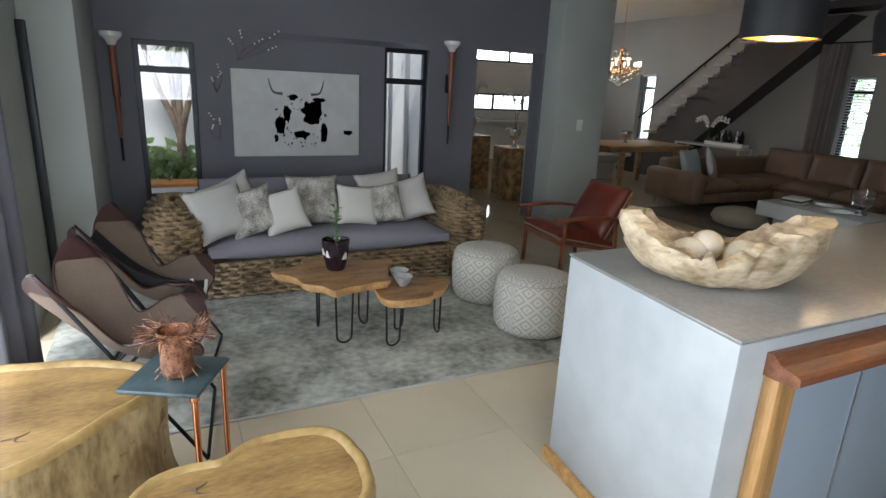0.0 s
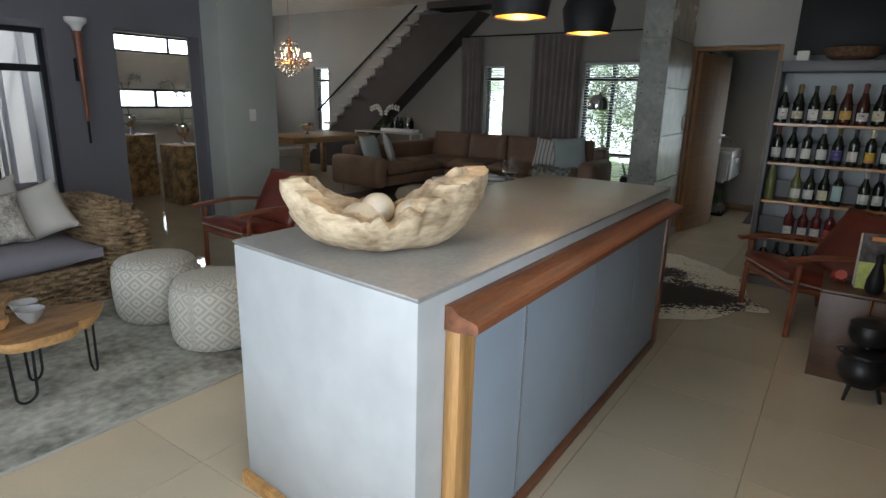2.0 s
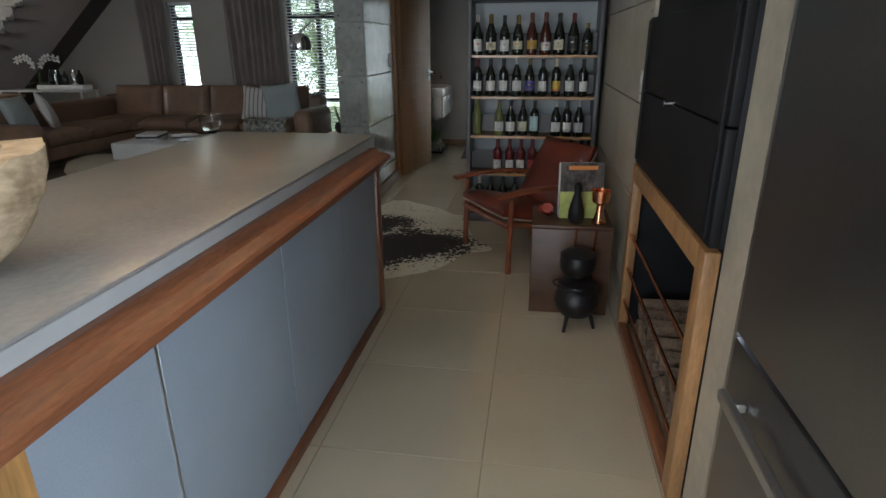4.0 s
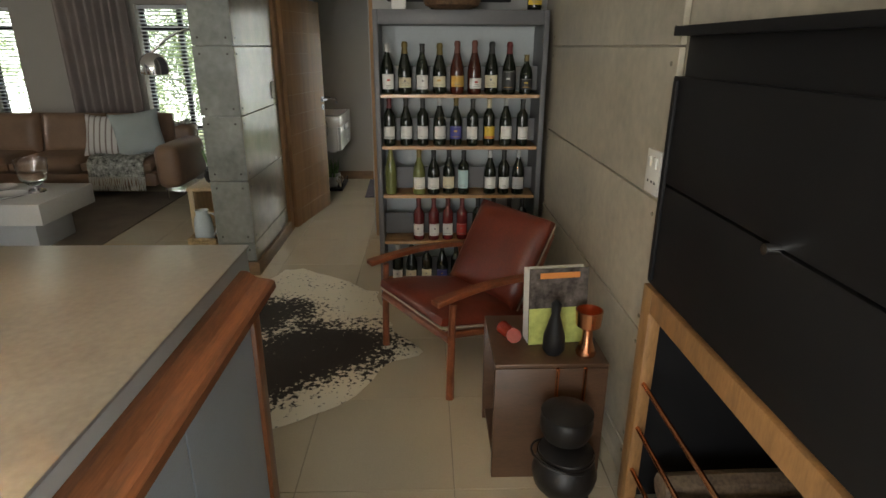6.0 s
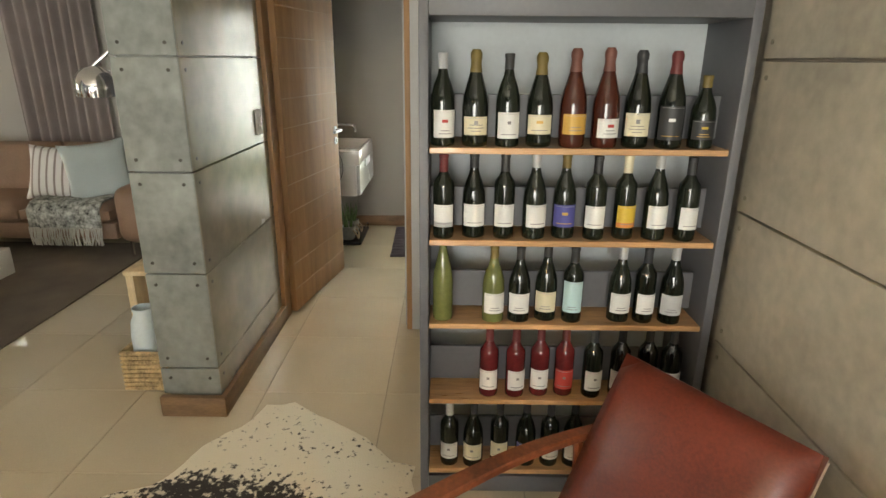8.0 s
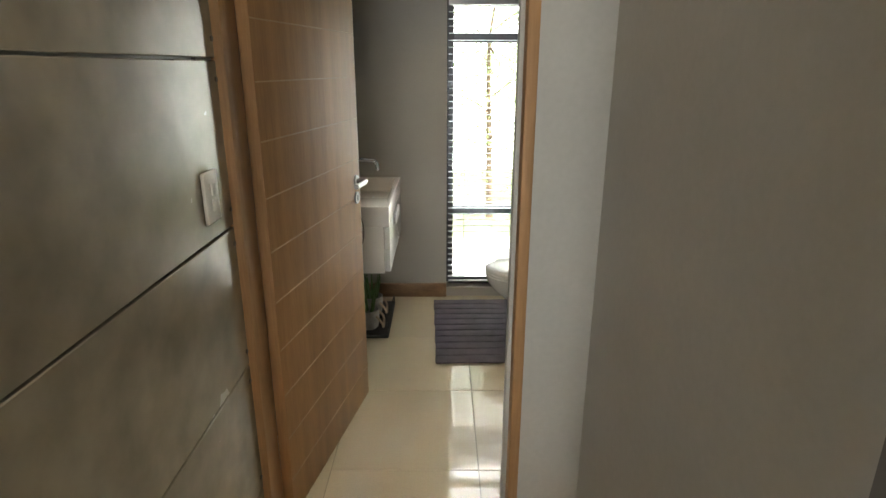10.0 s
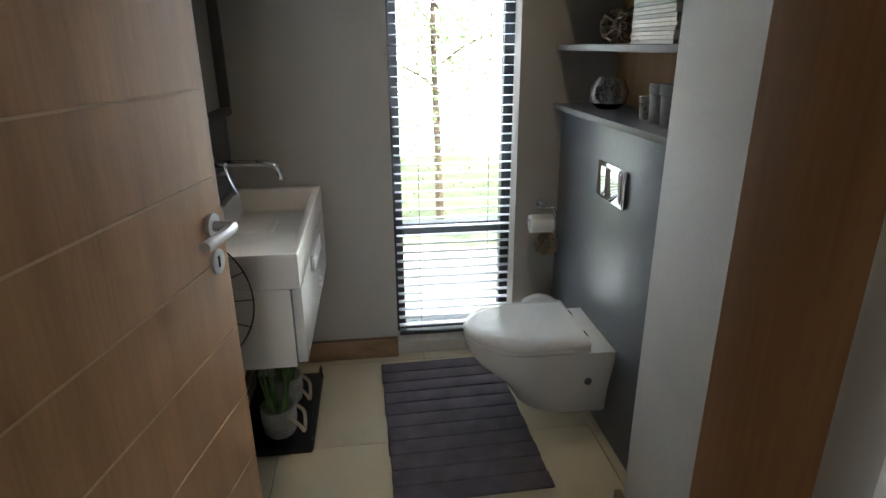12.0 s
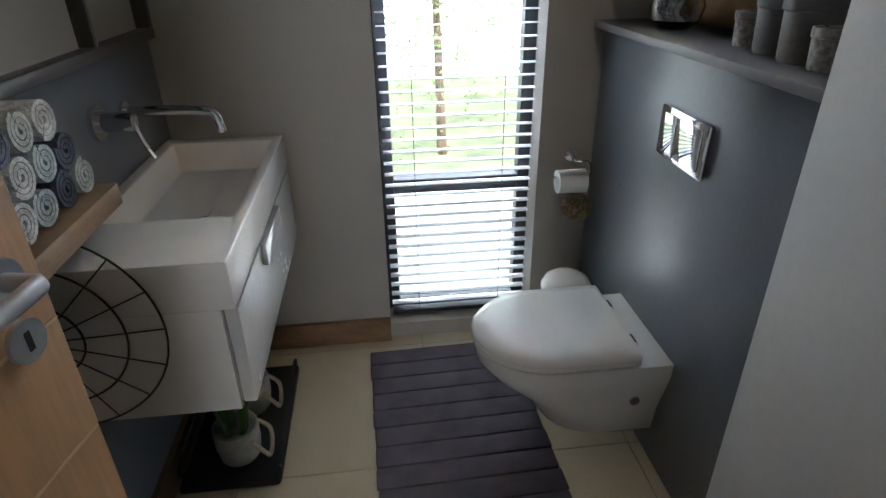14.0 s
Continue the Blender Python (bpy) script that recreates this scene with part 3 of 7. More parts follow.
# ---- hearth unit and fridge ----
def hearth():
    t = thing("braai_fireplace", "black steel built-in braai fireplace above a log store", "fireplace", TALL)
    part("firebox", bbox(2.07, 3.31, -0.5, 0.09, 0.845, 1.59, 0.004), M_BLACK, t)
    part("lower_door", bbox(2.065, 3.315, 0.09, 0.118, 0.85, 1.165, 0.004), M_BLACK, t, "black steel drop door")
    part("upper_door", bbox(2.065, 3.315, 0.09, 0.118, 1.171, 1.47, 0.004), M_BLACK, t, "black steel lift door")
    part("hood_lip", bbox(2.065, 3.315, 0.09, 0.135, 1.575, 1.60, 0.003), M_BLACK, t)
    for x in (2.1, 3.28):
        part("rail", bbox(x - 0.012, x + 0.012, 0.118, 0.128, 0.87, 1.46, 0.002), M_BLACK, t)
    bm = bmesh.new()
    tube(bm, [(2.69, 0.118, 1.17), (2.69, 0.15, 1.17)], 0.012, 10)
    part("knob", bm, M_CHROME, t, "small chrome knob")
    f = thing("log_store", "brown wood framed log store with copper rails", "log store", TALL)
    part("frame_post", bbox(2.06, 2.14, 0.082, 0.125, 0, 0.84, 0.004), M_WOODF, f)
    part("frame_post", bbox(3.25, 3.32, 0.082, 0.125, 0, 0.84, 0.004), M_WOODF, f)
    part("frame_top", bbox(2.14, 3.25, 0.082, 0.125, 0.765, 0.84, 0.004), M_WOODF, f)
    part("frame_base", bbox(2.14, 3.25, 0.082, 0.125, 0.0, 0.05, 0.004), M_WOODR, f)
    part("bin", bbox(2.07, 3.31, -0.5, -0.48, 0.02, 0.84), M_BLACK, f)
    for x in (2.062, 3.296):
        part("bin_side", bbox(x, x + 0.022, -0.48, 0.079, 0.02, 0.779), M_BLACK, f)
    part("hearth_shelf", bbox(2.07, 3.31, -0.48, 0.08, 0.78, 0.83), M_BLACK, f)
    for z in (0.17, 0.34, 0.51):
        part("copper_rail", rod((2.14, 0.11, z), (3.25, 0.11, z), 0.008, 10), M_COPPER, f, "polished copper rail")
    random.seed(4)
    for i in range(16):
        x, z = 2.25 + 0.13 * (i % 8), 0.07 + 0.11 * (i // 8)
        bm = bmesh.new()
        tube(bm, smooth_path([(x, -0.42, z), (x + random.uniform(-0.03, 0.03), -0.2, z + random.uniform(-0.01, 0.01)), (x + random.uniform(-0.04, 0.04), 0.05, z)], 4), random.uniform(0.045, 0.058), 8)
        lg = part("log", bm, M_BARK, None)
        tagged(lg, "rough split firewood log in the store", "firewood", "firewood logs")
    fg = thing("fridge", "large stainless steel fridge with a bottom drawer", "fridge", TALL)
    part("cabinet", bbox(0.86, 1.80, -0.58, 0.055, 0.02, 1.86, 0.006), M_STEEL, fg)
    part("upper_door", bbox(0.86, 1.80, 0.06, 0.11, 0.74, 1.86, 0.008), M_STEEL, fg)
    part("drawer", bbox(0.86, 1.80, 0.06, 0.11, 0.06, 0.73, 0.008), M_STEEL, fg)
    part("side_trim", bbox(1.803, 1.825, -0.55, 0.105, 0.02, 1.86, 0.003), M_ALU, fg)
    for z in (0.62,):
        bm = bmesh.new()
        box(bm, 0.95, 1.72, 0.135, 0.155, z - 0.014, z + 0.014)
        for x in (1.0, 1.66):
            box(bm, x, x + 0.03, 0.11, 0.137, z - 0.01, z + 0.01)
        part("drawer_handle", bevel(bm, 0.003, 1), M_ALU, fg, "long brushed bar handle")



# ---- bottle rack ----
M_GDARK = mat("dark_green_glass", (0.010, 0.013, 0.008), 0.06, var=0.1, bump=0, rvar=0.02, rand=0.3)
M_GROSE = mat("rose_wine_glass", (0.06, 0.014, 0.008), 0.06, var=0.12, bump=0, rvar=0.02)
M_GGREEN = mat("pale_green_glass", (0.15, 0.165, 0.055), 0.06, var=0.1, bump=0, rvar=0.02)
M_GRED = mat("pink_wine_glass", (0.115, 0.016, 0.017), 0.06, var=0.12, bump=0, rvar=0.02)
LABELS = {k: mat("paper_" + k, c, 0.55, var=0.05, fine=200, bump=0.02) for k, c in dict(
    white=(0.72, 0.71, 0.67), cream=(0.66, 0.60, 0.42), gold=(0.55, 0.33, 0.07), blue=(0.07, 0.07, 0.26), teal=(0.45, 0.62, 0.62),
    black=(0.03, 0.03, 0.03), orange=(0.62, 0.22, 0.05), ink=(0.10, 0.10, 0.10), red=(0.45, 0.05, 0.04), foil=(0.16, 0.115, 0.03), maroon=(0.12, 0.02, 0.02), rosef=(0.14, 0.05, 0.035), grey=(0.45, 0.45, 0.44), yellow=(0.62, 0.42, 0.05), mid=(0.22, 0.21, 0.20)).items()}


def label_patch(r, z0, z1, half, r1=None):
    bm = bmesh.new()
    sheet(bm, lambda u, v: ((r + 0.0012) * math.sin(half * (2 * u - 1)), -(r + 0.0012) * math.cos(half * (2 * u - 1)), z0 + (z1 - z0) * v), 12, 1, 0.0008)
    return bm


SHAPES = {
    "burgundy": [(0.034, 0), (0.040, 0.004), (0.041, 0.02), (0.041, 0.135), (0.039, 0.165), (0.030, 0.200), (0.019, 0.228), (0.0150, 0.25), (0.0145, 0.285), (0.016, 0.286), (0.016, 0.298), (0.014, 0.30)],
    "bordeaux": [(0.033, 0), (0.0365, 0.004), (0.0375, 0.02), (0.0375, 0.185), (0.035, 0.203), (0.022, 0.222), (0.0150, 0.238), (0.0142, 0.285), (0.016, 0.286), (0.016, 0.298), (0.014, 0.30)],
    "sparkling": [(0.036, 0), (0.043, 0.005), (0.0445, 0.02), (0.0445, 0.13), (0.041, 0.165), (0.030, 0.205), (0.020, 0.24), (0.0165, 0.265), (0.0165, 0.28), (0.0185, 0.283), (0.0185, 0.300), (0.012, 0.312)],
    "hock": [(0.033, 0), (0.037, 0.004), (0.038, 0.02), (0.038, 0.15), (0.034, 0.19), (0.022, 0.245), (0.0150, 0.275), (0.0142, 0.30), (0.016, 0.301), (0.016, 0.315), (0.014, 0.317)],
}
BOTTLE_MESH = {}


def hash_of(at):
    return int(at[1] * 1000 + at[2] * 777)


def bottle(at, shape, glass, paper, cap, lz=(0.035, 0.115), wide=1.0, h=1.0, rot=0.0, second=None, words="", band=None):
    key = (shape, glass.name)
    if key not in BOTTLE_MESH:
        bm = bmesh.new()
        lathe(bm, SHAPES[shape], 20)
        BOTTLE_MESH[key] = mesh_of("glass", bm, glass, 50)
    t = thing("wine_bottle", words or "dark glass wine bottle with a pale label on the rack", "wine bottle", pose(*at, 0, 0, rot - 90), "bottles in the rack")
    t.scale = (0.93, 0.93, h * 0.925)
    b = new("glass", BOTTLE_MESH[key])
    b.parent = t
    r = SHAPES[shape][3][0]
    if paper:
        lab = part("label", label_patch(r, *lz, wide), LABELS[paper], t)
        ink = "ink" if paper not in ("black", "blue") else "gold"
        zc = lz[0] + (lz[1] - lz[0]) * 0.55
        k = (hash_of(at) % 5)
        ink = "mid" if ink == "ink" else ink
        if second or k in (0, 2):
            part("crest", label_patch(r + 0.0009, zc, zc + 0.010 + 0.004 * (k == 2), 0.14 + 0.1 * bool(second)), LABELS[second or ink], lab)
        for q in range(1 + k % 3):
            part("print_line", label_patch(r + 0.0009, lz[0] + 0.012 + 0.010 * q, lz[0] + 0.0145 + 0.010 * q, wide * (0.62 - 0.13 * ((k + q) % 3))), LABELS[ink], lab)
        part("foot_line", label_patch(r + 0.0009, lz[1] - 0.006, lz[1] - 0.005, wide * 0.8), LABELS["grey"], lab)
        if band:
            part("band", label_patch(r + 0.0006, lz[0] + 0.001, lz[0] + 0.018, wide), LABELS[band], lab)
    if cap:
        k = [i for i, p in enumerate(SHAPES[shape]) if p[1] >= 0.235][0]
        prof = [(r0 + 0.0009, z) for r0, z in SHAPES[shape][k:]]
        bm = bmesh.new()
        lathe(bm, prof, 16)
        part("capsule", bm, LABELS[cap], t)
    return t


def rack():
    t = thing("bottle_rack", "tall grey built-in bottle rack with wooden shelves", "bottle rack")
    Y0, Y1 = 0.130, 1.128
    part("side", bbox(5.07, 5.40, Y1 - 0.03, Y1, 0, 1.778, 0.003), M_RACK, t)
    part("side", bbox(5.07, 5.40, Y0, Y0 + 0.03, 0, 1.778, 0.003), M_RACK, t)
    part("top", bbox(5.07, 5.40, Y0 + 0.03, Y1 - 0.03, 1.70, 1.778, 0.003), M_RACK, t)
    part("plinth", bbox(5.09, 5.40, Y0 + 0.03, Y1 - 0.03, 0, 0.07, 0.003), M_RACK, t)
    part("backboard", bbox(5.375, 5.395, Y0 + 0.03, Y1 - 0.03, 0.07, 1.722), M_RACKB, t, "pale grey backboard")
    zs = [1.32, 1.017, 0.715, 0.415, 0.112]
    for z in zs:
        s = part("shelf", bbox(5.08, 5.372, Y0 + 0.032, Y1 - 0.032, z - 0.022, z - 0.002, 0.002, 1), M_SHELF, t, "honey wood shelf")
        part("stay_board", bbox(5.190, 5.206, Y0 + 0.032, Y1 - 0.032, z + 0.018, z + 0.155, 0.002, 1), M_RACK, t, "grey board behind the bottles")
        part("screw", rod((5.16, Y1, z - 0.01), (5.16, Y1 + 0.003, z - 0.01), 0.006, 8), M_ALU, t)
    random.seed(11)
    X = 5.132

    def ys(n, a=1.055, b=0.24):
        return [a + (b - a) * i / (n - 1) for i in range(n)]
    row1 = [("burgundy", M_GDARK, "white", "grey", (0.03, 0.12), "red"), ("sparkling", M_GDARK, "cream", "foil", (0.04, 0.10), None), ("burgundy", M_GDARK, "white", "black", (0.03, 0.115), None),
            ("sparkling", M_GDARK, "cream", "foil", (0.045, 0.11), "gold"), ("sparkling", M_GROSE, "gold", "rosef", (0.045, 0.11), None), ("sparkling", M_GROSE, "white", "rosef", (0.035, 0.095), "red"),
            ("sparkling", M_GDARK, "cream", "black", (0.04, 0.115), None), ("sparkling", M_GDARK, "black", "maroon", (0.03, 0.14), "white"), ("burgundy", M_GDARK, "black", "foil", (0.04, 0.12), "yellow")]
    for i, (y, r) in enumerate(zip(ys(9), row1)):
        bottle((X + random.uniform(-0.01, 0.01), y, zs[0] - 0.002), r[0], r[1], r[2], r[3], r[4], 1.0, (0.80 if i == 8 else random.uniform(0.98, 1.04)), random.uniform(-14, 14), r[5],
               "rose sparkling bottle with a pale label on the rack" if r[1] is M_GROSE else "")
    row2 = ["white", "white", "white", "white", "blue", "white", "yellow", "white", "white"]
    for i, (y, p) in enumerate(zip(ys(9, 1.05, 0.25), row2)):
        bottle((X + random.uniform(-0.01, 0.01), y, zs[1] - 0.002), "burgundy" if i in (1, 3, 4, 7) else "bordeaux", M_GDARK, p, ["maroon", "black", "black", "grey", "foil", "black", "cream", "grey", "black"][i], (0.045, 0.125), 1.05, 0.98 + 0.04 * random.random(), random.uniform(-12, 12),
               "gold" if p == "blue" else None, band="orange" if p == "yellow" else ("grey" if i == 0 else None))
    for i, (y, p) in enumerate(zip([1.05, 0.875, 0.785, 0.69, 0.60, 0.435, 0.35, 0.26], [None, "white", "white", "cream", "teal", "white", "white", "grey"])):
        bottle((X + random.uniform(-0.01, 0.01), y, zs[2] - 0.002), "hock" if i == 0 else ("bordeaux" if i in (4, 6) else "burgundy"), M_GGREEN if i in (0, 1) else M_GDARK, p,
               None if i == 0 else ["", "foil", "black", "black", "black", "grey", "black", "grey"][i], (0.04, 0.12) if i != 4 else (0.045, 0.17), 1.05, 0.97 + 0.03 * random.random(), random.uniform(-12, 12),
               None, "clear green bottle with no label on the rack" if i == 0 else "")
    for i, (y, p) in enumerate(zip([0.88, 0.785, 0.695, 0.605, 0.505, 0.405, 0.305, 0.225], ["white", "white", "white", "red", "white", "white", "white", "white"])):
        bottle((X + random.uniform(-0.01, 0.01), y, zs[3] - 0.002), "bordeaux", M_GRED if i < 4 else M_GDARK, p, "maroon" if i < 4 else "black", (0.035, 0.12), 1.05, 0.97, random.uniform(-12, 12),
               None, "pink wine bottle with a white label on the rack" if i < 4 else "")
    for i, (y, p) in enumerate(zip([1.02, 0.93, 0.83, 0.73, 0.64, 0.55, 0.44, 0.33, 0.22], ["white", "cream", "cream", "blue", "white", "white", "white", "cream", "white"])):
        bottle((X + random.uniform(-0.01, 0.01), y, zs[4] - 0.002), "burgundy" if i % 2 else "bordeaux", M_GDARK, p, "black" if i else "white", (0.04, 0.115), 1.05, 0.95, random.uniform(-12, 12))
    # things on top of the rack
    tv = thing("television", "black flat television standing on the bottle rack", "television")
    part("panel", bbox(5.16, 5.20, 0.34, 1.05, 1.824, 2.24, 0.006), M_BLACK, tv)
    part("foot", bbox(5.12, 5.26, 0.6, 0.8, 1.780, 1.824, 0.006), M_BLACK, tv)
    bm = bmesh.new()
    lathe(bm, [(0.10, 0), (0.15, 0.02), (0.175, 0.07), (0.18, 0.085), (0.17, 0.085), (0.14, 0.03), (0.02, 0.02)], 24)
    tagged(part("woven_bowl", bm, mat("woven_brown", (0.13, 0.07, 0.035), 0.7, var=0.3, scale=40, fine=120, bump=0.5), None, m=pose(5.14, 0.68, 1.780)), "brown woven bowl on top of the rack", "bowl")
    bottle((5.14, 0.21, 1.779), "sparkling", M_GDARK, "yellow", "black", (0.03, 0.13), 1.1, 1.0, 0, None, "dark bottle with a yellow label on the rack")
    tagged(part("box_pack", bbox(-0.05, 0.05, -0.04, 0.04, 0, 0.07, 0.003), LABELS["white"], None, m=pose(5.15, 0.98, 1.780)), "small white and blue paper box on the rack", "box")


# ---- red leather easy chair ----
M_LEATHER = mat("oxblood_leather", (0.135, 0.025, 0.013), 0.34, var=0.2, scale=4, fine=110, bump=0.12, rvar=0.1)
M_TEAK = mat("oiled_red_teak", (0.20, 0.060, 0.025), 0.38, var=0.2, scale=5, fine=40, bump=0.05, stretch=(2, 2, 2))
M_PIPE = mat("pale_piping", (0.40, 0.32, 0.24), 0.7)


def slab_cushion(w, d, h, puff=0.02, n=10):
    bm = bmesh.new()

    def top(s):
        def fn(u, v):
            a, b = 2 * u - 1, 2 * v - 1
            e = (1 - abs(a) ** 4) * (1 - abs(b) ** 4)
            return (a * w / 2 * (1 - 0.012 * (1 - e)), b * d / 2, s * (h / 2 * (0.45 + 0.55 * min(1, e * 2.5)) + puff * e))
        return fn
    sheet(bm, top(1), n, n)
    sheet(bm, top(-1), n, n)
    bmesh.ops.remove_doubles(bm, verts=bm.verts[:], dist=1e-4)
    edge = [e for e in bm.edges if e.is_boundary]
    if edge:
        bmesh.ops.bridge_loops(bm, edges=edge)
    return bm


def easy_chair(m, label="low teak easy chair with oxblood leather cushions"):
    t = thing("easy_chair", label, "chair", m, "leather easy chairs")
    W, D = 0.64, 0.62
    # frame: the chair faces -y
    for sx in (-1, 1):
        x = sx * W / 2
        bm = bmesh.new()
        tube(bm, smooth_path([(x, -0.27, 0), (x, -0.265, 0.25), (x, -0.255, 0.50)], 3), 0.021, 8, r1=0.017)
        part("front_leg", bm, M_TEAK, t)
        bm = bmesh.new()
        tube(bm, smooth_path([(x, 0.33, 0), (x, 0.28, 0.26), (x, 0.26, 0.50)], 3), 0.021, 8, r1=0.016)
        part("back_leg", bm, M_TEAK, t)
        bm = bmesh.new()
        sheet(bm, lambda u, v: (x + (v - 0.5) * (0.062 - 0.02 * u), -0.36 + 0.72 * u, 0.525 + 0.03 * math.sin(math.pi * u) - 0.02 * u), 14, 2, 0.026)
        part("armrest", bevel(bm, 0.004, 1), M_TEAK, t)
        bm = bmesh.new()
        tube(bm, [(x * 0.9, -0.27, 0.33), (x * 0.9, 0.30, 0.23)], 0.02, 8)
        part("side_rail", bm, M_TEAK, t)
        bm = bmesh.new()
        tube(bm, smooth_path([(x * 0.8, 0.20, 0.24), (x * 0.8, 0.33, 0.48), (x * 0.8, 0.43, 0.70)], 4), 0.017, 8)
        part("back_stile", bm, M_TEAK, t)
    part("front_rail", rod((-W / 2, -0.27, 0.32), (W / 2, -0.27, 0.32), 0.022, 8), M_TEAK, t)
    part("back_rail", rod((-W / 2, 0.30, 0.22), (W / 2, 0.30, 0.22), 0.02, 8), M_TEAK, t)
    part("crest_rail", rod((-W * 0.4, 0.43, 0.70), (W * 0.4, 0.43, 0.70), 0.017, 8), M_TEAK, t)
    for z, y in ((0.46, 0.325), (0.58, 0.375)):
        part("slat", rod((-W * 0.4, y, z), (W * 0.4, y, z), 0.012, 8), M_TEAK, t)
    s = part("seat", slab_cushion(0.60, 0.60, 0.085, 0.022), M_LEATHER, t, "oxblood leather seat cushion", 60, pose(0, -0.01, 0.345, -12))
    loop = [(-0.3, -0.3, 0), (0.3, -0.3, 0), (0.3, 0.3, 0), (-0.3, 0.3, 0)]
    bm = bmesh.new()
    tube(bm, [(x * 0.985, y * 0.99, -0.028) for x, y, z in loop], 0.006, 6, True)
    part("piping", bm, M_PIPE, s)
    b = part("backrest", slab_cushion(0.57, 0.50, 0.085, 0.028), M_LEATHER, t, "oxblood leather back cushion", 60, pose(0, 0.285, 0.555, 60))
    bm = bmesh.new()
    tube(bm, [(x * 0.935, y * 0.79, -0.028) for x, y, z in loop], 0.006, 6, True)
    part("piping", bm, M_PIPE, b)
    return t


def hide_rug():
    m = bpy.data.materials.new("cowhide")
    m.use_nodes = True
    n, l = m.node_tree.nodes, m.node_tree.links
    p = n["Principled BSDF"]
    tc = n.new("ShaderNodeTexCoord")
    a, b, c = n.new("ShaderNodeTexNoise"), n.new("ShaderNodeTexNoise"), n.new("ShaderNodeTexNoise")
    a.inputs["Scale"].default_value, b.inputs["Scale"].default_value, c.inputs["Scale"].default_value = 4.5, 42, 190
    a.inputs["Detail"].default_value = 2
    for q in (a, b, c):
        l.new(tc.outputs["Object"], q.inputs["Vector"])
    s = n.new("ShaderNodeMath")
    s.operation, s.inputs[1].default_value = "MULTIPLY_ADD", 0.95
    l.new(b.outputs["Fac"], s.inputs[0])
    # two broad dark patches with ragged, speckled rims
    dist = None
    for (cx, cy), (sx, sy) in (((0.23, 0.33), (0.24, 0.36)), ((-0.30, -0.12), (0.27, 0.36)), ((-0.46, 0.18), (0.24, 0.24))):
        mp = n.new("ShaderNodeMapping")
        mp.vector_type = "TEXTURE"
        mp.inputs["Location"].default_value, mp.inputs["Scale"].default_value = (cx, cy, 0), (sx, sy, 10)
        l.new(tc.outputs["Object"], mp.inputs["Vector"])
        ln = n.new("ShaderNodeVectorMath")
        ln.operation = "LENGTH"
        l.new(mp.outputs["Vector"], ln.inputs[0])
        if dist is None:
            dist = ln.outputs["Value"]
        else:
            mn = n.new("ShaderNodeMath")
            mn.operation = "MINIMUM"
            l.new(dist, mn.inputs[0])
            l.new(ln.outputs["Value"], mn.inputs[1])
            dist = mn.outputs[0]
    inv = n.new("ShaderNodeMapRange")
    inv.inputs["From Min"].default_value, inv.inputs["From Max"].default_value = 0.5, 1.7
    inv.inputs["To Min"].default_value, inv.inputs["To Max"].default_value = 0.19, -0.30
    l.new(dist, inv.inputs["Value"])
    ad = n.new("ShaderNodeMath")
    ad.operation, ad.inputs[1].default_value = "MULTIPLY_ADD", 0.45
    l.new(a.outputs["Fac"], ad.inputs[0])
    l.new(inv.outputs[0], ad.inputs[2])
    l.new(ad.outputs[0], s.inputs[2])
    r = n.new("ShaderNodeValToRGB")
    r.color_ramp.elements[0].position, r.color_ramp.elements[1].position = 0.53, 0.65
    r.color_ramp.elements[0].color, r.color_ramp.elements[1].color = (0.74, 0.68, 0.54, 1), (0.022, 0.016, 0.013, 1)
    l.new(s.outputs[0], r.inputs["Fac"])
    l.new(r.outputs["Color"], p.inputs["Base Color"])
    p.inputs["Roughness"].default_value = 0.75
    bp = n.new("ShaderNodeBump")
    bp.inputs["Strength"].default_value, bp.inputs["Distance"].default_value = 0.5, 0.006
    l.new(c.outputs["Fac"], bp.inputs["Height"])
    l.new(bp.outputs["Normal"], p.inputs["Normal"])
    bm = bmesh.new()
    N = 96
    ring = [[], [], []]
    for i in range(N):
        a = 2 * math.pi * i / N
        r = 1 / math.sqrt((math.cos(a) / 0.88) ** 2 + (math.sin(a) / 0.55) ** 2)
        for d, wdt, k in ((0.93, 0.16, 0.26), (1.32, 0.26, 0.30), (2.3, 0.2, 0.26), (-0.9, 0.07, 0.10), (-2.15, 0.17, 0.30), (3.0, 0.14, 0.08), (0.0, 0.14, 0.12), (0.06, 0.035, 0.05), (-0.06, 0.03, 0.04)):
            e = (a - d + math.pi) % (2 * math.pi) - math.pi
            r *= 1 + k * math.exp(-(e / wdt) ** 2)
        r *= 1 + 0.04 * noise.noise((3 * math.cos(a), 3 * math.sin(a), 0)) + 0.02 * noise.noise((11 * math.cos(a), 11 * math.sin(a), 4))
        for q, (k, z) in enumerate(((1.0, 0.003), (0.97, 0.009), (0.5, 0.010))):
            ring[q].append(bm.verts.new((r * k * math.cos(a), r * k * math.sin(a), z + 0.004 * noise.noise((a * 4, k, 2)) * (q > 0))))
    c0 = bm.verts.new((0, 0, 0.010))
    for a, b in zip(ring, ring[1:]):
        for i in range(N):
            bm.faces.new((a[i], a[(i + 1) % N], b[(i + 1) % N], b[i]))
    for i in range(N):
        bm.faces.new((ring[2][i], ring[2][(i + 1) % N], c0))
    tagged(part("cowhide_rug", bm, m, None, smooth=60, m=pose(4.68, 1.60, 0.001, 0, 0, 13)), "black and cream speckled cowhide rug on the tiles", "rug")


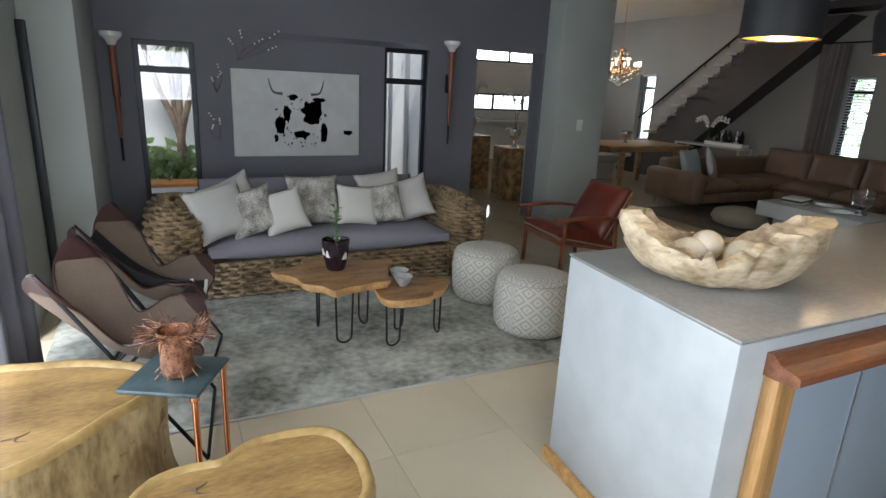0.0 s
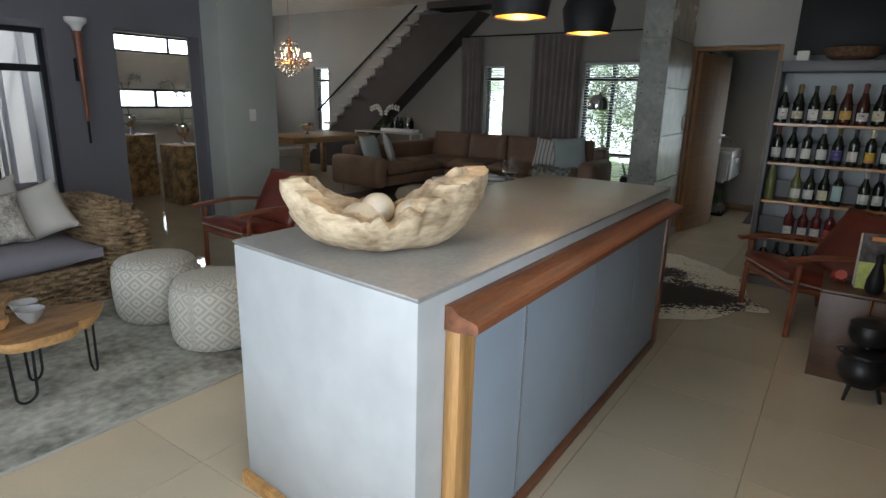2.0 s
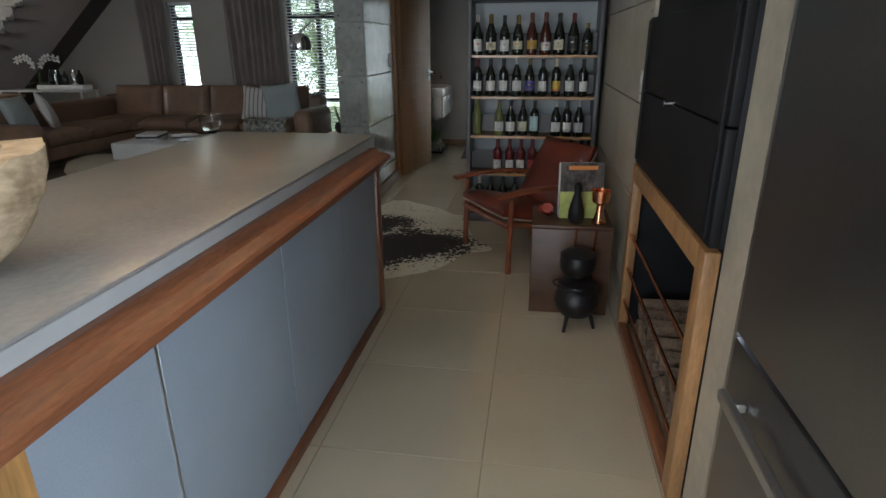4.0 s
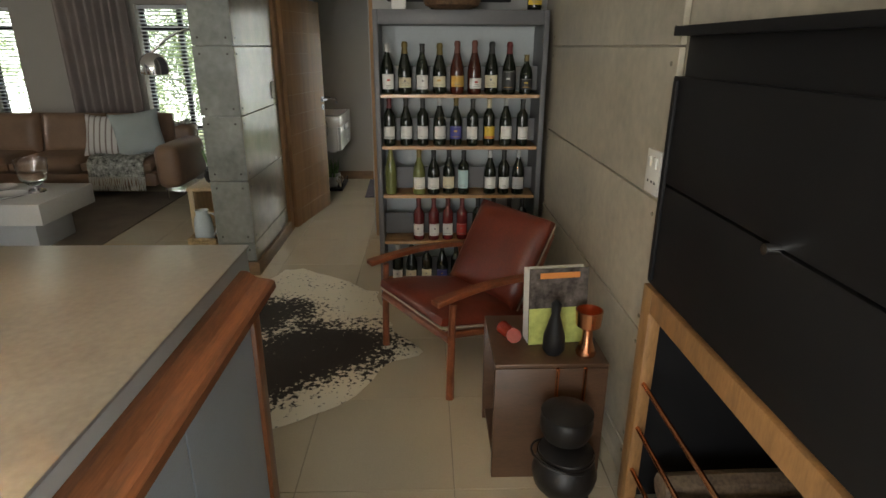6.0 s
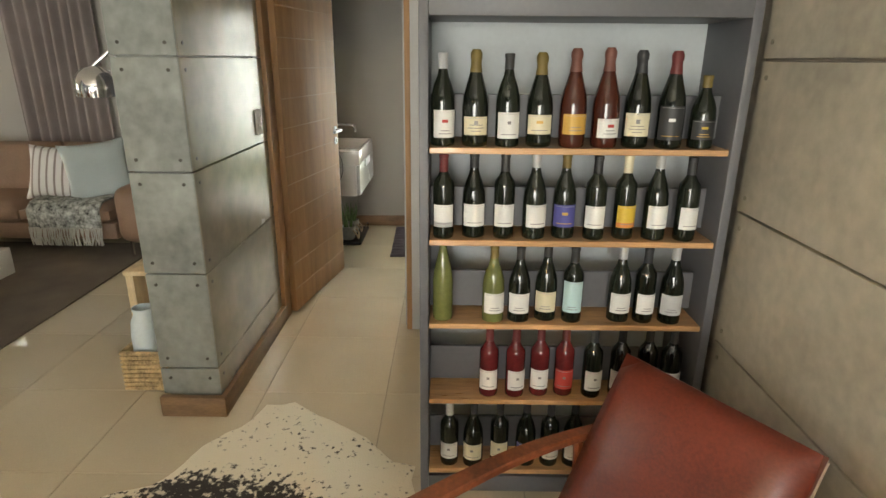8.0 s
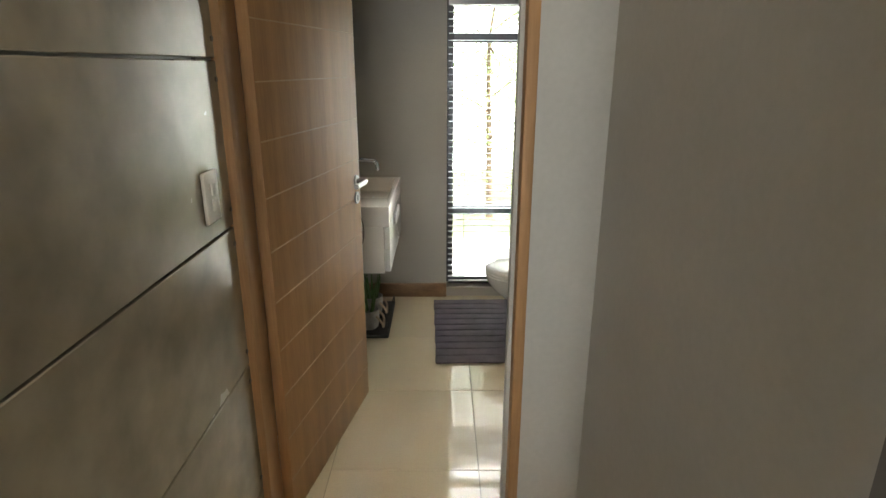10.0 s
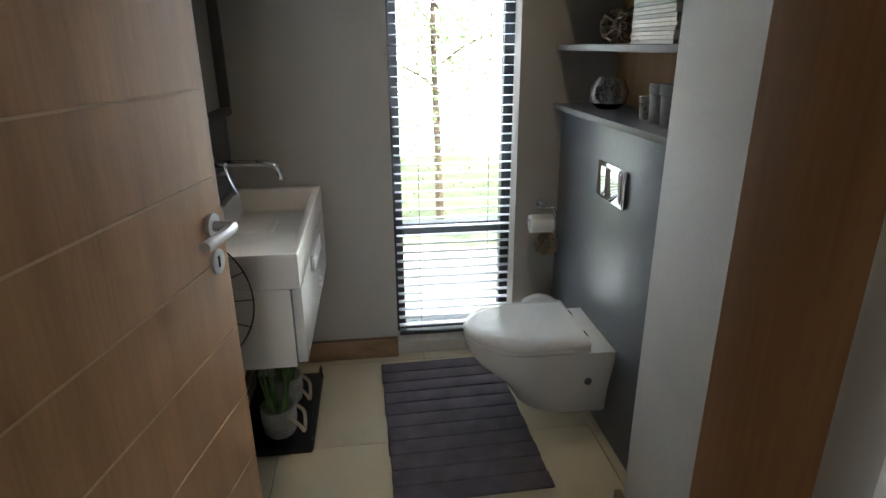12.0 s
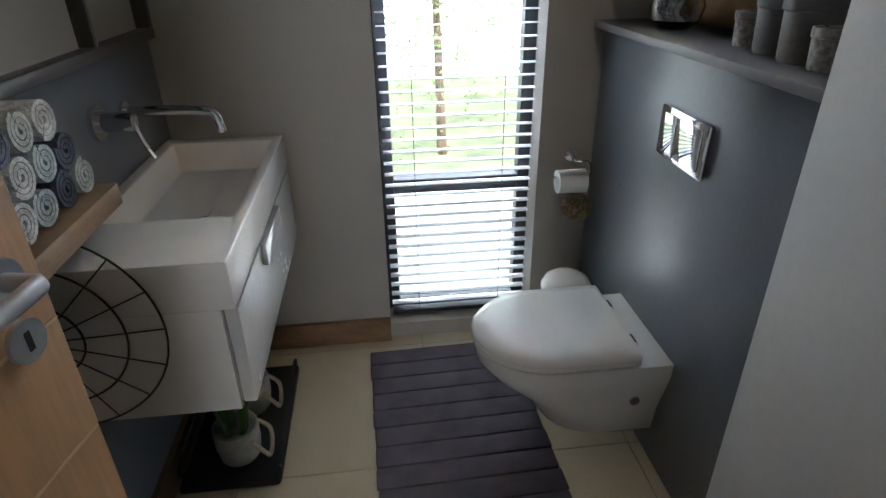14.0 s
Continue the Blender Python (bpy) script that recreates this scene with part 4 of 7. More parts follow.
def side_cabinet():
    t = thing("side_table", "brown wooden box side table with copper bars beside the chair", "side table", Matrix.Diagonal((1, 1, 1.046, 1)))
    MW = mat("dark_veneer", (0.085, 0.045, 0.026), 0.4, var=0.15, scale=3, fine=40, bump=0.04, stretch=(1, 1, 5))
    part("end_panel", bbox(3.42, 3.445, 0.17, 0.585, 0, 0.46, 0.003), MW, t)
    part("end_panel", bbox(3.80, 3.825, 0.17, 0.585, 0, 0.46, 0.003), MW, t)
    part("top", bbox(3.42, 3.825, 0.17, 0.585, 0.462, 0.478, 0.003), MW, t)
    part("base", bbox(3.445, 3.80, 0.18, 0.575, 0.03, 0.05, 0.003), MW, t)
    for y in (0.26, 0.36):
        part("copper_bar", rod((3.405, y, 0.06), (3.405, y, 0.47), 0.007, 8), M_COPPER, t)
    mg = thing("magazine_stack", "stack of upright magazines with a dark and lime cover", "magazines")
    MC = mat("dark_cover", (0.05, 0.045, 0.045), 0.25, var=0.6, scale=14, fine=60, bump=0, tint=(0.16, 0.14, 0.13))
    ML = mat("lime_cover", (0.42, 0.46, 0.14), 0.3, var=0.15, scale=10, bump=0)
    P = pose(3.58, 0.33, 0.502, -5, 0, -83)
    c = part("cover", bbox(-0.115, 0.115, -0.006, 0, 0, 0.30), MC, mg, m=P)
    part("cover_foot", bbox(-0.115, 0.115, -0.008, -0.0065, 0.0, 0.145), ML, c)
    part("title_bar", bbox(-0.075, 0.08, -0.0075, -0.0065, 0.262, 0.284), LABELS["orange"], c)
    for i in range(6):
        part("magazine", bbox(-0.113, 0.113, 0.001 + i * 0.013, 0.012 + i * 0.013, 0, 0.296 - 0.004 * (i % 3)), LABELS["white"], mg, m=P)
    bm = bmesh.new()
    lathe(bm, [(0.028, 0), (0.042, 0.02), (0.040, 0.07), (0.024, 0.13), (0.016, 0.16), (0.02, 0.20), (0.008, 0.215)], 16)
    tagged(part("dark_figure", bm, M_BLACK, None, m=pose(3.50, 0.36, 0.502)), "dark glazed vase in front of the magazines", "vase")
    bm = bmesh.new()
    lathe(bm, [(0.035, 0), (0.038, 0.01), (0.02, 0.06), (0.018, 0.10), (0.045, 0.12), (0.05, 0.18), (0.046, 0.18), (0.04, 0.125)], 20)
    tagged(part("copper_cup", bm, M_COPPER, None, m=pose(3.49, 0.24, 0.502)), "copper goblet with a round foot", "cup")
    bm = bmesh.new()
    tube(bm, smooth_path([(3.66, 0.53, 0.529), (3.58, 0.50, 0.535), (3.50, 0.51, 0.575)], 4), 0.028, 10)
    tagged(part("red_tin", bm, mat("red_lacquer", (0.30, 0.035, 0.02), 0.25), None), "dark red lacquered flask lying on the table", "flask")
    pot = thing("potjie_pot", "black cast-iron three-legged pot on the floor", "pot", pose(3.27, 0.345, 0) @ Matrix.Diagonal((0.85, 0.85, 0.84, 1.0)))
    MI = mat("cast_iron", (0.018, 0.017, 0.017), 0.42, 0.4, var=0.2, fine=90, bump=0.15)
    bm = bmesh.new()
    lathe(bm, [(0.04, 0.085), (0.09, 0.095), (0.125, 0.14), (0.135, 0.19), (0.12, 0.245), (0.105, 0.265), (0.118, 0.275), (0.118, 0.285), (0.10, 0.285), (0.1, 0.25), (0.02, 0.24)], 28)
    part("body", bm, MI, pot)
    bm = bmesh.new()
    lathe(bm, [(0.115, 0.287), (0.112, 0.297), (0.06, 0.318), (0.02, 0.325), (0.018, 0.345), (0.005, 0.35)], 24)
    part("lid", bm, MI, pot)
    for i in range(3):
        a = 0.4 + i * 2.094
        part("leg", rod((0.085 * math.cos(a), 0.085 * math.sin(a), 0.11), (0.115 * math.cos(a), 0.115 * math.sin(a), 0.0), 0.013, 8, 0.010), MI, pot)
    bm = bmesh.new()
    tube(bm, [(0.128 * math.cos(a), 0.02 + 0.125 * math.sin(a), 0.27 + 0.03 * math.sin(a)) for a in [math.pi * i / 16 for i in range(17)]], 0.005, 6)
    part("bail_handle", bm, MI, pot, m=pose(0, 0, 0, 0, 0, 30))
    k = thing("flat_pot", "round black cast-iron pot standing on the larger pot", "pot", pose(3.275, 0.35, 0.295) @ Matrix.Diagonal((0.80, 0.80, 0.80, 1.0)))
    bm = bmesh.new()
    lathe(bm, [(0.07, 0), (0.095, 0.012), (0.112, 0.05), (0.112, 0.10), (0.104, 0.125), (0.096, 0.125), (0.1, 0.06), (0.02, 0.02)], 28)
    part("body", bm, MI, k)
    bm = bmesh.new()
    lathe(bm, [(0.112, 0.127), (0.112, 0.134), (0.07, 0.158), (0.02, 0.168), (0.006, 0.169)], 28)
    part("lid", bm, MI, k, smooth=50)
    so = thing("socket_plate", "white double wall socket plate", "socket")
    part("plate", bbox(3.35, 3.46, 0.1005, 0.11, 1.136, 1.276, 0.004), LABELS["white"], so)
    for x in (3.38, 3.425):
        part("switch", bbox(x - 0.012, x + 0.012, 0.1105, 0.116, 1.221, 1.256, 0.002), LABELS["white"], so)
    for x in (3.375, 3.40, 3.43):
        part("pin_hole", bbox(x - 0.004, x + 0.004, 0.1102, 0.1115, 1.171, 1.179), M_BLACK, so)
    sw = thing("light_switch", "white light switch plate on the cement panels", "switch")
    part("plate", bbox(6.39, 6.475, 2.058, 2.0685, 1.185, 1.315, 0.004), LABELS["white"], sw)
    for z in (1.215, 1.255):
        part("rocker", bbox(6.42, 6.445, 2.052, 2.0575, z, z + 0.03, 0.002), LABELS["white"], sw)


floor_tiles()
island()
hearth()
rack()
easy_chair(pose(4.355, 0.675, 0, 0, 0, -147) @ Matrix.Diagonal((0.96, 0.96, 0.98, 1.0)))
easy_chair(pose(2.84, 4.60, 0, 0, 0, -94), "low teak easy chair with worn leather by the column")
hide_rug()
side_cabinet()

# ---- lounge corner ----
M_WICKER = mat("rattan", (0.21, 0.13, 0.065), 0.5, var=0.3, scale=9, fine=70, bump=0.2, tint=(0.43, 0.31, 0.175))
M_SEATC = mat("lilac_grey_canvas", (0.205, 0.195, 0.225), 0.85, var=0.05, scale=3, fine=300, bump=0.12)
M_CUSH = mat("stone_linen", (0.42, 0.405, 0.37), 0.9, var=0.06, scale=4, fine=320, bump=0.15)
M_CUSHP = mat("patterned_linen", (0.33, 0.30, 0.245), 0.9, var=0.35, scale=11, fine=90, bump=0.12, tint=(0.58, 0.55, 0.49))
M_BLACKM = mat("black_rod", (0.012, 0.012, 0.014), 0.4, 0.3, bump=0)
M_SLABW = mat("teak_root_slab", (0.27, 0.13, 0.045), 0.42, var=0.28, scale=5, fine=36, bump=0.08, stretch=(1, 3, 3), tint=(0.45, 0.25, 0.10))
M_SLABE = mat("teak_root_edge", (0.52, 0.30, 0.12), 0.5, var=0.2, scale=7, fine=50, bump=0.12)
M_STUMP = mat("polished_root_wood", (0.29, 0.165, 0.055), 0.36, var=0.2, scale=2.6, fine=30, bump=0.03, tint=(0.47, 0.295, 0.105), coat=0.15, stretch=(1, 3, 1))
M_STUMPB = mat("pale_root_bark", (0.36, 0.24, 0.10), 0.5, var=0.26, scale=5, fine=30, bump=0.3, tint=(0.54, 0.41, 0.21), stretch=(2, 2, 0.7))
sn, sl = M_STUMPB.node_tree.nodes, M_STUMPB.node_tree.links
sp_n, sp_r, sp_m, sp_c = sn.new("ShaderNodeTexNoise"), sn.new("ShaderNodeValToRGB"), sn.new("ShaderNodeMix"), sn.new("ShaderNodeTexCoord")
sp_n.inputs["Scale"].default_value, sp_n.inputs["Detail"].default_value = 13, 6
sp_r.color_ramp.elements[0].position, sp_r.color_ramp.elements[1].position = 0.63, 0.70
sp_m.data_type = "RGBA"
sp_m.inputs["B"].default_value = (0.13, 0.062, 0.02, 1)
sl.new(sp_c.outputs["Object"], sp_n.inputs["Vector"])
sl.new(sp_n.outputs["Fac"], sp_r.inputs["Fac"])
sl.new(sp_r.outputs["Color"], sp_m.inputs["Factor"])
sl.new(sn["Principled BSDF"].inputs["Base Color"].links[0].from_socket, sp_m.inputs["A"])
sl.new(sp_m.outputs["Result"], sn["Principled BSDF"].inputs["Base Color"])
M_STUMPR = mat("pale_sapwood_rim", (0.38, 0.235, 0.075), 0.4, var=0.18, scale=4, fine=30, bump=0.05, tint=(0.52, 0.35, 0.13))


def weave_mat(name, a, b, scale):
    """Diamond weave of two yarns."""
    m = bpy.data.materials.new(name)
    m.use_nodes = True
    n, l = m.node_tree.nodes, m.node_tree.links
    p = n["Principled BSDF"]
    tc, sp = n.new("ShaderNodeTexCoord"), n.new("ShaderNodeSeparateXYZ")
    l.new(tc.outputs["UV"], sp.inputs[0])

    def op(kind, x, y=None, z=None):
        q = n.new("ShaderNodeMath")
        q.operation = kind
        for i, v in enumerate((x, y, z)):
            if v is None:
                continue
            if isinstance(v, (int, float)):
                q.inputs[i].default_value = v
            else:
                l.new(v, q.inputs[i])
        return q.outputs[0]
    u = op("PINGPONG", op("MULTIPLY", sp.outputs["X"], scale[0]), 1.0)
    v = op("PINGPONG", op("MULTIPLY", sp.outputs["Y"], scale[1]), 1.0)
    d = op("MULTIPLY", op("ADD", u, v), 3.0)
    st = op("PINGPONG", d, 1.0)
    nz = n.new("ShaderNodeTexNoise")
    nz.inputs["Scale"].default_value = 220
    l.new(tc.outputs["Object"], nz.inputs["Vector"])
    f = op("ADD", st, op("MULTIPLY_ADD", nz.outputs["Fac"], 0.9, -0.45))
    r = n.new("ShaderNodeValToRGB")
    r.color_ramp.elements[0].position, r.color_ramp.elements[1].position = 0.36, 0.62
    r.color_ramp.elements[0].color, r.color_ramp.elements[1].color = (*a, 1), (*b, 1)
    l.new(f, r.inputs["Fac"])
    l.new(r.outputs["Color"], p.inputs["Base Color"])
    p.inputs["Roughness"].default_value = 0.92
    bp = n.new("ShaderNodeBump")
    bp.inputs["Strength"].default_value, bp.inputs["Distance"].default_value = 0.5, 0.006
    l.new(f, bp.inputs["Height"])
    l.new(bp.outputs["Normal"], p.inputs["Normal"])
    return m


M_POUF = weave_mat("pouf_weave", (0.43, 0.41, 0.35), (0.60, 0.58, 0.51), (26, 9))
M_DIAM = weave_mat("diamond_linen", (0.44, 0.42, 0.37), (0.70, 0.68, 0.63), (13, 15))


def uv_from(ob, fn):
    uv = ob.data.uv_layers.new(name="uv")
    for lp in ob.data.loops:
        uv.data[lp.index].uv = fn(ob.data.vertices[lp.vertex_index].co)


def pillow(w, h, t, material, m, label, name="throw_pillow", cat="pillow", group="sofa pillows"):
    bm = bmesh.new()
    n = 14

    def face(s):
        def fn(u, v):
            a, b = 2 * u - 1, 2 * v - 1
            e = max(0.0, (1 - a * a) * (1 - b * b))
            k = 1 - 0.10 * (1 - abs(a) ** 2.5) * abs(b) ** 3
            k2 = 1 - 0.10 * (1 - abs(b) ** 2.5) * abs(a) ** 3
            wr = 0.008 * noise.noise((a * 2.5, b * 2.5, w * 17 + s))
            return (a * w / 2 * k2, b * h / 2 * k, s * (t / 2 * e ** 0.45 + wr * e))
        return fn
    sheet(bm, face(1), n, n)
    sheet(bm, face(-1), n, n)
    bmesh.ops.remove_doubles(bm, verts=bm.verts[:], dist=1e-4)
    ob = part(name, bm, material, None, smooth=80, m=m)
    uv_from(ob, lambda c: (c.x / w + 0.5, c.y / h + 0.5))
    return tagged(ob, label, cat, group)


def weave_panel(bm, x0, x1, y, z0, z1, rows, ydir=0.012, r=0.010):
    n = int((x1 - x0) / 0.055)
    for k in range(rows):
        z = z0 + (z1 - z0) * (k + 0.5) / rows
        ph = (k % 2) * math.pi
        tube(bm, [(x0 + (x1 - x0) * i / (2 * n), y + ydir * math.sin(math.pi * i / 2 + ph) + 0.003 * noise.noise((i * 0.3, k, 0)), z + 0.004 * noise.noise((i * 0.4, k, 5))) for i in range(2 * n + 1)], r, 5)
    for i in range(0, n + 1, 2):
        tube(bm, [(x0 + (x1 - x0) * i / n, y, z0), (x0 + (x1 - x0) * i / n, y, z1)], 0.009, 5)


def coil(bm, cx, cy, hx, hy, rows, prof, r=0.0115, wave=0.009):
    """Rings of cane laid up into a bulging, basket-like block."""
    N, pts = 56, []
    for q in range(rows * N):
        k, i = divmod(q, N)
        f, z = prof(q / (rows * N - 1))
        a = 2 * math.pi * i / N
        c, s = math.cos(a), math.sin(a)
        e = (abs(c) ** 3.2 + abs(s) ** 3.2) ** (-1 / 3.2)
        w = wave * math.sin(math.pi * i / 2 + (k % 2) * math.pi)
        pts.append((cx + (hx * f + w) * c * e, cy + (hy * f + w) * s * e, z + 0.003 * noise.noise((i * 0.3, k, 1))))
    tube(bm, pts, r, 5)


def wicker_sofa():
    t = thing("wicker_sofa", "long brown rattan sofa with a lilac-grey seat cushion", "sofa")
    bm = bmesh.new()
    weave_panel(bm, -0.25, 1.66, 4.68, 0.02, 0.29, 8, 0.016, 0.0135)
    part("front_panel", bm, M_WICKER, t, "woven cane front panel")
    part("base", bbox(-0.25, 1.66, 4.70, 5.70, 0.02, 0.285, 0.01), M_BARK, t)
    for x, hx in ((-0.43, 0.18), (1.83, 0.18)):
        bm = bmesh.new()
        coil(bm, x, 5.18, hx, 0.52, 23, lambda u: (1 + 0.10 * math.sin(math.pi * min(u * 1.2, 1)) - 0.80 * max(0, (u - 0.70) / 0.30) ** 1.7, 0.02 + 0.62 * (u / 0.8 if u < 0.6 else 0.75 + 0.28 * math.sin((u - 0.6) / 0.4 * math.pi / 2))), 0.0155, 0.014)
        part("arm", bm, M_WICKER, t, "bulging woven cane arm")
        part("arm_core", bbox(x - 0.13, x + 0.13, 4.74, 5.62, 0.03, 0.57, 0.03), M_BARK, t)
    bm = bmesh.new()
    weave_panel(bm, -0.25, 1.66, 5.62, 0.29, 0.66, 11, 0.016, 0.0135)
    part("back_panel", bm, M_WICKER, t)
    part("back_core", bbox(-0.25, 1.66, 5.635, 5.70, 0.285, 0.64, 0.01), M_BARK, t)
    bm = slab_cushion(1.90, 0.90, 0.14, 0.02, 20)
    part("seat_cushion", bm, M_SEATC, t, "lilac-grey canvas seat cushion", 60, pose(0.70, 5.10, 0.365))
    part("back_cushion", slab_cushion(1.88, 0.34, 0.16, 0.02, 16), M_SEATC, t, "lilac-grey canvas back cushion", 60, pose(0.70, 5.52, 0.585, 78))
    rows = [(-0.02, 4.95, 0.42, M_CUSH, 62, -22, 10), (-0.13, 4.72, 0.42, M_CUSH, 56, -12, 14), (0.09, 4.75, 0.37, M_CUSHP, 60, -13, 6), (0.32, 4.76, 0.345, M_DIAM, 62, -12, 4), (0.60, 4.95, 0.43, M_CUSHP, 62, 0, 0),
            (0.93, 4.87, 0.345, M_DIAM, 62, 6, 0), (1.15, 4.88, 0.35, M_CUSHP, 62, -7, -8), (1.41, 4.92, 0.39, M_CUSH, 62, -18, -16), (1.22, 5.10, 0.42, M_CUSH, 64, -8, 0)]
    for x, y, s, mt, lean, roll, yaw in rows:
        a = radians(lean)
        pillow(s, s, 0.14, mt, pose(x, y + 0.5 * s * math.cos(a), 0.455 + 0.5 * s * math.sin(a), lean, roll, yaw), "soft " + {"stone_linen": "plain stone linen", "patterned_linen": "faded patterned linen", "diamond_linen": "white diamond-weave"}[mt.name] + " pillow leaning on the sofa")


def outline(n, fn):
    return [(fn(2 * math.pi * i / n) * math.cos(2 * math.pi * i / n), fn(2 * math.pi * i / n) * math.sin(2 * math.pi * i / n)) for i in range(n)]


def hairpin(bm, x, y, h, ang, w=0.055):
    c, s = math.cos(ang), math.sin(ang)
    pts = [(x - w * c, y - w * s, h)] + [(x - w * math.cos(math.pi * i / 10) * c * 0.85, y - w * math.cos(math.pi * i / 10) * s * 0.85, 0.05 - 0.044 * math.sin(math.pi * i / 10)) for i in range(11)] + [(x + w * c, y + w * s, h)]
    tube(bm, pts, 0.0065, 7)


def root_table(m, h, size, legs, lobes, label):
    """A root slab whose arms run out at the given angles (degrees), each with its reach and breadth."""
    t = thing("coffee_table", label, "coffee table", m, "root-slab coffee tables")

    def fn(a):
        r = 1 + 0.05 * noise.noise((2.5 * math.cos(a), 2.5 * math.sin(a), size * 40)) + 0.025 * noise.noise((9 * math.cos(a), 9 * math.sin(a), 1))
        for d, k, w in lobes:
            e = (a - radians(d) + math.pi) % (2 * math.pi) - math.pi
            r += k * math.exp(-abs(e / w) ** 1.5)
        return size * r
    o = outline(120, fn)
    bm = bmesh.new()
    low = [(x * 0.93, y * 0.93) for x, y in o]
    rings = [[bm.verts.new((x, y, z)) for x, y in ring] for ring, z in ((low, h - 0.052), (o, h - 0.02), (o, h - 0.002))]
    for a, b in zip(rings, rings[1:]):
        for i in range(len(a)):
            bm.faces.new((a[i], a[(i + 1) % len(a)], b[(i + 1) % len(a)], b[i]))
    bm.faces.new(rings[0][::-1]), bm.faces.new(rings[-1])
    part("edge", bm, M_SLABE, t, "pale waney edge")
    bm = bmesh.new()
    prism(bm, [(x * 0.985, y * 0.985) for x, y in o], h - 0.0019, h)
    part("tabletop", bm, M_SLABW, t, "live-edge teak root top")
    for x, y, a in legs:
        bm = bmesh.new()
        hairpin(bm, x, y, h - 0.05, a)
        part("leg", bm, M_BLACKM, t, "black hairpin leg")
    return t


def pouf(m):
    t = thing("pouf", "round woven cream pouf with a diamond pattern", "pouf", m, "woven poufs")

    def wob(a, z):
        return 1 + 0.014 * math.sin(3 * a + 9 * z)
    uv = lambda c: (math.atan2(c.y, c.x) / (2 * math.pi) + 0.5, (c.z if c.z < 0.36 else 0.36 + (0.26 - math.hypot(c.x, c.y))) / 0.5)
    bm = bmesh.new()
    lathe(bm, [(0.20, 0.0), (0.235, 0.015), (0.255, 0.06), (0.262, 0.15), (0.262, 0.27), (0.25, 0.345), (0.238, 0.366)], 48, wob=wob, caps=False)
    uv_from(part("side", bm, M_POUF, t, "woven side band", 60), uv)
    bm = bmesh.new()
    lathe(bm, [(0.238, 0.367), (0.222, 0.385), (0.16, 0.402), (0.08, 0.408), (0.002, 0.41)], 48, wob=wob, caps=False)
    uv_from(part("top", bm, M_POUF, t, "woven round top", 60), uv)
    bm = bmesh.new()
    tube(bm, [((0.239 * wob(a, 0.367)) * math.cos(a), (0.239 * wob(a, 0.367)) * math.sin(a), 0.367) for a in [2 * math.pi * i / 60 for i in range(60)]], 0.0045, 6, True)
    part("seam", bm, M_CUSH, t, "corded seam")


def stump(m, rx, ry, h, seed, label, dents=(), flare=0.0):
    t = thing("root_stump_table", label, "side table", m, "root stump tables")

    def wob(a, z):
        k = 1 + 0.05 * math.sin(3 * a + seed * 2.3) + 0.02 * math.sin(7 * a + seed) + 0.04 * noise.noise((2 * math.cos(a), 2 * math.sin(a), z * 2 + seed)) + 0.018 * noise.noise((7 * math.cos(a), 7 * math.sin(a), z * 6 + seed))
        for d, q, w in dents:
            e = (a - radians(d) + math.pi) % (2 * math.pi) - math.pi
            k += q * math.exp(-(e / w) ** 2)
        return (k + flare * (1 - z / h) ** 2) / math.hypot(math.cos(a) / rx, math.sin(a) / ry)
    bm = bmesh.new()
    lathe(bm, [(0.90, 0), (0.92, 0.05), (0.93, h * 0.2), (0.92, h * 0.35), (0.93, h * 0.5), (0.95, h * 0.65), (0.98, h * 0.85), (1.0, h - 0.04), (0.992, h - 0.024)], 96, wob=wob)
    part("body", bm, M_STUMPB, t, "pale knotted root wood side", 60)
    bm = bmesh.new()
    lathe(bm, [(0.992, h - 0.0235), (0.99, h - 0.008), (0.955, h + 0.004), (0.915, h + 0.002), (0.885, h - 0.008), (0.86, h - 0.016)], 72, wob=wob, caps=False)
    part("rim", bm, M_STUMPR, t, "pale raised sapwood rim", 60)
    random.seed(int(seed * 10))
    for k in range(2):
        a0, q = random.uniform(2.5, 5.5), random.uniform(0.3, 0.6)
        cx, cy = q * rx * math.cos(a0), q * ry * math.sin(a0)
        bm = bmesh.new()
        for e in range(3):
            b = e * 2.3 + a0
            tube(bm, smooth_path([(cx, cy, h - 0.0125), (cx + 0.04 * math.cos(b), cy + 0.02 * math.sin(b), h - 0.0125), (cx + 0.09 * math.cos(b + 0.3), cy + 0.03 * math.sin(b + 0.3), h - 0.0125)], 3), 0.0045, 5, r1=0.0006)
        part("crack", bm, M_BARK, t, "dark drying crack")
    bm = bmesh.new()
    lathe(bm, [(0.89, h - 0.0125), (0.80, h - 0.011), (0.5, h - 0.0125), (0.002, h - 0.0125)], 72, wob=wob, caps=False)
    part("tabletop", bm, M_STUMP, t, "polished honey wood top with a pale rim", 60)


M_SUEDE = mat("taupe_suede", (0.155, 0.112, 0.082), 0.8, var=0.12, scale=3, fine=160, bump=0.1)
M_RIM = mat("burgundy_leather", (0.038, 0.012, 0.010), 0.4, var=0.1, fine=90)


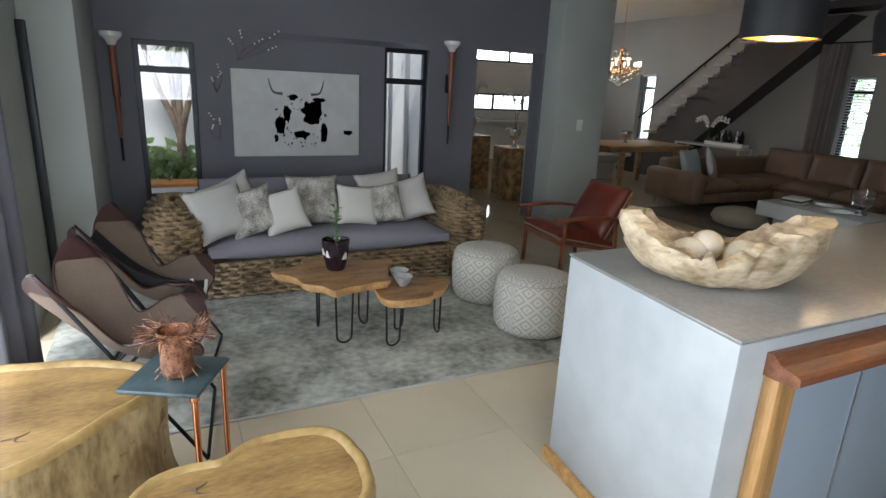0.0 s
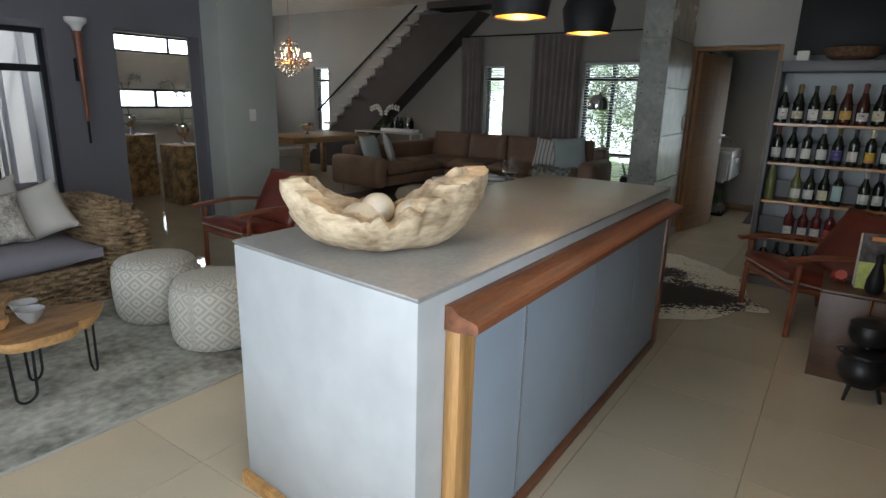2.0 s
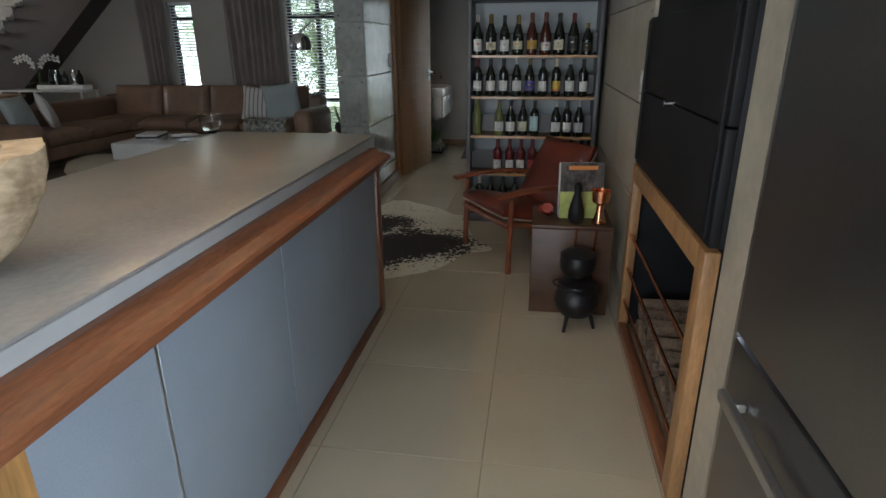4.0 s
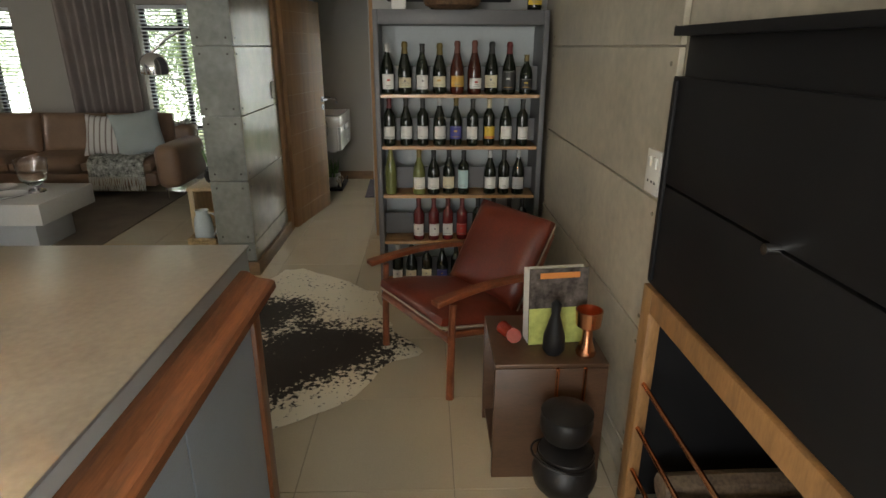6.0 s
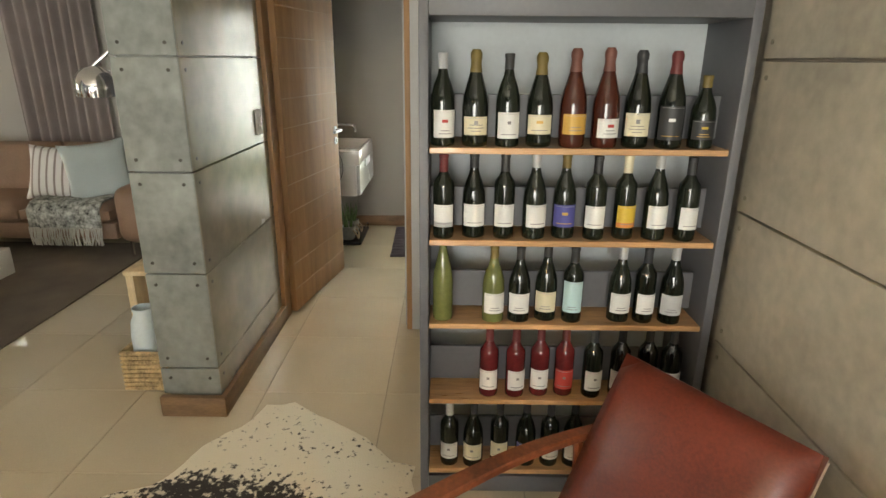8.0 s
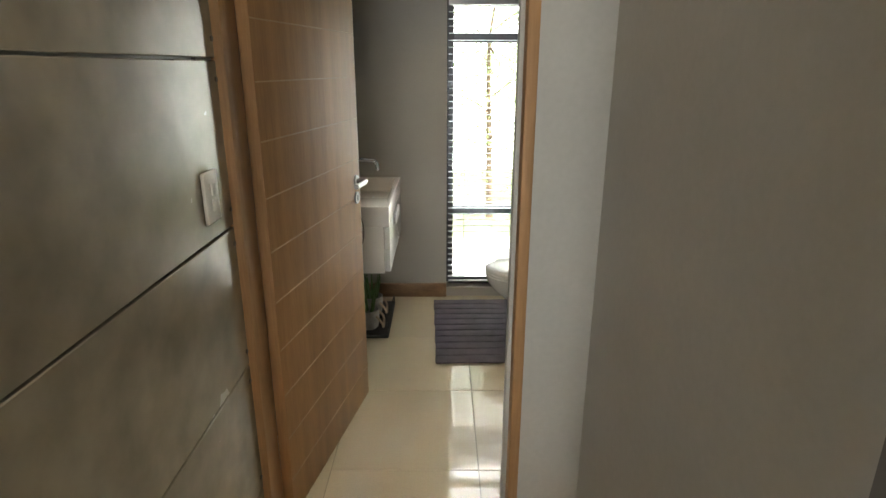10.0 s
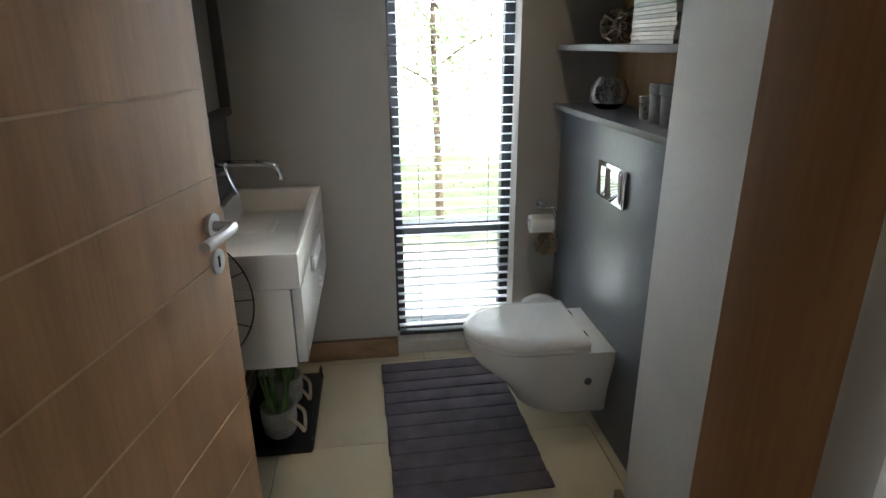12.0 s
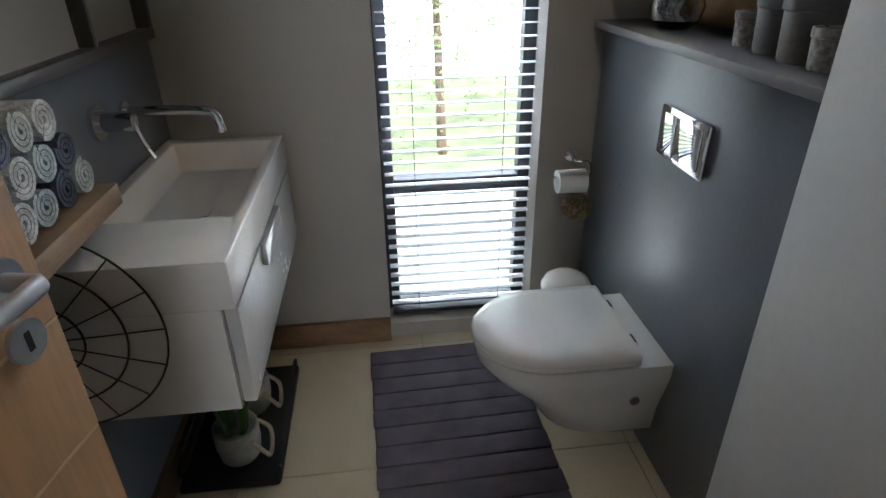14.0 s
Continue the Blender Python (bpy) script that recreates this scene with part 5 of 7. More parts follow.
def butterfly_chair(m):
    t = thing("butterfly_chair", "taupe suede butterfly chair on a black rod frame", "chair", m, "butterfly chairs")
    A, B, C, D = Vector((-0.29, 0.26, 0.86)), Vector((0.29, 0.26, 0.86)), Vector((0.25, -0.25, 0.545)), Vector((-0.25, -0.25, 0.545))

    def fn(u, v):
        p = A.lerp(B, u).lerp(D.lerp(C, u), v)
        su, sv = math.sin(math.pi * max(0, min(1, u))), math.sin(math.pi * max(0, min(1, v)))
        z = p.z - 0.19 * su - 0.11 * sv
        return (p.x * (1 - 0.06 * sv), p.y + 0.07 * su * (1 - v) - 0.02 * su * v, z)

    def lobed(r, a):
        """Disc to four rounded lobes at the corners."""
        k = 0.35 + 0.34 * abs(math.sin(2 * a)) ** 1.9
        return 0.5 + r * k * math.cos(a), 0.5 + r * k * math.sin(a)

    def skin(bm, r0, r1, a0, a1, nr, na, th, lift=0.0):
        sheet(bm, lambda u, v: Vector(fn(*lobed(r0 + (r1 - r0) * u, a0 + (a1 - a0) * v))) + Vector((0, 0, lift)), nr, na, th)
    bm = bmesh.new()
    skin(bm, 0.02, 1.0, 0, 2 * math.pi, 12, 64, 0.008)
    part("sling", bm, M_SUEDE, t, "sagging taupe suede sling", 80)
    for k in range(4):
        c = math.pi / 4 + k * math.pi / 2
        bm = bmesh.new()

        def cap(u, v):
            a = c - 0.34 + 0.68 * v
            k = 0.35 + 0.34 * abs(math.sin(2 * a)) ** 1.9
            r0 = min(1.0, 0.585 / (k * math.cos(a - c)))
            return Vector(fn(*lobed(r0 + (1.012 - r0) * u, a))) + Vector((0, 0, 0.002))
        sheet(bm, cap, 4, 12, 0.014)
        part("corner_pocket", bm, M_RIM, t, "burgundy leather corner pocket", 80)
    bm = bmesh.new()
    tube(bm, [Vector(fn(*lobed(1.0, 2 * math.pi * i / 72))) for i in range(72)], 0.006, 6, True)
    part("edge_binding", bm, M_RIM, t)
    for p, q in ((A, (-0.30, -0.28, 0.006)), (B, (0.30, -0.28, 0.006)), (C, (0.31, 0.28, 0.006)), (D, (-0.31, 0.28, 0.006))):
        part("frame_rod", rod(p.lerp(Vector((0, 0, 0.6)), 0.03), q, 0.0085, 8), M_BLACKM, t, "black steel rod")
    for y in (-0.28, 0.26):
        part("foot_rod", rod((-0.28, y, 0.008), (0.28, y, 0.008), 0.008, 8), M_BLACKM, t)
    return t, fn


def throw_over(m, fn):
    t = thing("woven_throw", "black woven throw with white crosses over the chair", "throw", m)
    MT = mat("black_wool", (0.016, 0.013, 0.014), 0.95, var=0.2, fine=260, bump=0.3)
    MW = mat("white_wool", (0.62, 0.60, 0.55), 0.95, var=0.06, fine=260, bump=0.2)

    def f2(u, v):
        return Vector(fn(0.03 + 0.70 * u, 0.02 + 0.94 * v)) + Vector((0, 0, 0.032))
    bm = bmesh.new()
    sheet(bm, f2, 10, 26, 0.008)
    part("cloth", bm, MT, t, smooth=80)
    for cu, cv in ((0.28, 0.30), (0.72, 0.34), (0.30, 0.58), (0.70, 0.66), (0.5, 0.86)):
        bm = bmesh.new()
        for a, b in ((0.035, 0.085), (0.10, 0.030), (0.065, 0.055)):
            sheet(bm, lambda u, v: f2(cu + a * (2 * u - 1), cv + b * (2 * v - 1)) + Vector((0, 0, 0.006)), 4, 4, 0.003)
        part("cross", bm, MW, t, "white woven cross", 80)
    bm = bmesh.new()
    sheet(bm, lambda u, v: f2(u, 0.985 + 0.03 * v) + Vector((0, 0, 0.004)), 8, 2, 0.008)
    part("white_border", bm, MW, t, smooth=80)


def lounge():
    rug = mat("worn_rug", (0.29, 0.285, 0.225), 0.95, var=0.30, scale=2.6, fine=22, bump=0.35, tint=(0.58, 0.585, 0.52))
    bm = bmesh.new()
    box(bm, -1.15, 2.15, 3.06, 5.35, 0.001, 0.014)
    r = thing("area_rug", "worn mottled grey-green rug with a pale bound edge", "rug")
    part("field", bevel(bm, 0.004, 1), rug, r)
    part("binding", bbox(-1.15, 2.15, 3.045, 3.059, 0.001, 0.013, 0.003), M_CUSH, r)
    wicker_sofa()
    root_table(pose(0.50, 3.88, 0.014), 0.405, 0.285, [(-0.13, 0.10, 1.2), (-0.04, -0.20, 0.0), (0.16, 0.05, 1.9)], [(165, 0.55, 0.22), (118, 0.30, 0.2), (70, 0.12, 0.2), (20, 0.45, 0.2), (-48, 0.22, 0.2), (-112, 0.28, 0.17), (-150, 0.12, 0.25)], "live-edge teak slab table on black hairpin legs")
    root_table(pose(0.87, 3.64, 0.014), 0.345, 0.215, [(-0.14, -0.10, 0.2), (0.20, 0.0, 1.5), (-0.02, 0.12, 0.6)], [(-140, 0.30, 0.5), (10, 0.42, 0.35), (120, 0.15, 0.4), (-55, -0.18, 0.2)], "small live-edge teak table on black hairpin legs")
    pouf(pose(1.72, 3.50, 0.014, 0, 0, 20))
    pouf(pose(1.72, 4.15, 0.014, 0, 0, 75))
    # potted plant on the slab table
    v = thing("potted_plant", "small green plant in a black and white marbled pot", "plant", pose(0.475, 3.93, 0.420) @ Matrix.Diagonal((0.84, 0.84, 0.92, 1.0)))
    MV = mat("marbled_pot", (0.02, 0.012, 0.016), 0.15, var=0.2, scale=14, fine=10, bump=0)
    bm = bmesh.new()
    lathe(bm, [(0.06, 0), (0.072, 0.01), (0.098, 0.12), (0.106, 0.215), (0.101, 0.217), (0.094, 0.19), (0.02, 0.185)], 26)
    part("pot", bm, MV, v)
    random.seed(3)
    for i in range(7):
        a, z = random.uniform(0, 6.28), random.uniform(0.04, 0.14)
        bm = bmesh.new()
        s = random.uniform(0.3, 0.6)
        sheet(bm, lambda u, w: ((0.0735 + 0.205 * (z + 0.05 * w)) * math.cos(a + s * (u - 0.5) * (1.3 - w)), (0.0735 + 0.205 * (z + 0.05 * w)) * math.sin(a + s * (u - 0.5) * (1.3 - w)), z + 0.05 * w), 5, 4, 0.001)
        part("white_fleck", bm, LABELS["white"], v, smooth=80)
    for i in range(15):
        a = i * 2.4
        h0 = 0.20 + 0.017 * i
        bm = bmesh.new()
        L = 0.09 - 0.003 * i
        sheet(bm, lambda u, w: ((0.01 + L * u) * math.cos(a) - (w - 0.5) * 0.035 * math.sin(math.pi * min(u + 0.08, 1)) * math.sin(a), (0.01 + L * u) * math.sin(a) + (w - 0.5) * 0.035 * math.sin(math.pi * min(u + 0.08, 1)) * math.cos(a), h0 + 0.06 * u - 0.05 * u * u), 6, 2, 0.001)
        part("leaf", bm, M_PLANT, v, smooth=80)
    part("stem", rod((0, 0, 0.18), (0.005, 0.0, 0.43), 0.005, 6), M_PLANT, v)
    bw = thing("patterned_bowl", "small black and white patterned bowl on the low table", "bowl", pose(0.835, 3.66, 0.36))
    MB = weave_mat("bowl_glaze", (0.02, 0.02, 0.02), (0.7, 0.7, 0.68), (22, 10))
    bm = bmesh.new()
    lathe(bm, [(0.025, 0), (0.028, 0.008), (0.05, 0.035), (0.062, 0.065), (0.059, 0.065), (0.045, 0.035), (0.01, 0.014)], 24)
    o = part("body", bm, MB, bw)
    uv_from(o, lambda c: (math.atan2(c.y, c.x) / 6.283 + 0.5, c.z / 0.065))
    copy_thing(bw, pose(0.855, 3.785, 0.36))
    m1 = pose(-0.63, 3.11, 0.014, 0, 0, 83)
    butterfly_chair(m1)
    m2 = pose(-0.56, 3.80, 0.014, 0, 0, 78)
    _, fn = butterfly_chair(m2)
    throw_over(m2, fn)
    stump(pose(-0.95, 2.50, 0), 0.40, 0.33, 0.55, 0.6, "large honey-coloured root wood stump table", [(-35, -0.12, 0.35), (20, 0.10, 0.4), (-80, 0.14, 0.4)], 0.16)
    stump(pose(-0.28, 1.92, 0), 0.335, 0.285, 0.465, 2.2, "kidney-shaped honey root wood stump stool", [(112, -0.17, 0.35), (40, 0.12, 0.4), (165, 0.08, 0.4)], 0.04)
    # copper-legged side table with the wire ornament
    s = thing("copper_side_table", "small slate-topped side table on copper legs", "side table", pose(-0.478, 2.43, 0, 0, 0, -27))
    MS = mat("slate_top", (0.05, 0.075, 0.078), 0.3, var=0.2, scale=8, fine=50, bump=0.04)
    part("tabletop", bbox(-0.132, 0.132, -0.132, 0.132, 0.60, 0.618, 0.008), MS, s)
    for x, y in ((0.112, -0.112), (0.112, 0.112)):
        bm = bmesh.new()
        tube(bm, smooth_path([(x, y, 0.60), (x, y, 0.3), (x, y, 0.012), (x - 0.03, y, 0.008), (-0.11, y, 0.008)], 4), 0.0105, 10)
        part("leg", bm, M_COPPER, s, "polished copper tube leg")
        part("collar", rod((x, y, 0.585), (x, y, 0.60), 0.016, 12), M_COPPER, s)
    w = thing("copper_wire_vase", "copper wire vase with tangled root-like wires", "ornament", pose(-0.47, 2.42, 0.6185))
    MCW = mat("copper_wire", (0.30, 0.145, 0.085), 0.45, 0.7, var=0.35, scale=30, fine=120, bump=0.3)
    bm = bmesh.new()
    lathe(bm, [(0.05, 0.006), (0.052, 0.02), (0.052, 0.10), (0.058, 0.16), (0.054, 0.16), (0.048, 0.10), (0.01, 0.05)], 20)
    part("body", bm, MCW, w)
    random.seed(8)
    bm = bmesh.new()
    for i in range(100):
        a = random.uniform(0, 6.28)
        p = Vector((0.05 * math.cos(a), 0.05 * math.sin(a), 0.145))
        pts = [p]
        d = Vector((math.cos(a), math.sin(a), random.uniform(-0.1, 0.6)))
        for k in range(5):
            d = (d + Vector((random.uniform(-1, 1), random.uniform(-1, 1), random.uniform(-0.7, 0.6))) * 0.55).normalized()
            p = p + d * 0.017
            pts.append(p.copy())
        tube(bm, smooth_path(pts, 2), 0.0013, 4)
    part("wire_tangle", bm, MCW, w, "tangle of thin copper wires")
    for i in range(9):
        a = i * 0.7
        part("root_foot", rod((0.042 * math.cos(a), 0.042 * math.sin(a), 0.04), (0.074 * math.cos(a), 0.074 * math.sin(a), 0.002), 0.0022, 5), MCW, w)


def pendants():
    MG = mat("gold_leaf_inside", (0.85, 0.55, 0.14), 0.3, 0.9, var=0.05)
    bulb = glow_mat("warm_bulb", (1.0, 0.78, 0.42), 9)
    for i, (x, z, wide) in enumerate(((1.42, 1.785, 0.123), (2.19, 1.785, 0.135), (2.97, 1.795, 0.14))):
        t = thing("pendant_lamp", "black metal pendant lamp with a lit gold inside", "lamp", pose(x, 1.85, z), "pendant lamps over the island")
        if i < 1:
            prof = [(wide, 0), (wide, 0.13), (wide * 0.97, 0.16), (0.06, 0.20), (0.03, 0.26), (0.01, 0.28)]
        elif i == 1:
            prof = [(wide * 0.86, 0), (wide * 0.98, 0.10), (wide, 0.14), (wide * 0.9, 0.17), (0.09, 0.20), (0.045, 0.25), (0.02, 0.30)]
        else:
            prof = [(wide * 0.86, 0), (wide, 0.12), (wide * 0.82, 0.18), (0.075, 0.24), (0.045, 0.32), (0.03, 0.40)]
        bm = bmesh.new()
        lathe(bm, prof + [(r * 0.985 - 0.001, h - 0.004) for r, h in prof[::-1][1:-1]] + [(prof[0][0] - 0.004, 0.0)], 40, caps=False)
        part("shade", bm, M_BLACK, t, "matt black metal shade")
        bm = bmesh.new()
        lathe(bm, [(prof[0][0] - 0.006, 0.006), (prof[1][0] - 0.008, 0.10), (0.08, 0.145), (0.005, 0.148)], 36, caps=False)
        part("lining", bm, MG, t, "gold lining")
        bm = bmesh.new()
        lathe(bm, [(0.01, 0.04), (0.035, 0.06), (0.04, 0.085), (0.02, 0.125), (0.015, 0.15)], 16)
        part("bulb", bm, bulb, t, "glowing warm bulb")
        part("cord", rod((0, 0, prof[-1][1]), (0, 0, CEIL - z - 0.02), 0.004, 6), M_BLACK, t)
        lamp("pendant_light", (x, 1.85, z + 0.03), 6)


def root_bowl():
    M = mat("bleached_root", (0.47, 0.31, 0.155), 0.6, var=0.24, scale=10, fine=44, bump=0.6, tint=(0.74, 0.61, 0.42), stretch=(0.7, 1, 1.6))
    t = thing("root_wood_bowl", "bleached gnarled root wood bowl on the island", "bowl", pose(1.288, 1.86, 0.958, 0, 0, -44) @ Matrix.Diagonal((1.03, 1.05, 1.04, 1.0)))
    bm = bmesh.new()
    NA, NR = 128, 16

    def rim(a):
        e = abs(math.cos(a)) ** 4
        return 0.115 + (0.125 if math.cos(a) > 0 else 0.095) * e + 0.012 * math.sin(5 * a) * (1 - e) + 0.022 * noise.noise((4 * math.cos(a), 4 * math.sin(a), 3)) + 0.014 * noise.noise((12 * math.cos(a), 12 * math.sin(a), 7))

    def rad(a):
        return 1 / math.sqrt((math.cos(a) / 0.33) ** 2 + (math.sin(a) / 0.185) ** 2) * (1 + 0.06 * math.sin(3 * a + 1) + 0.05 * noise.noise((4 * math.cos(a), 4 * math.sin(a), 0)))
    rings = []
    for k in range(NR + 1):
        u = k / NR
        rings.append([(rad(a) * (0.42 + 0.58 * math.sin(u * math.pi / 2) ** 0.9), rim(a) * (1 - math.cos(u * math.pi / 2)) ** 0.95, a) for a in [2 * math.pi * i / NA for i in range(NA)]])
    for k in range(NR, -1, -1):
        u = k / NR
        rings.append([((rad(a) - 0.06) * (0.15 + 0.83 * math.sin(u * math.pi / 2)), 0.022 + (rim(a) - 0.018) * (1 - math.cos(u * math.pi / 2)), a) for a in [2 * math.pi * i / NA for i in range(NA)]])
    vr = []
    for ri, ring in enumerate(rings):
        row = []
        for r, z, a in ring:
            d = (0.026 * noise.noise((r * 9 * math.cos(a), r * 9 * math.sin(a), z * 10)) + 0.016 * noise.noise((r * 24 * math.cos(a), r * 24 * math.sin(a), z * 30)) + 0.006 * noise.noise((r * 60 * math.cos(a), r * 60 * math.sin(a), z * 70))) if ri > 0 else 0
            row.append(bm.verts.new(((r + d) * math.cos(a), (r + d) * math.sin(a), max(0, z + (d if ri > 1 else 0)))))
        vr.append(row)
    for a, b in zip(vr, vr[1:]):
        for i in range(NA):
            bm.faces.new((a[i], a[(i + 1) % NA], b[(i + 1) % NA], b[i]))
    bm.faces.new(vr[0][::-1]), bm.faces.new(vr[-1])
    part("shell", bm, M, t, smooth=60)
    ME = mat("eggshell", (0.72, 0.66, 0.53), 0.3, var=0.04, fine=120, bump=0.03)
    for i, (x, y, z, r) in enumerate(((1.335, 1.915, 1.062, 20), (1.41, 1.82, 1.042, 80), (1.255, 1.925, 1.037, 140))):
        bm = bmesh.new()
        bmesh.ops.create_uvsphere(bm, u_segments=24, v_segments=14, radius=0.058, matrix=Matrix.Diagonal((1.22, 1, 1, 1)))
        tagged(part("ostrich_egg", bm, ME, None, smooth=80, m=pose(x, y, z, 0, 12, r)), "large cream ostrich egg lying in the bowl", "egg", "eggs in the bowl")


def wall_things():
    p = thing("canvas_painting", "black and white painting of plain shapes on canvas", "painting")
    part("canvas", bbox(0.15, 1.40, 6.415, 6.447, 0.822, 1.645, 0.004), mat("primed_canvas", (0.60, 0.60, 0.59), 0.8, var=0.05, scale=5, fine=260, bump=0.06), p)
    MK = mat("black_paint", (0.02, 0.02, 0.022), 0.6, var=0.2)
    random.seed(21)

    def blob(cx, cz, rx, rz, sd, k=0.25):
        bm = bmesh.new()
        o = outline(40, lambda a: 1 + k * noise.noise((2 * math.cos(a), 2 * math.sin(a), sd)) * 2)
        vs = [bm.verts.new((cx + rx * x, 6.4135, cz + rz * z)) for x, z in o]
        f = bm.faces.new(vs)
        bmesh.ops.extrude_face_region(bm, geom=[f])
        part("paint_patch", bm, MK, p)
    for a in ((0.91, 1.25, 0.10, 0.115, 1), (0.66, 1.24, 0.038, 0.08, 2), (0.80, 1.04, 0.08, 0.035, 3), (0.59, 1.13, 0.05, 0.09, 4), (1.03, 1.05, 0.035, 0.10, 5), (0.72, 1.40, 0.05, 0.03, 6), (1.28, 1.06, 0.045, 0.025, 7), (0.98, 1.38, 0.07, 0.02, 8), (0.55, 1.0, 0.02, 0.04, 9)):
        blob(*a)
    for i in range(70):
        a, q = random.uniform(0, 6.28), random.uniform(0.5, 1.05)
        blob(0.80 + 0.28 * q * math.cos(a), 1.14 + 0.24 * q * math.sin(a), random.uniform(0.003, 0.011), random.uniform(0.003, 0.014), i + 20, 0.5)
    for s, x0 in ((-1, 0.62), (1, 0.90)):
        bm = bmesh.new()
        tube(bm, smooth_path([(x0, 6.413, 1.43), (x0 + s * 0.09, 6.413, 1.45), (x0 + s * 0.13, 6.413, 1.57)], 5), 0.016, 6, r1=0.004)
        part("paint_stroke", bm, mat("grey_paint", (0.13, 0.13, 0.13), 0.6), p)
    MR = mat("sconce_wood", (0.22, 0.075, 0.035), 0.4, var=0.2)
    for x, z0 in ((-0.80, 0.80), (2.42, 0.95)):
        s = thing("torch_sconce", "tall red wood torch sconce with a frosted bowl", "wall lamp", pose(x, 6.37, z0), "wall sconces")
        bm = bmesh.new()
        lathe(bm, [(0.010, 0.0), (0.012, 0.2)], 12)
        part("tip", bm, M_BLACK, s)
        bm = bmesh.new()
        lathe(bm, [(0.014, 0.2), (0.022, 0.5), (0.030, 0.86), (0.034, 0.98)], 14)
        part("shaft", bm, MR, s)
        bm = bmesh.new()
        lathe(bm, [(0.03, 0.98), (0.05, 1.02), (0.088, 1.055), (0.09, 1.09), (0.083, 1.09), (0.04, 1.04)], 24)
        part("bowl", bm, M_CERAM, s, "frosted white glass bowl")
        part("bracket", bbox(-0.03, 0.03, 0.02, 0.078, 0.55, 0.75, 0.01), M_BLACK, s)
    tw = thing("twig_wall_art", "thin dark copper twigs with small white buds", "wall art")
    MT = mat("twig_copper", (0.16, 0.05, 0.04), 0.5, 0.4)
    for base, ends in (((0.02, 0.98), [(-0.06, 1.23), (0.03, 1.18), (-0.03, 1.12)]), ((0.02, 1.42), [(0.04, 1.67), (-0.02, 1.55), (0.07, 1.60)]), ((0.22, 1.72), [(0.25, 1.98), (0.60, 2.0), (0.45, 1.92), (0.15, 1.9), (0.57, 1.86)])):
        for k, e in enumerate(ends):
            bm = bmesh.new()
            mid = ((base[0] + e[0]) / 2 + 0.05 * math.sin(k * 2 + 1), (base[1] + e[1]) / 2)
            tube(bm, smooth_path([(base[0], 6.43, base[1]), (mid[0], 6.41, mid[1]), (e[0], 6.42, e[1])], 6), 0.0022, 5)
            part("twig", bm, MT, tw)
            for q in (0.55, 0.8, 1.0):
                bm = bmesh.new()
                bmesh.ops.create_icosphere(bm, subdivisions=1, radius=0.010)
                part("bud", bm, LABELS["white"], tw, m=pose(mid[0] + (e[0] - mid[0]) * q, 6.41, mid[1] + (e[1] - mid[1]) * q))
    sw = thing("light_switch", "white light switch plate on the column", "switch")
    part("plate", bbox(4.02, 4.105, 6.138, 6.148, 1.13, 1.26, 0.003), LABELS["white"], sw)
    part("rocker", bbox(4.047, 4.078, 6.132, 6.1375, 1.17, 1.22, 0.002), LABELS["white"], sw)
    # dark curtain at the terrace opening
    c = thing("curtain", "dark blue-grey floor-length curtain gathered at the terrace opening", "curtain")
    bm = bmesh.new()
    sheet(bm, lambda u, v: (-1.17 + 0.045 * math.sin(u * 34 + 0.5 * math.sin(v * 3)) + 0.015 * math.sin(u * 19), 3.2 + 0.72 * u, 0.01 + 2.55 * v), 100, 6, 0.004)
    part("cloth", bm, mat("slate_curtain", (0.19, 0.19, 0.22), 0.9, var=0.08, fine=220, bump=0.1), c, smooth=80)
    part("pole", rod((-1.17, 3.12, 2.57), (-1.17, 4.0, 2.57), 0.012, 10), M_BLACK, c)


lounge()
pendants()
root_bowl()
wall_things()

# ---- living room ----
M_SOFA = mat("tan_leather", (0.225, 0.14, 0.09), 0.45, var=0.12, scale=3, fine=120, bump=0.08)
M_CURT = mat("mauve_curtain", (0.25, 0.21, 0.195), 0.85, var=0.08, scale=3, fine=240, bump=0.08)
M_TABLEW = mat("light_oak", (0.42, 0.27, 0.13), 0.4, var=0.15, scale=4, fine=40, bump=0.04, stretch=(1, 5, 5))
M_OAKP = mat("pale_oak", (0.56, 0.43, 0.25), 0.45, var=0.12, scale=4, fine=40, bump=0.03, stretch=(5, 5, 1))
M_LACQ = mat("pale_grey_lacquer", (0.62, 0.62, 0.60), 0.25, var=0.03, bump=0)


def downlights():
    for x, y, z, watts in ((6.3, 1.65, CEIL, 6.5), (4.45, 1.05, CEIL, 1.5), (2.93, 5.35, CEIL, 6), (6.9, 7.2, CEIL, 6), (8.0, 1.10, 2.6, 12)):
        t = thing("downlight", "small round recessed ceiling downlight", "lamp", pose(x, y, z - 0.012), "ceiling downlights")
        bm = bmesh.new()
        lathe(bm, [(0.052, 0.0), (0.052, 0.012), (0.036, 0.012), (0.036, 0.002)], 24)
        part("trim_ring", bm, M_ALU, t)
        part("lens", rod((0, 0, 0.004), (0, 0, 0.008), 0.034, 20), glow_mat("warm_lens", (1.0, 0.82, 0.55), 30), t)
        ob = new("downlight_beam", bpy.data.lights.new("downlight_beam", "SPOT"))
        ob.data.energy, ob.data.color, ob.data.spot_size, ob.data.spot_blend, ob.data.shadow_soft_size = watts, (1.0, 0.79, 0.53), radians(110), 0.8, 0.035
        ob.location = (x, y, z - 0.02)


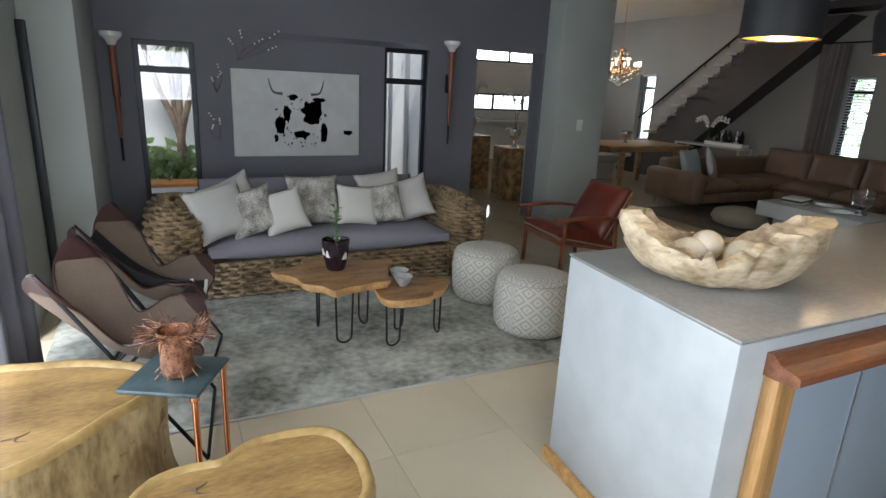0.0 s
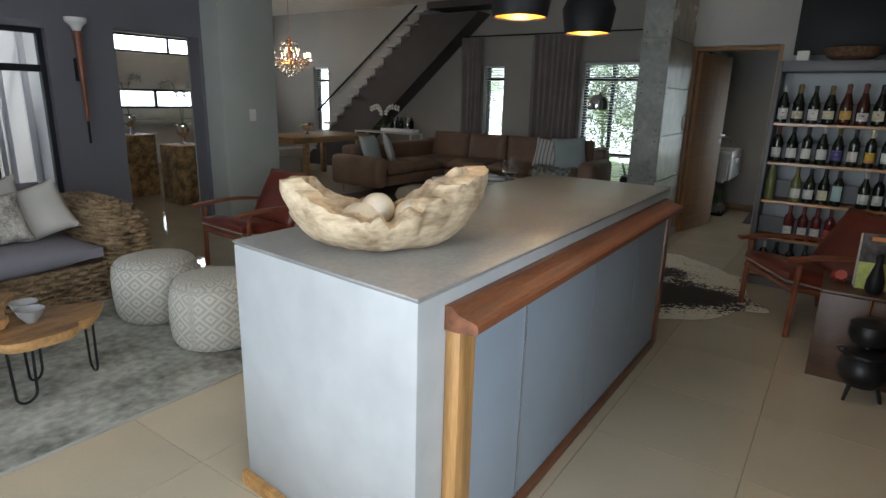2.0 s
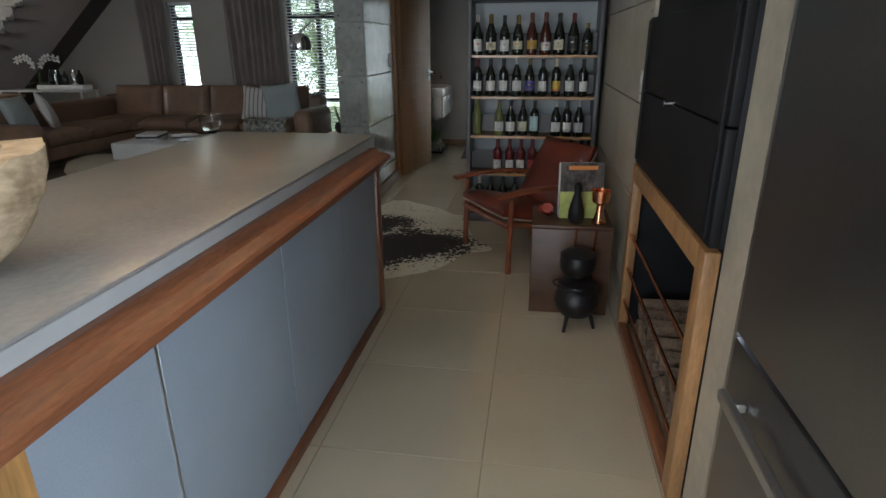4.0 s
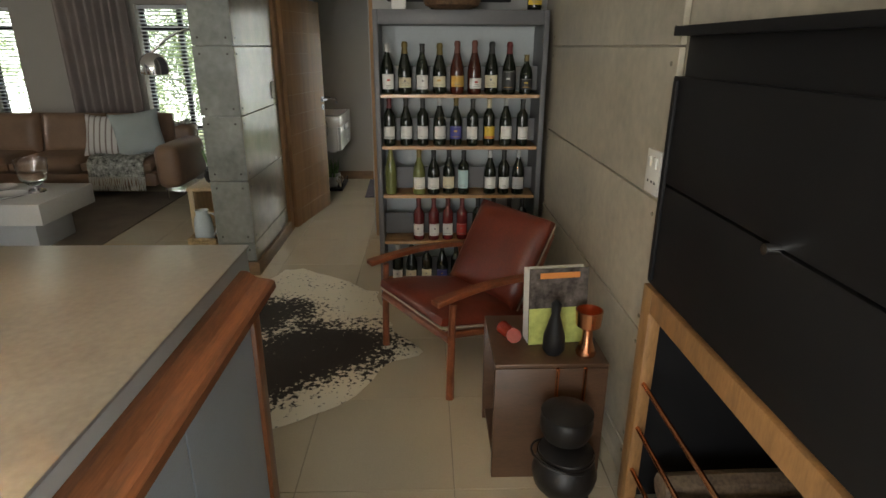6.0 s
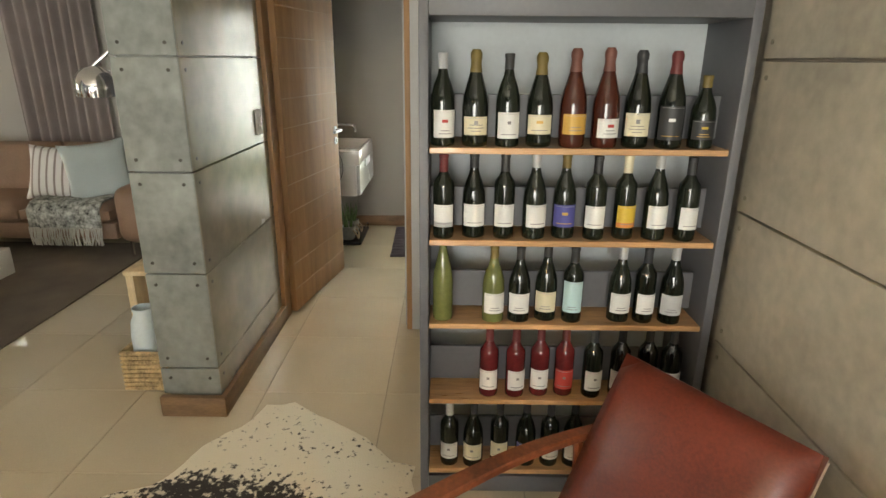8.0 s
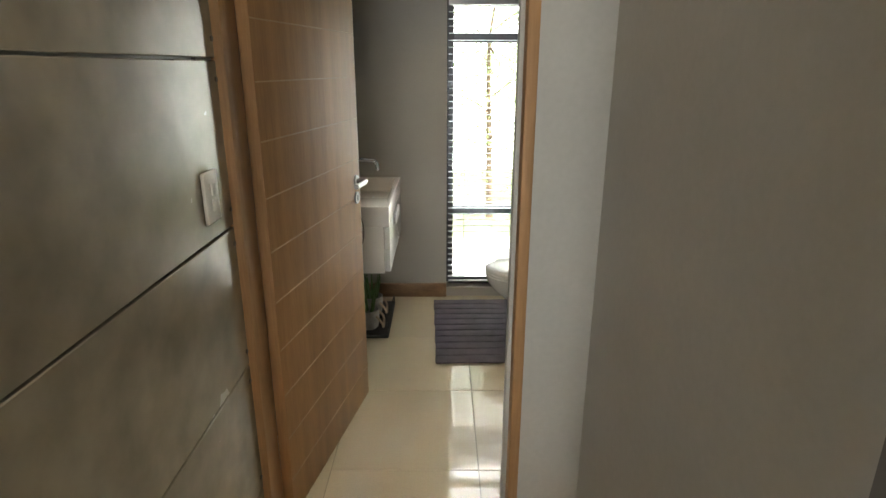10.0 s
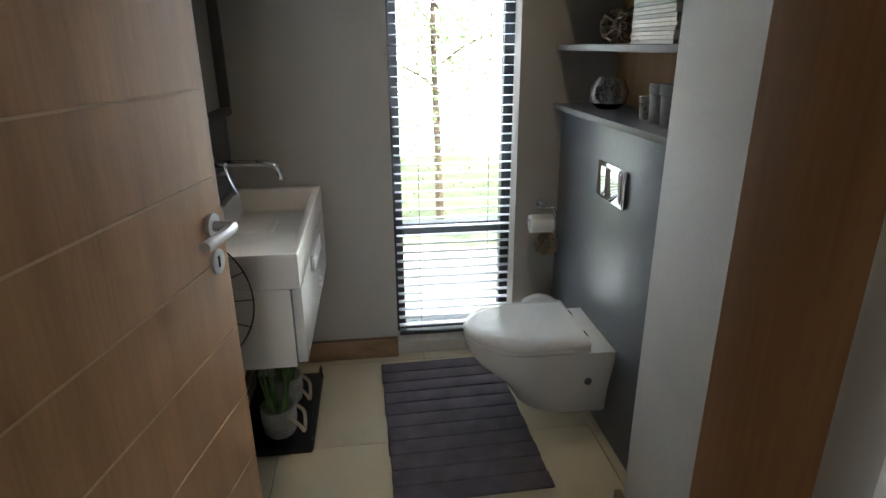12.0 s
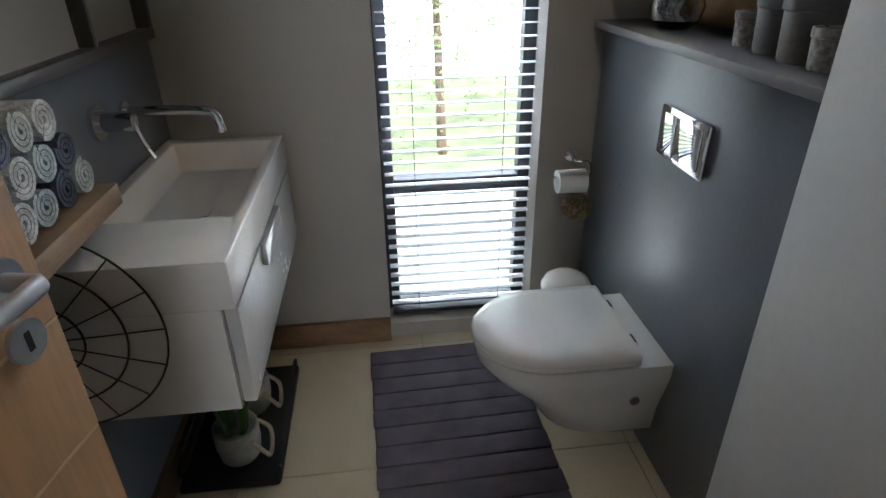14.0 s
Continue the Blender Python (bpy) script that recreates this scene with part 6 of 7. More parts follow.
def leather_sofa():
    t = thing("leather_sofa", "long tan leather corner sofa on chrome legs", "sofa")
    part("base", bbox(7.72, 8.62, 3.72, 6.95, 0.16, 0.30, 0.02), M_SOFA, t)
    part("return_base", bbox(6.25, 7.71, 6.0, 6.95, 0.16, 0.30, 0.02), M_SOFA, t)
    part("back", bbox(8.40, 8.66, 3.55, 6.95, 0.16, 0.72, 0.06, 3), M_SOFA, t)
    part("return_back", bbox(6.25, 8.39, 6.72, 6.95, 0.16, 0.70, 0.06, 3), M_SOFA, t)
    part("arm", bbox(7.66, 8.50, 3.44, 3.70, 0.14, 0.60, 0.09, 4), M_SOFA, t)
    part("return_arm", bbox(6.02, 6.24, 5.98, 6.95, 0.14, 0.58, 0.08, 4), M_SOFA, t)
    for i in range(4):
        y = 3.72 + i * 0.74
        part("seat_cushion", slab_cushion(0.72, 0.72, 0.15, 0.02), M_SOFA, t, "", 60, pose(8.03, y + 0.37, 0.375))
        part("back_cushion", slab_cushion(0.72, 0.46, 0.17, 0.03), M_SOFA, t, "", 60, pose(8.36, y + 0.37, 0.63, 78, 0, -90))
    for i in range(2):
        x = 6.25 + i * 0.70
        part("seat_cushion", slab_cushion(0.69, 0.70, 0.15, 0.02), M_SOFA, t, "", 60, pose(x + 0.36, 6.36, 0.375))
    for x, y in ((7.74, 3.62), (8.5, 3.62), (6.2, 6.08), (7.74, 6.05), (6.2, 6.85)):
        part("leg", rod((x, y, 0), (x, y, 0.16), 0.014, 10), M_CHROME, t, "slim chrome leg")
    MST = mat("striped_linen", (0.62, 0.60, 0.57), 0.9, var=0.05)
    n, l = MST.node_tree.nodes, MST.node_tree.links
    tc, wv, rp = n.new("ShaderNodeTexCoord"), n.new("ShaderNodeTexWave"), n.new("ShaderNodeValToRGB")
    wv.inputs["Scale"].default_value = 5.5
    l.new(tc.outputs["Object"], wv.inputs["Vector"])
    rp.color_ramp.elements[0].color, rp.color_ramp.elements[1].color = (0.27, 0.23, 0.21, 1), (0.66, 0.64, 0.61, 1)
    rp.color_ramp.elements[0].position, rp.color_ramp.elements[1].position = 0.14, 0.24
    l.new(wv.outputs["Fac"], rp.inputs["Fac"])
    l.new(rp.outputs["Color"], n["Principled BSDF"].inputs["Base Color"])
    MA = mat("aqua_linen", (0.40, 0.45, 0.44), 0.9, var=0.05, fine=260, bump=0.1)
    pillow(0.46, 0.46, 0.15, MST, pose(7.98, 4.28, 0.66, 70, 4, -78), "brown and white striped pillow on the leather sofa")
    pillow(0.50, 0.50, 0.15, MA, pose(7.99, 3.95, 0.68, 72, -6, -62), "pale aqua linen pillow on the leather sofa")
    pillow(0.46, 0.46, 0.15, MA, pose(6.50, 6.55, 0.64, 70, 0, 10), "pale aqua linen pillow on the sofa return")
    pillow(0.46, 0.46, 0.13, MST, pose(6.78, 6.42, 0.63, 70, 24, 30), "striped pillow on the sofa return")
    th = thing("fringed_throw", "sage and white knitted throw with a long fringe", "throw")
    MTH = mat("knit_sage", (0.16, 0.18, 0.13), 0.95, var=0.6, scale=22, fine=60, bump=0.5, tint=(0.62, 0.63, 0.57))
    bm = bmesh.new()

    def drape(u, v):
        s = v * 1.0
        if s < 0.55:
            p = (8.30 - s * 0.9 * 1.15, 3.80 + 0.58 * u, 0.475 + 0.008 * math.sin(u * 15))
        else:
            q = (s - 0.55) / 0.45
            p = (8.30 - 0.57 - 0.07 * min(1, q * 4) + 0.012 * math.sin(u * 22), 3.80 + 0.58 * u, 0.475 - 0.20 * q)
        return p
    sheet(bm, drape, 20, 16, 0.014)
    part("cloth", bm, MTH, th, smooth=80)
    random.seed(5)
    bm = bmesh.new()
    for i in range(48):
        y = 3.80 + 0.58 * i / 47
        tube(bm, [(7.655, y, 0.28), (7.65 + random.uniform(-0.01, 0.01), y + random.uniform(-0.012, 0.012), 0.21), (7.655 + random.uniform(-0.015, 0.015), y + random.uniform(-0.02, 0.02), 0.13)], 0.005, 4)
    part("fringe", bm, mat("cream_yarn", (0.55, 0.54, 0.48), 0.95), th)
    bm = bmesh.new()
    sheet(bm, lambda u, v: (8.42 + 0.16 * u, 3.60 + 0.28 * v, 0.735 + 0.02 * math.sin(v * 9)), 4, 10, 0.03)
    part("folded_end", bm, MTH, th, smooth=80)


def living_room():
    leather_sofa()
    bm = bmesh.new()
    box(bm, 5.55, 8.1, 3.55, 6.6, 0.001, 0.013)
    tagged(part("living_rug", bevel(bm, 0.003, 1), mat("taupe_rug", (0.145, 0.115, 0.085), 0.95, var=0.15, scale=3, fine=240, bump=0.3), None), "flat taupe woven rug under the sofa", "rug")
    ct = thing("block_coffee_table", "pale grey lacquered block coffee table", "coffee table")
    part("tabletop", bbox(5.95, 6.70, 3.80, 5.0, 0.26, 0.43, 0.006), M_LACQ, ct)
    part("plinth", bbox(6.08, 6.57, 3.95, 4.85, 0.013, 0.258, 0.004), M_ISLAND, ct)
    MGL = glass_mat("clear_glass")
    g = thing("glass_vase", "clear glass hurricane vase on a silver foot", "vase", pose(6.38, 4.08, 0.431))
    bm = bmesh.new()
    lathe(bm, [(0.075, 0), (0.07, 0.012), (0.03, 0.03), (0.03, 0.05), (0.05, 0.06)], 24)
    part("foot", bm, M_CHROME, g)
    bm = bmesh.new()
    lathe(bm, [(0.05, 0.062), (0.095, 0.10), (0.115, 0.2), (0.12, 0.27), (0.116, 0.27), (0.111, 0.2), (0.09, 0.103), (0.02, 0.07)], 28)
    part("bowl", bm, MGL, g)
    for i, (x, y) in enumerate(((6.2, 4.2), (6.45, 4.45))):
        bm = bmesh.new()
        lathe(bm, [(0.07, 0), (0.12, 0.008), (0.15, 0.022), (0.147, 0.024), (0.11, 0.011), (0.01, 0.008)], 28)
        tagged(part("plate", bm, M_CERAM, None, m=pose(x, y, 0.431)), "white ceramic plate on the block table", "plate", "plates")
    mg = thing("book_stack", "two art books lying on the coffee table", "books", pose(6.3, 4.75, 0.431, 0, 0, 12))
    for i in range(3):
        part("book", bbox(-0.15, 0.15, -0.11, 0.11, i * 0.022, i * 0.022 + 0.02, 0.002), [LABELS["grey"], LABELS["black"], LABELS["white"]][i], mg)
    bm = bmesh.new()
    lathe(bm, [(0.18, 0), (0.30, 0.04), (0.34, 0.11), (0.30, 0.19), (0.16, 0.235), (0.02, 0.24)], 28)
    tagged(part("pebble_pouf", bm, mat("pale_felt", (0.42, 0.37, 0.28), 0.95, var=0.08, fine=200, bump=0.2), None, smooth=80, m=pose(6.15, 5.35, 0.013)), "pale felt pebble-shaped floor pouf", "pouf")
    al = thing("arc_floor_lamp", "chrome arc floor lamp with a dome shade", "floor lamp")
    bm = bmesh.new()
    N = [(0.115, -0.07), (0.120, -0.03), (0.115, 0.02), (0.095, 0.065), (0.06, 0.095), (0.01, 0.108)]
    lathe(bm, N + [(r * 0.97, z - 0.004) for r, z in N[::-1][1:]] + [(0.112, -0.07)], 32, at=(6.9, 3.19, 1.42), caps=False)
    part("shade", bm, M_CHROME, al, "polished chrome dome shade", 60)
    bm = bmesh.new()
    tube(bm, smooth_path([(6.9, 3.19, 1.525), (6.98, 2.98, 1.69), (7.1, 2.72, 1.72), (7.25, 2.56, 1.5), (7.35, 2.50, 0.9), (7.38, 2.50, 0.04)], 8), 0.011, 10)
    part("arc", bm, M_CHROME, al)
    part("foot", rod((7.38, 2.50, 0.0), (7.38, 2.50, 0.045), 0.15, 28), M_WHITE, al)
    for y0, y1 in ((5.96, 6.36), (4.18, 5.02)):
        c = thing("curtain", "mauve-brown floor-length curtain gathered beside the window", "curtain", group="living room curtains")
        bm = bmesh.new()
        k = (y1 - y0) * 62
        sheet(bm, lambda u, v: (8.70 + 0.040 * math.sin(u * k + 0.4 * math.sin(v * 3)) + 0.012 * math.sin(u * k * 0.43 + 1), y0 + (y1 - y0) * u + 0.02 * math.sin(v * 2 + u * 5), 0.012 + 2.43 * v), 90, 8, 0.004)
        part("cloth", bm, M_CURT, c, smooth=80)
    pole = thing("curtain_pole", "dark steel curtain pole along the window wall", "curtain pole")
    part("pole", rod((8.70, 2.6, 2.46), (8.70, 6.6, 2.46), 0.012, 10), M_BLACK, pole)
    for y in (2.9, 5.2, 6.5):
        part("bracket", rod((8.70, y, 2.46), (8.82, y, 2.46), 0.008, 8), M_BLACK, pole)
    # small oak unit, woven basket with a pale jug
    u = thing("oak_side_unit", "small light oak side unit behind the clad wall", "side unit")
    for a in ((6.0, 6.45, 2.36, 2.40), (6.0, 6.45, 2.64, 2.68)):
        part("side", bbox(*a, 0.0, 0.52, 0.003), M_OAKP, u)
    part("top", bbox(5.99, 6.46, 2.355, 2.685, 0.521, 0.545, 0.003), M_OAKP, u)
    part("back", bbox(6.42, 6.45, 2.40, 2.64, 0.05, 0.52), M_OAKP, u)
    part("shelf", bbox(6.0, 6.42, 2.40, 2.64, 0.24, 0.26), M_OAKP, u)
    sp = thing("spiky_plant", "spiky dark plant in a round black pot on the oak unit", "plant", pose(6.15, 2.50, 0.546))
    bm = bmesh.new()
    lathe(bm, [(0.045, 0), (0.08, 0.03), (0.09, 0.07), (0.075, 0.115), (0.068, 0.115), (0.02, 0.10)], 20)
    part("pot", bm, M_BLACK, sp)
    random.seed(15)
    for i in range(16):
        a, q = random.uniform(0, 6.28), random.uniform(0.12, 0.30)
        part("spike", rod((0.03 * math.cos(a), 0.03 * math.sin(a), 0.10), (0.09 * math.cos(a), 0.09 * math.sin(a), 0.10 + q), 0.012, 6, 0.001), M_PLANT, sp)
    b = thing("woven_basket", "square seagrass basket on the tiles", "basket")
    MB = mat("seagrass", (0.42, 0.30, 0.15), 0.8, var=0.3, scale=20, fine=90, bump=0.5)
    for k in range(9):
        bm = bmesh.new()
        z = 0.014 + k * 0.024
        tube(bm, [(5.76, 2.42, z), (5.94, 2.42, z), (5.94, 2.62, z), (5.76, 2.62, z)], 0.0125, 6, True)
        part("coil", bm, MB, b)
    part("bottom", bbox(5.76, 5.94, 2.42, 2.62, 0.002, 0.012), MB, b)
    j = thing("jug", "pale blue ceramic jug standing in the basket", "jug", pose(5.85, 2.53, 0.013))
    bm = bmesh.new()
    lathe(bm, [(0.06, 0), (0.068, 0.02), (0.07, 0.25), (0.062, 0.33), (0.045, 0.37), (0.05, 0.40), (0.046, 0.40), (0.04, 0.36)], 24)
    part("body", bm, mat("pale_blue_glaze", (0.52, 0.60, 0.63), 0.3, var=0.04), j)
    bm = bmesh.new()
    tube(bm, smooth_path([(0, -0.045, 0.38), (0, -0.10, 0.35), (0, -0.095, 0.24), (0, -0.065, 0.2)], 4), 0.009, 8)
    part("handle", bm, LABELS["white"], j)


def stairs():
    t = thing("staircase", "dark staircase with pale treads along the wall", "", kind="structure")
    MTR = mat("pale_tread", (0.42, 0.40, 0.36), 0.5, var=0.06)
    MSD = mat("dark_stringer", (0.055, 0.045, 0.042), 0.55, var=0.08)
    for k in range(1, 17):
        z = 0.18 * k
        y = 9.60 - (z - 0.732) / 0.874
        part("tread", bbox(8.28, 8.81, y - 0.235, y, z - 0.045, z, 0.004, 1), MTR, t)
        part("riser", bbox(8.42, 8.81, y - 0.235, y - 0.215, z + 0.001, z + 0.134), MTR, t)
    bm = bmesh.new()
    o = [(10.2, 0.0), (10.2, 0.1), (7.05, 2.88), (5.9, 2.88), (9.25, 0.0)]
    lo = [bm.verts.new((8.40, y, z)) for y, z in o]
    hi = [bm.verts.new((8.80, y, z)) for y, z in o]
    for i in range(5):
        bm.faces.new((lo[i], lo[(i + 1) % 5], hi[(i + 1) % 5], hi[i]))
    bm.faces.new(lo[::-1]), bm.faces.new(hi)
    part("stringer", bm, MSD, t, "dark thick stringer", m=pose(0.02, 0, -0.06))
    part("landing", bbox(8.28, 8.81, 5.4, 6.85, 2.89, 3.0), MSD, t)
    part("handrail", rod((8.78, 10.1, 1.10), (8.78, 7.45, 3.04), 0.02, 10), M_BLACK, t)
    for k in range(6):
        y = 9.95 - k * 0.45
        z = 1.10 + (10.1 - y) / 2.65 * 1.94
        part("rail_bracket", rod((8.78, y, z), (8.815, y, z - 0.06), 0.008, 8), M_BLACK, t)


def hall():
    c = thing("console_table", "white framed console table under the stairs", "console table")
    part("top", bbox(8.0, 8.36, 6.95, 8.30, 0.775, 0.80, 0.003), M_LACQ, c)
    for y in (6.96, 8.27):
        for x in (8.01, 8.33):
            part("leg", bbox(x, x + 0.025, y, y + 0.025, 0, 0.774), M_LACQ, c)
    tr = thing("serving_tray", "white oval tray on the console", "tray", pose(8.18, 7.35, 0.801))
    part("dish", bbox(-0.1, 0.1, -0.38, 0.38, 0.0, 0.07, 0.02), M_CERAM, tr)
    random.seed(2)
    for i in range(6):
        bm = bmesh.new()
        lathe(bm, [(0.035, 0), (0.04, 0.01), (0.04, 0.12), (0.015, 0.16), (0.015, 0.2)], 14)
        tagged(part("decanter", bm, [M_BLACK, M_CHROME, M_GDARK][i % 3], None, m=pose(8.18 + random.uniform(-0.04, 0.04), 7.1 + 0.09 * i, 0.872)), "small dark decanter on the tray", "bottle", "decanters")
    orchid((8.2, 7.75, 0.801), 0.45, 3)
    t = thing("dining_table", "light oak dining table with square legs", "dining table")
    part("tabletop", bbox(6.05, 7.95, 7.80, 8.85, 0.715, 0.755, 0.004), M_TABLEW, t)
    part("apron", bbox(6.15, 7.85, 7.88, 8.77, 0.65, 0.714), M_TABLEW, t)
    for x in (6.35, 7.6):
        for y in (7.83, 8.74):
            part("leg", bbox(x, x + 0.08, y, y + 0.08, 0, 0.65, 0.004), M_TABLEW, t)
    b = thing("bench", "white upholstered bench beside the dining table", "bench")
    part("seat", bbox(5.7, 7.4, 9.05, 9.45, 0.30, 0.46, 0.03), M_LACQ, b)
    part("plinth", bbox(5.75, 7.35, 9.1, 9.4, 0, 0.298), M_LACQ, b)
    bm = bmesh.new()
    lathe(bm, [(0.06, 0), (0.03, 0.02), (0.025, 0.06), (0.09, 0.10), (0.11, 0.16), (0.1, 0.2), (0.09, 0.2), (0.02, 0.12)], 24)
    tagged(part("silver_bowl", bm, M_CHROME, None, m=pose(6.9, 8.4, 0.756)), "silver footed bowl on the dining table", "bowl")
    orchid((6.9, 8.4, 0.86), 0.25, 7, white=False)
    MB = mat("burl_wood", (0.38, 0.19, 0.06), 0.3, var=0.5, scale=9, fine=30, bump=0.08, tint=(0.55, 0.33, 0.14), coat=0.3)
    for x, y, h in ((4.17, 7.72, 0.76), (4.02, 8.75, 0.84)):
        p = thing("burl_plinth", "tall burled wood display plinth in the hall", "plinth", pose(x, y, 0), "burl plinths")
        part("block", bbox(-0.22, 0.22, -0.22, 0.22, 0.0, h - 0.004, 0.008), MB, p)
        part("cap", bbox(-0.222, 0.222, -0.222, 0.222, h - 0.0035, h, 0.001), M_SLABE, p)
        v = thing("silver_urn", "silver footed urn on a burl plinth", "urn", pose(x, y, h + 0.001), "silver urns")
        bm = bmesh.new()
        lathe(bm, [(0.06, 0), (0.05, 0.012), (0.02, 0.04), (0.02, 0.09), (0.07, 0.13), (0.085, 0.20), (0.08, 0.25), (0.074, 0.25), (0.02, 0.15)], 22)
        part("body", bm, M_CHROME, v)
        orchid((x, y, h + 0.17), 0.62, int(x * 10))
    # chandelier
    ch = thing("chandelier", "lit crystal chandelier on a chain", "chandelier", pose(6.89, 8.75, 2.05))
    MCR = glass_mat("crystal", (1, 0.97, 0.92))
    bulb = glow_mat("candle_bulb", (1.0, 0.70, 0.34), 14)
    part("chain", rod((0, 0, 0.30), (0, 0, CEIL - 2.06), 0.006, 6), M_COPPER, ch)
    bm = bmesh.new()
    lathe(bm, [(0.02, -0.2), (0.03, -0.1), (0.018, 0.0), (0.04, 0.1), (0.02, 0.2), (0.05, 0.28), (0.01, 0.31)], 16)
    part("stem", bm, M_COPPER, ch)
    drop = None
    for i in range(10):
        a = 2 * math.pi * i / 10
        bm = bmesh.new()
        tube(bm, smooth_path([(0.02 * math.cos(a), 0.02 * math.sin(a), -0.05), (0.16 * math.cos(a), 0.16 * math.sin(a), -0.12), (0.34 * math.cos(a), 0.34 * math.sin(a), 0.0)], 5), 0.006, 6)
        part("arm", bm, M_COPPER, ch)
        bm = bmesh.new()
        lathe(bm, [(0.006, 0.0), (0.008, 0.03), (0.012, 0.045), (0.010, 0.062), (0.002, 0.08)], 10, at=(0.34 * math.cos(a), 0.34 * math.sin(a), 0.0))
        part("bulb", bm, bulb, ch, "glowing candle bulb")
    for r, n, z in ((0.36, 28, -0.05), (0.32, 26, -0.10), (0.27, 22, -0.15), (0.21, 18, -0.19), (0.15, 14, -0.23), (0.09, 10, -0.27), (0.04, 6, -0.31), (0.13, 12, 0.22), (0.16, 12, 0.12)):
        for i in range(n):
            a = 2 * math.pi * (i + 0.5 * (n % 4)) / n
            if drop is None:
                bm = bmesh.new()
                bmesh.ops.create_icosphere(bm, subdivisions=1, radius=0.025, matrix=Matrix.Diagonal((0.8, 0.8, 1.5, 1)))
                drop = mesh_of("crystal_drop", bm, MCR)
            o = new("crystal_drop", drop)
            o.parent, o.location = ch, (r * math.cos(a), r * math.sin(a), z)
    lamp("chandelier_light", (6.89, 8.75, 2.14), 12, (1.0, 0.66, 0.34), 0.1)
    # long white shelf and pictures on the hall wall
    sh = thing("hall_shelf", "long white wall shelf below the hall windows", "shelf")
    part("board", bbox(3.0, 7.9, 11.7, 11.98, 0.80, 0.88, 0.004), M_LACQ, sh)
    for x in (3.1, 5.4, 7.8):
        part("bracket", bbox(x, x + 0.05, 11.75, 11.98, 0.02, 0.80), M_LACQ, sh)


def orchid(at, h, seed, white=True):
    t = thing("orchid", "white orchid with arching stems and dark leaves" if white else "dark green leafy plant in a silver bowl", "plant", pose(*at))
    random.seed(seed)
    MF = LABELS["white"]
    for i in range(5):
        a = i * 1.3 + seed
        bm = bmesh.new()
        sheet(bm, lambda u, w: (0.20 * u * math.cos(a) - (w - 0.5) * 0.06 * math.sin(math.pi * min(u + 0.1, 1)) * math.sin(a), 0.20 * u * math.sin(a) + (w - 0.5) * 0.06 * math.sin(math.pi * min(u + 0.1, 1)) * math.cos(a), 0.06 + 0.16 * u - 0.16 * u * u), 6, 2, 0.002)
        part("leaf", bm, M_PLANT, t, smooth=80)
    if not white:
        return
    for k in range(2):
        a = seed + k * 2.6
        pts = smooth_path([(0, 0, 0.05), (0.04 * math.cos(a), 0.04 * math.sin(a), h * 0.7), (0.14 * math.cos(a), 0.14 * math.sin(a), h), (0.30 * math.cos(a), 0.30 * math.sin(a), h * 0.92)], 6)
        bm = bmesh.new()
        tube(bm, pts, 0.004, 5)
        part("stem", bm, M_PLANT, t)
        for q in range(7, len(pts), 2):
            bm = bmesh.new()
            for e in range(5):
                b = e * 1.2566
                sheet(bm, lambda u, w: (pts[q].x + 0.062 * u * math.cos(b) * 0.9, pts[q].y + (w - 0.5) * 0.055 * math.sin(math.pi * min(1, u + 0.05)) + 0.01 * u, pts[q].z - 0.01 + 0.062 * u * math.sin(b)), 3, 2, 0.001)
            part("blossom", bm, MF, t, "white blossom", 80)


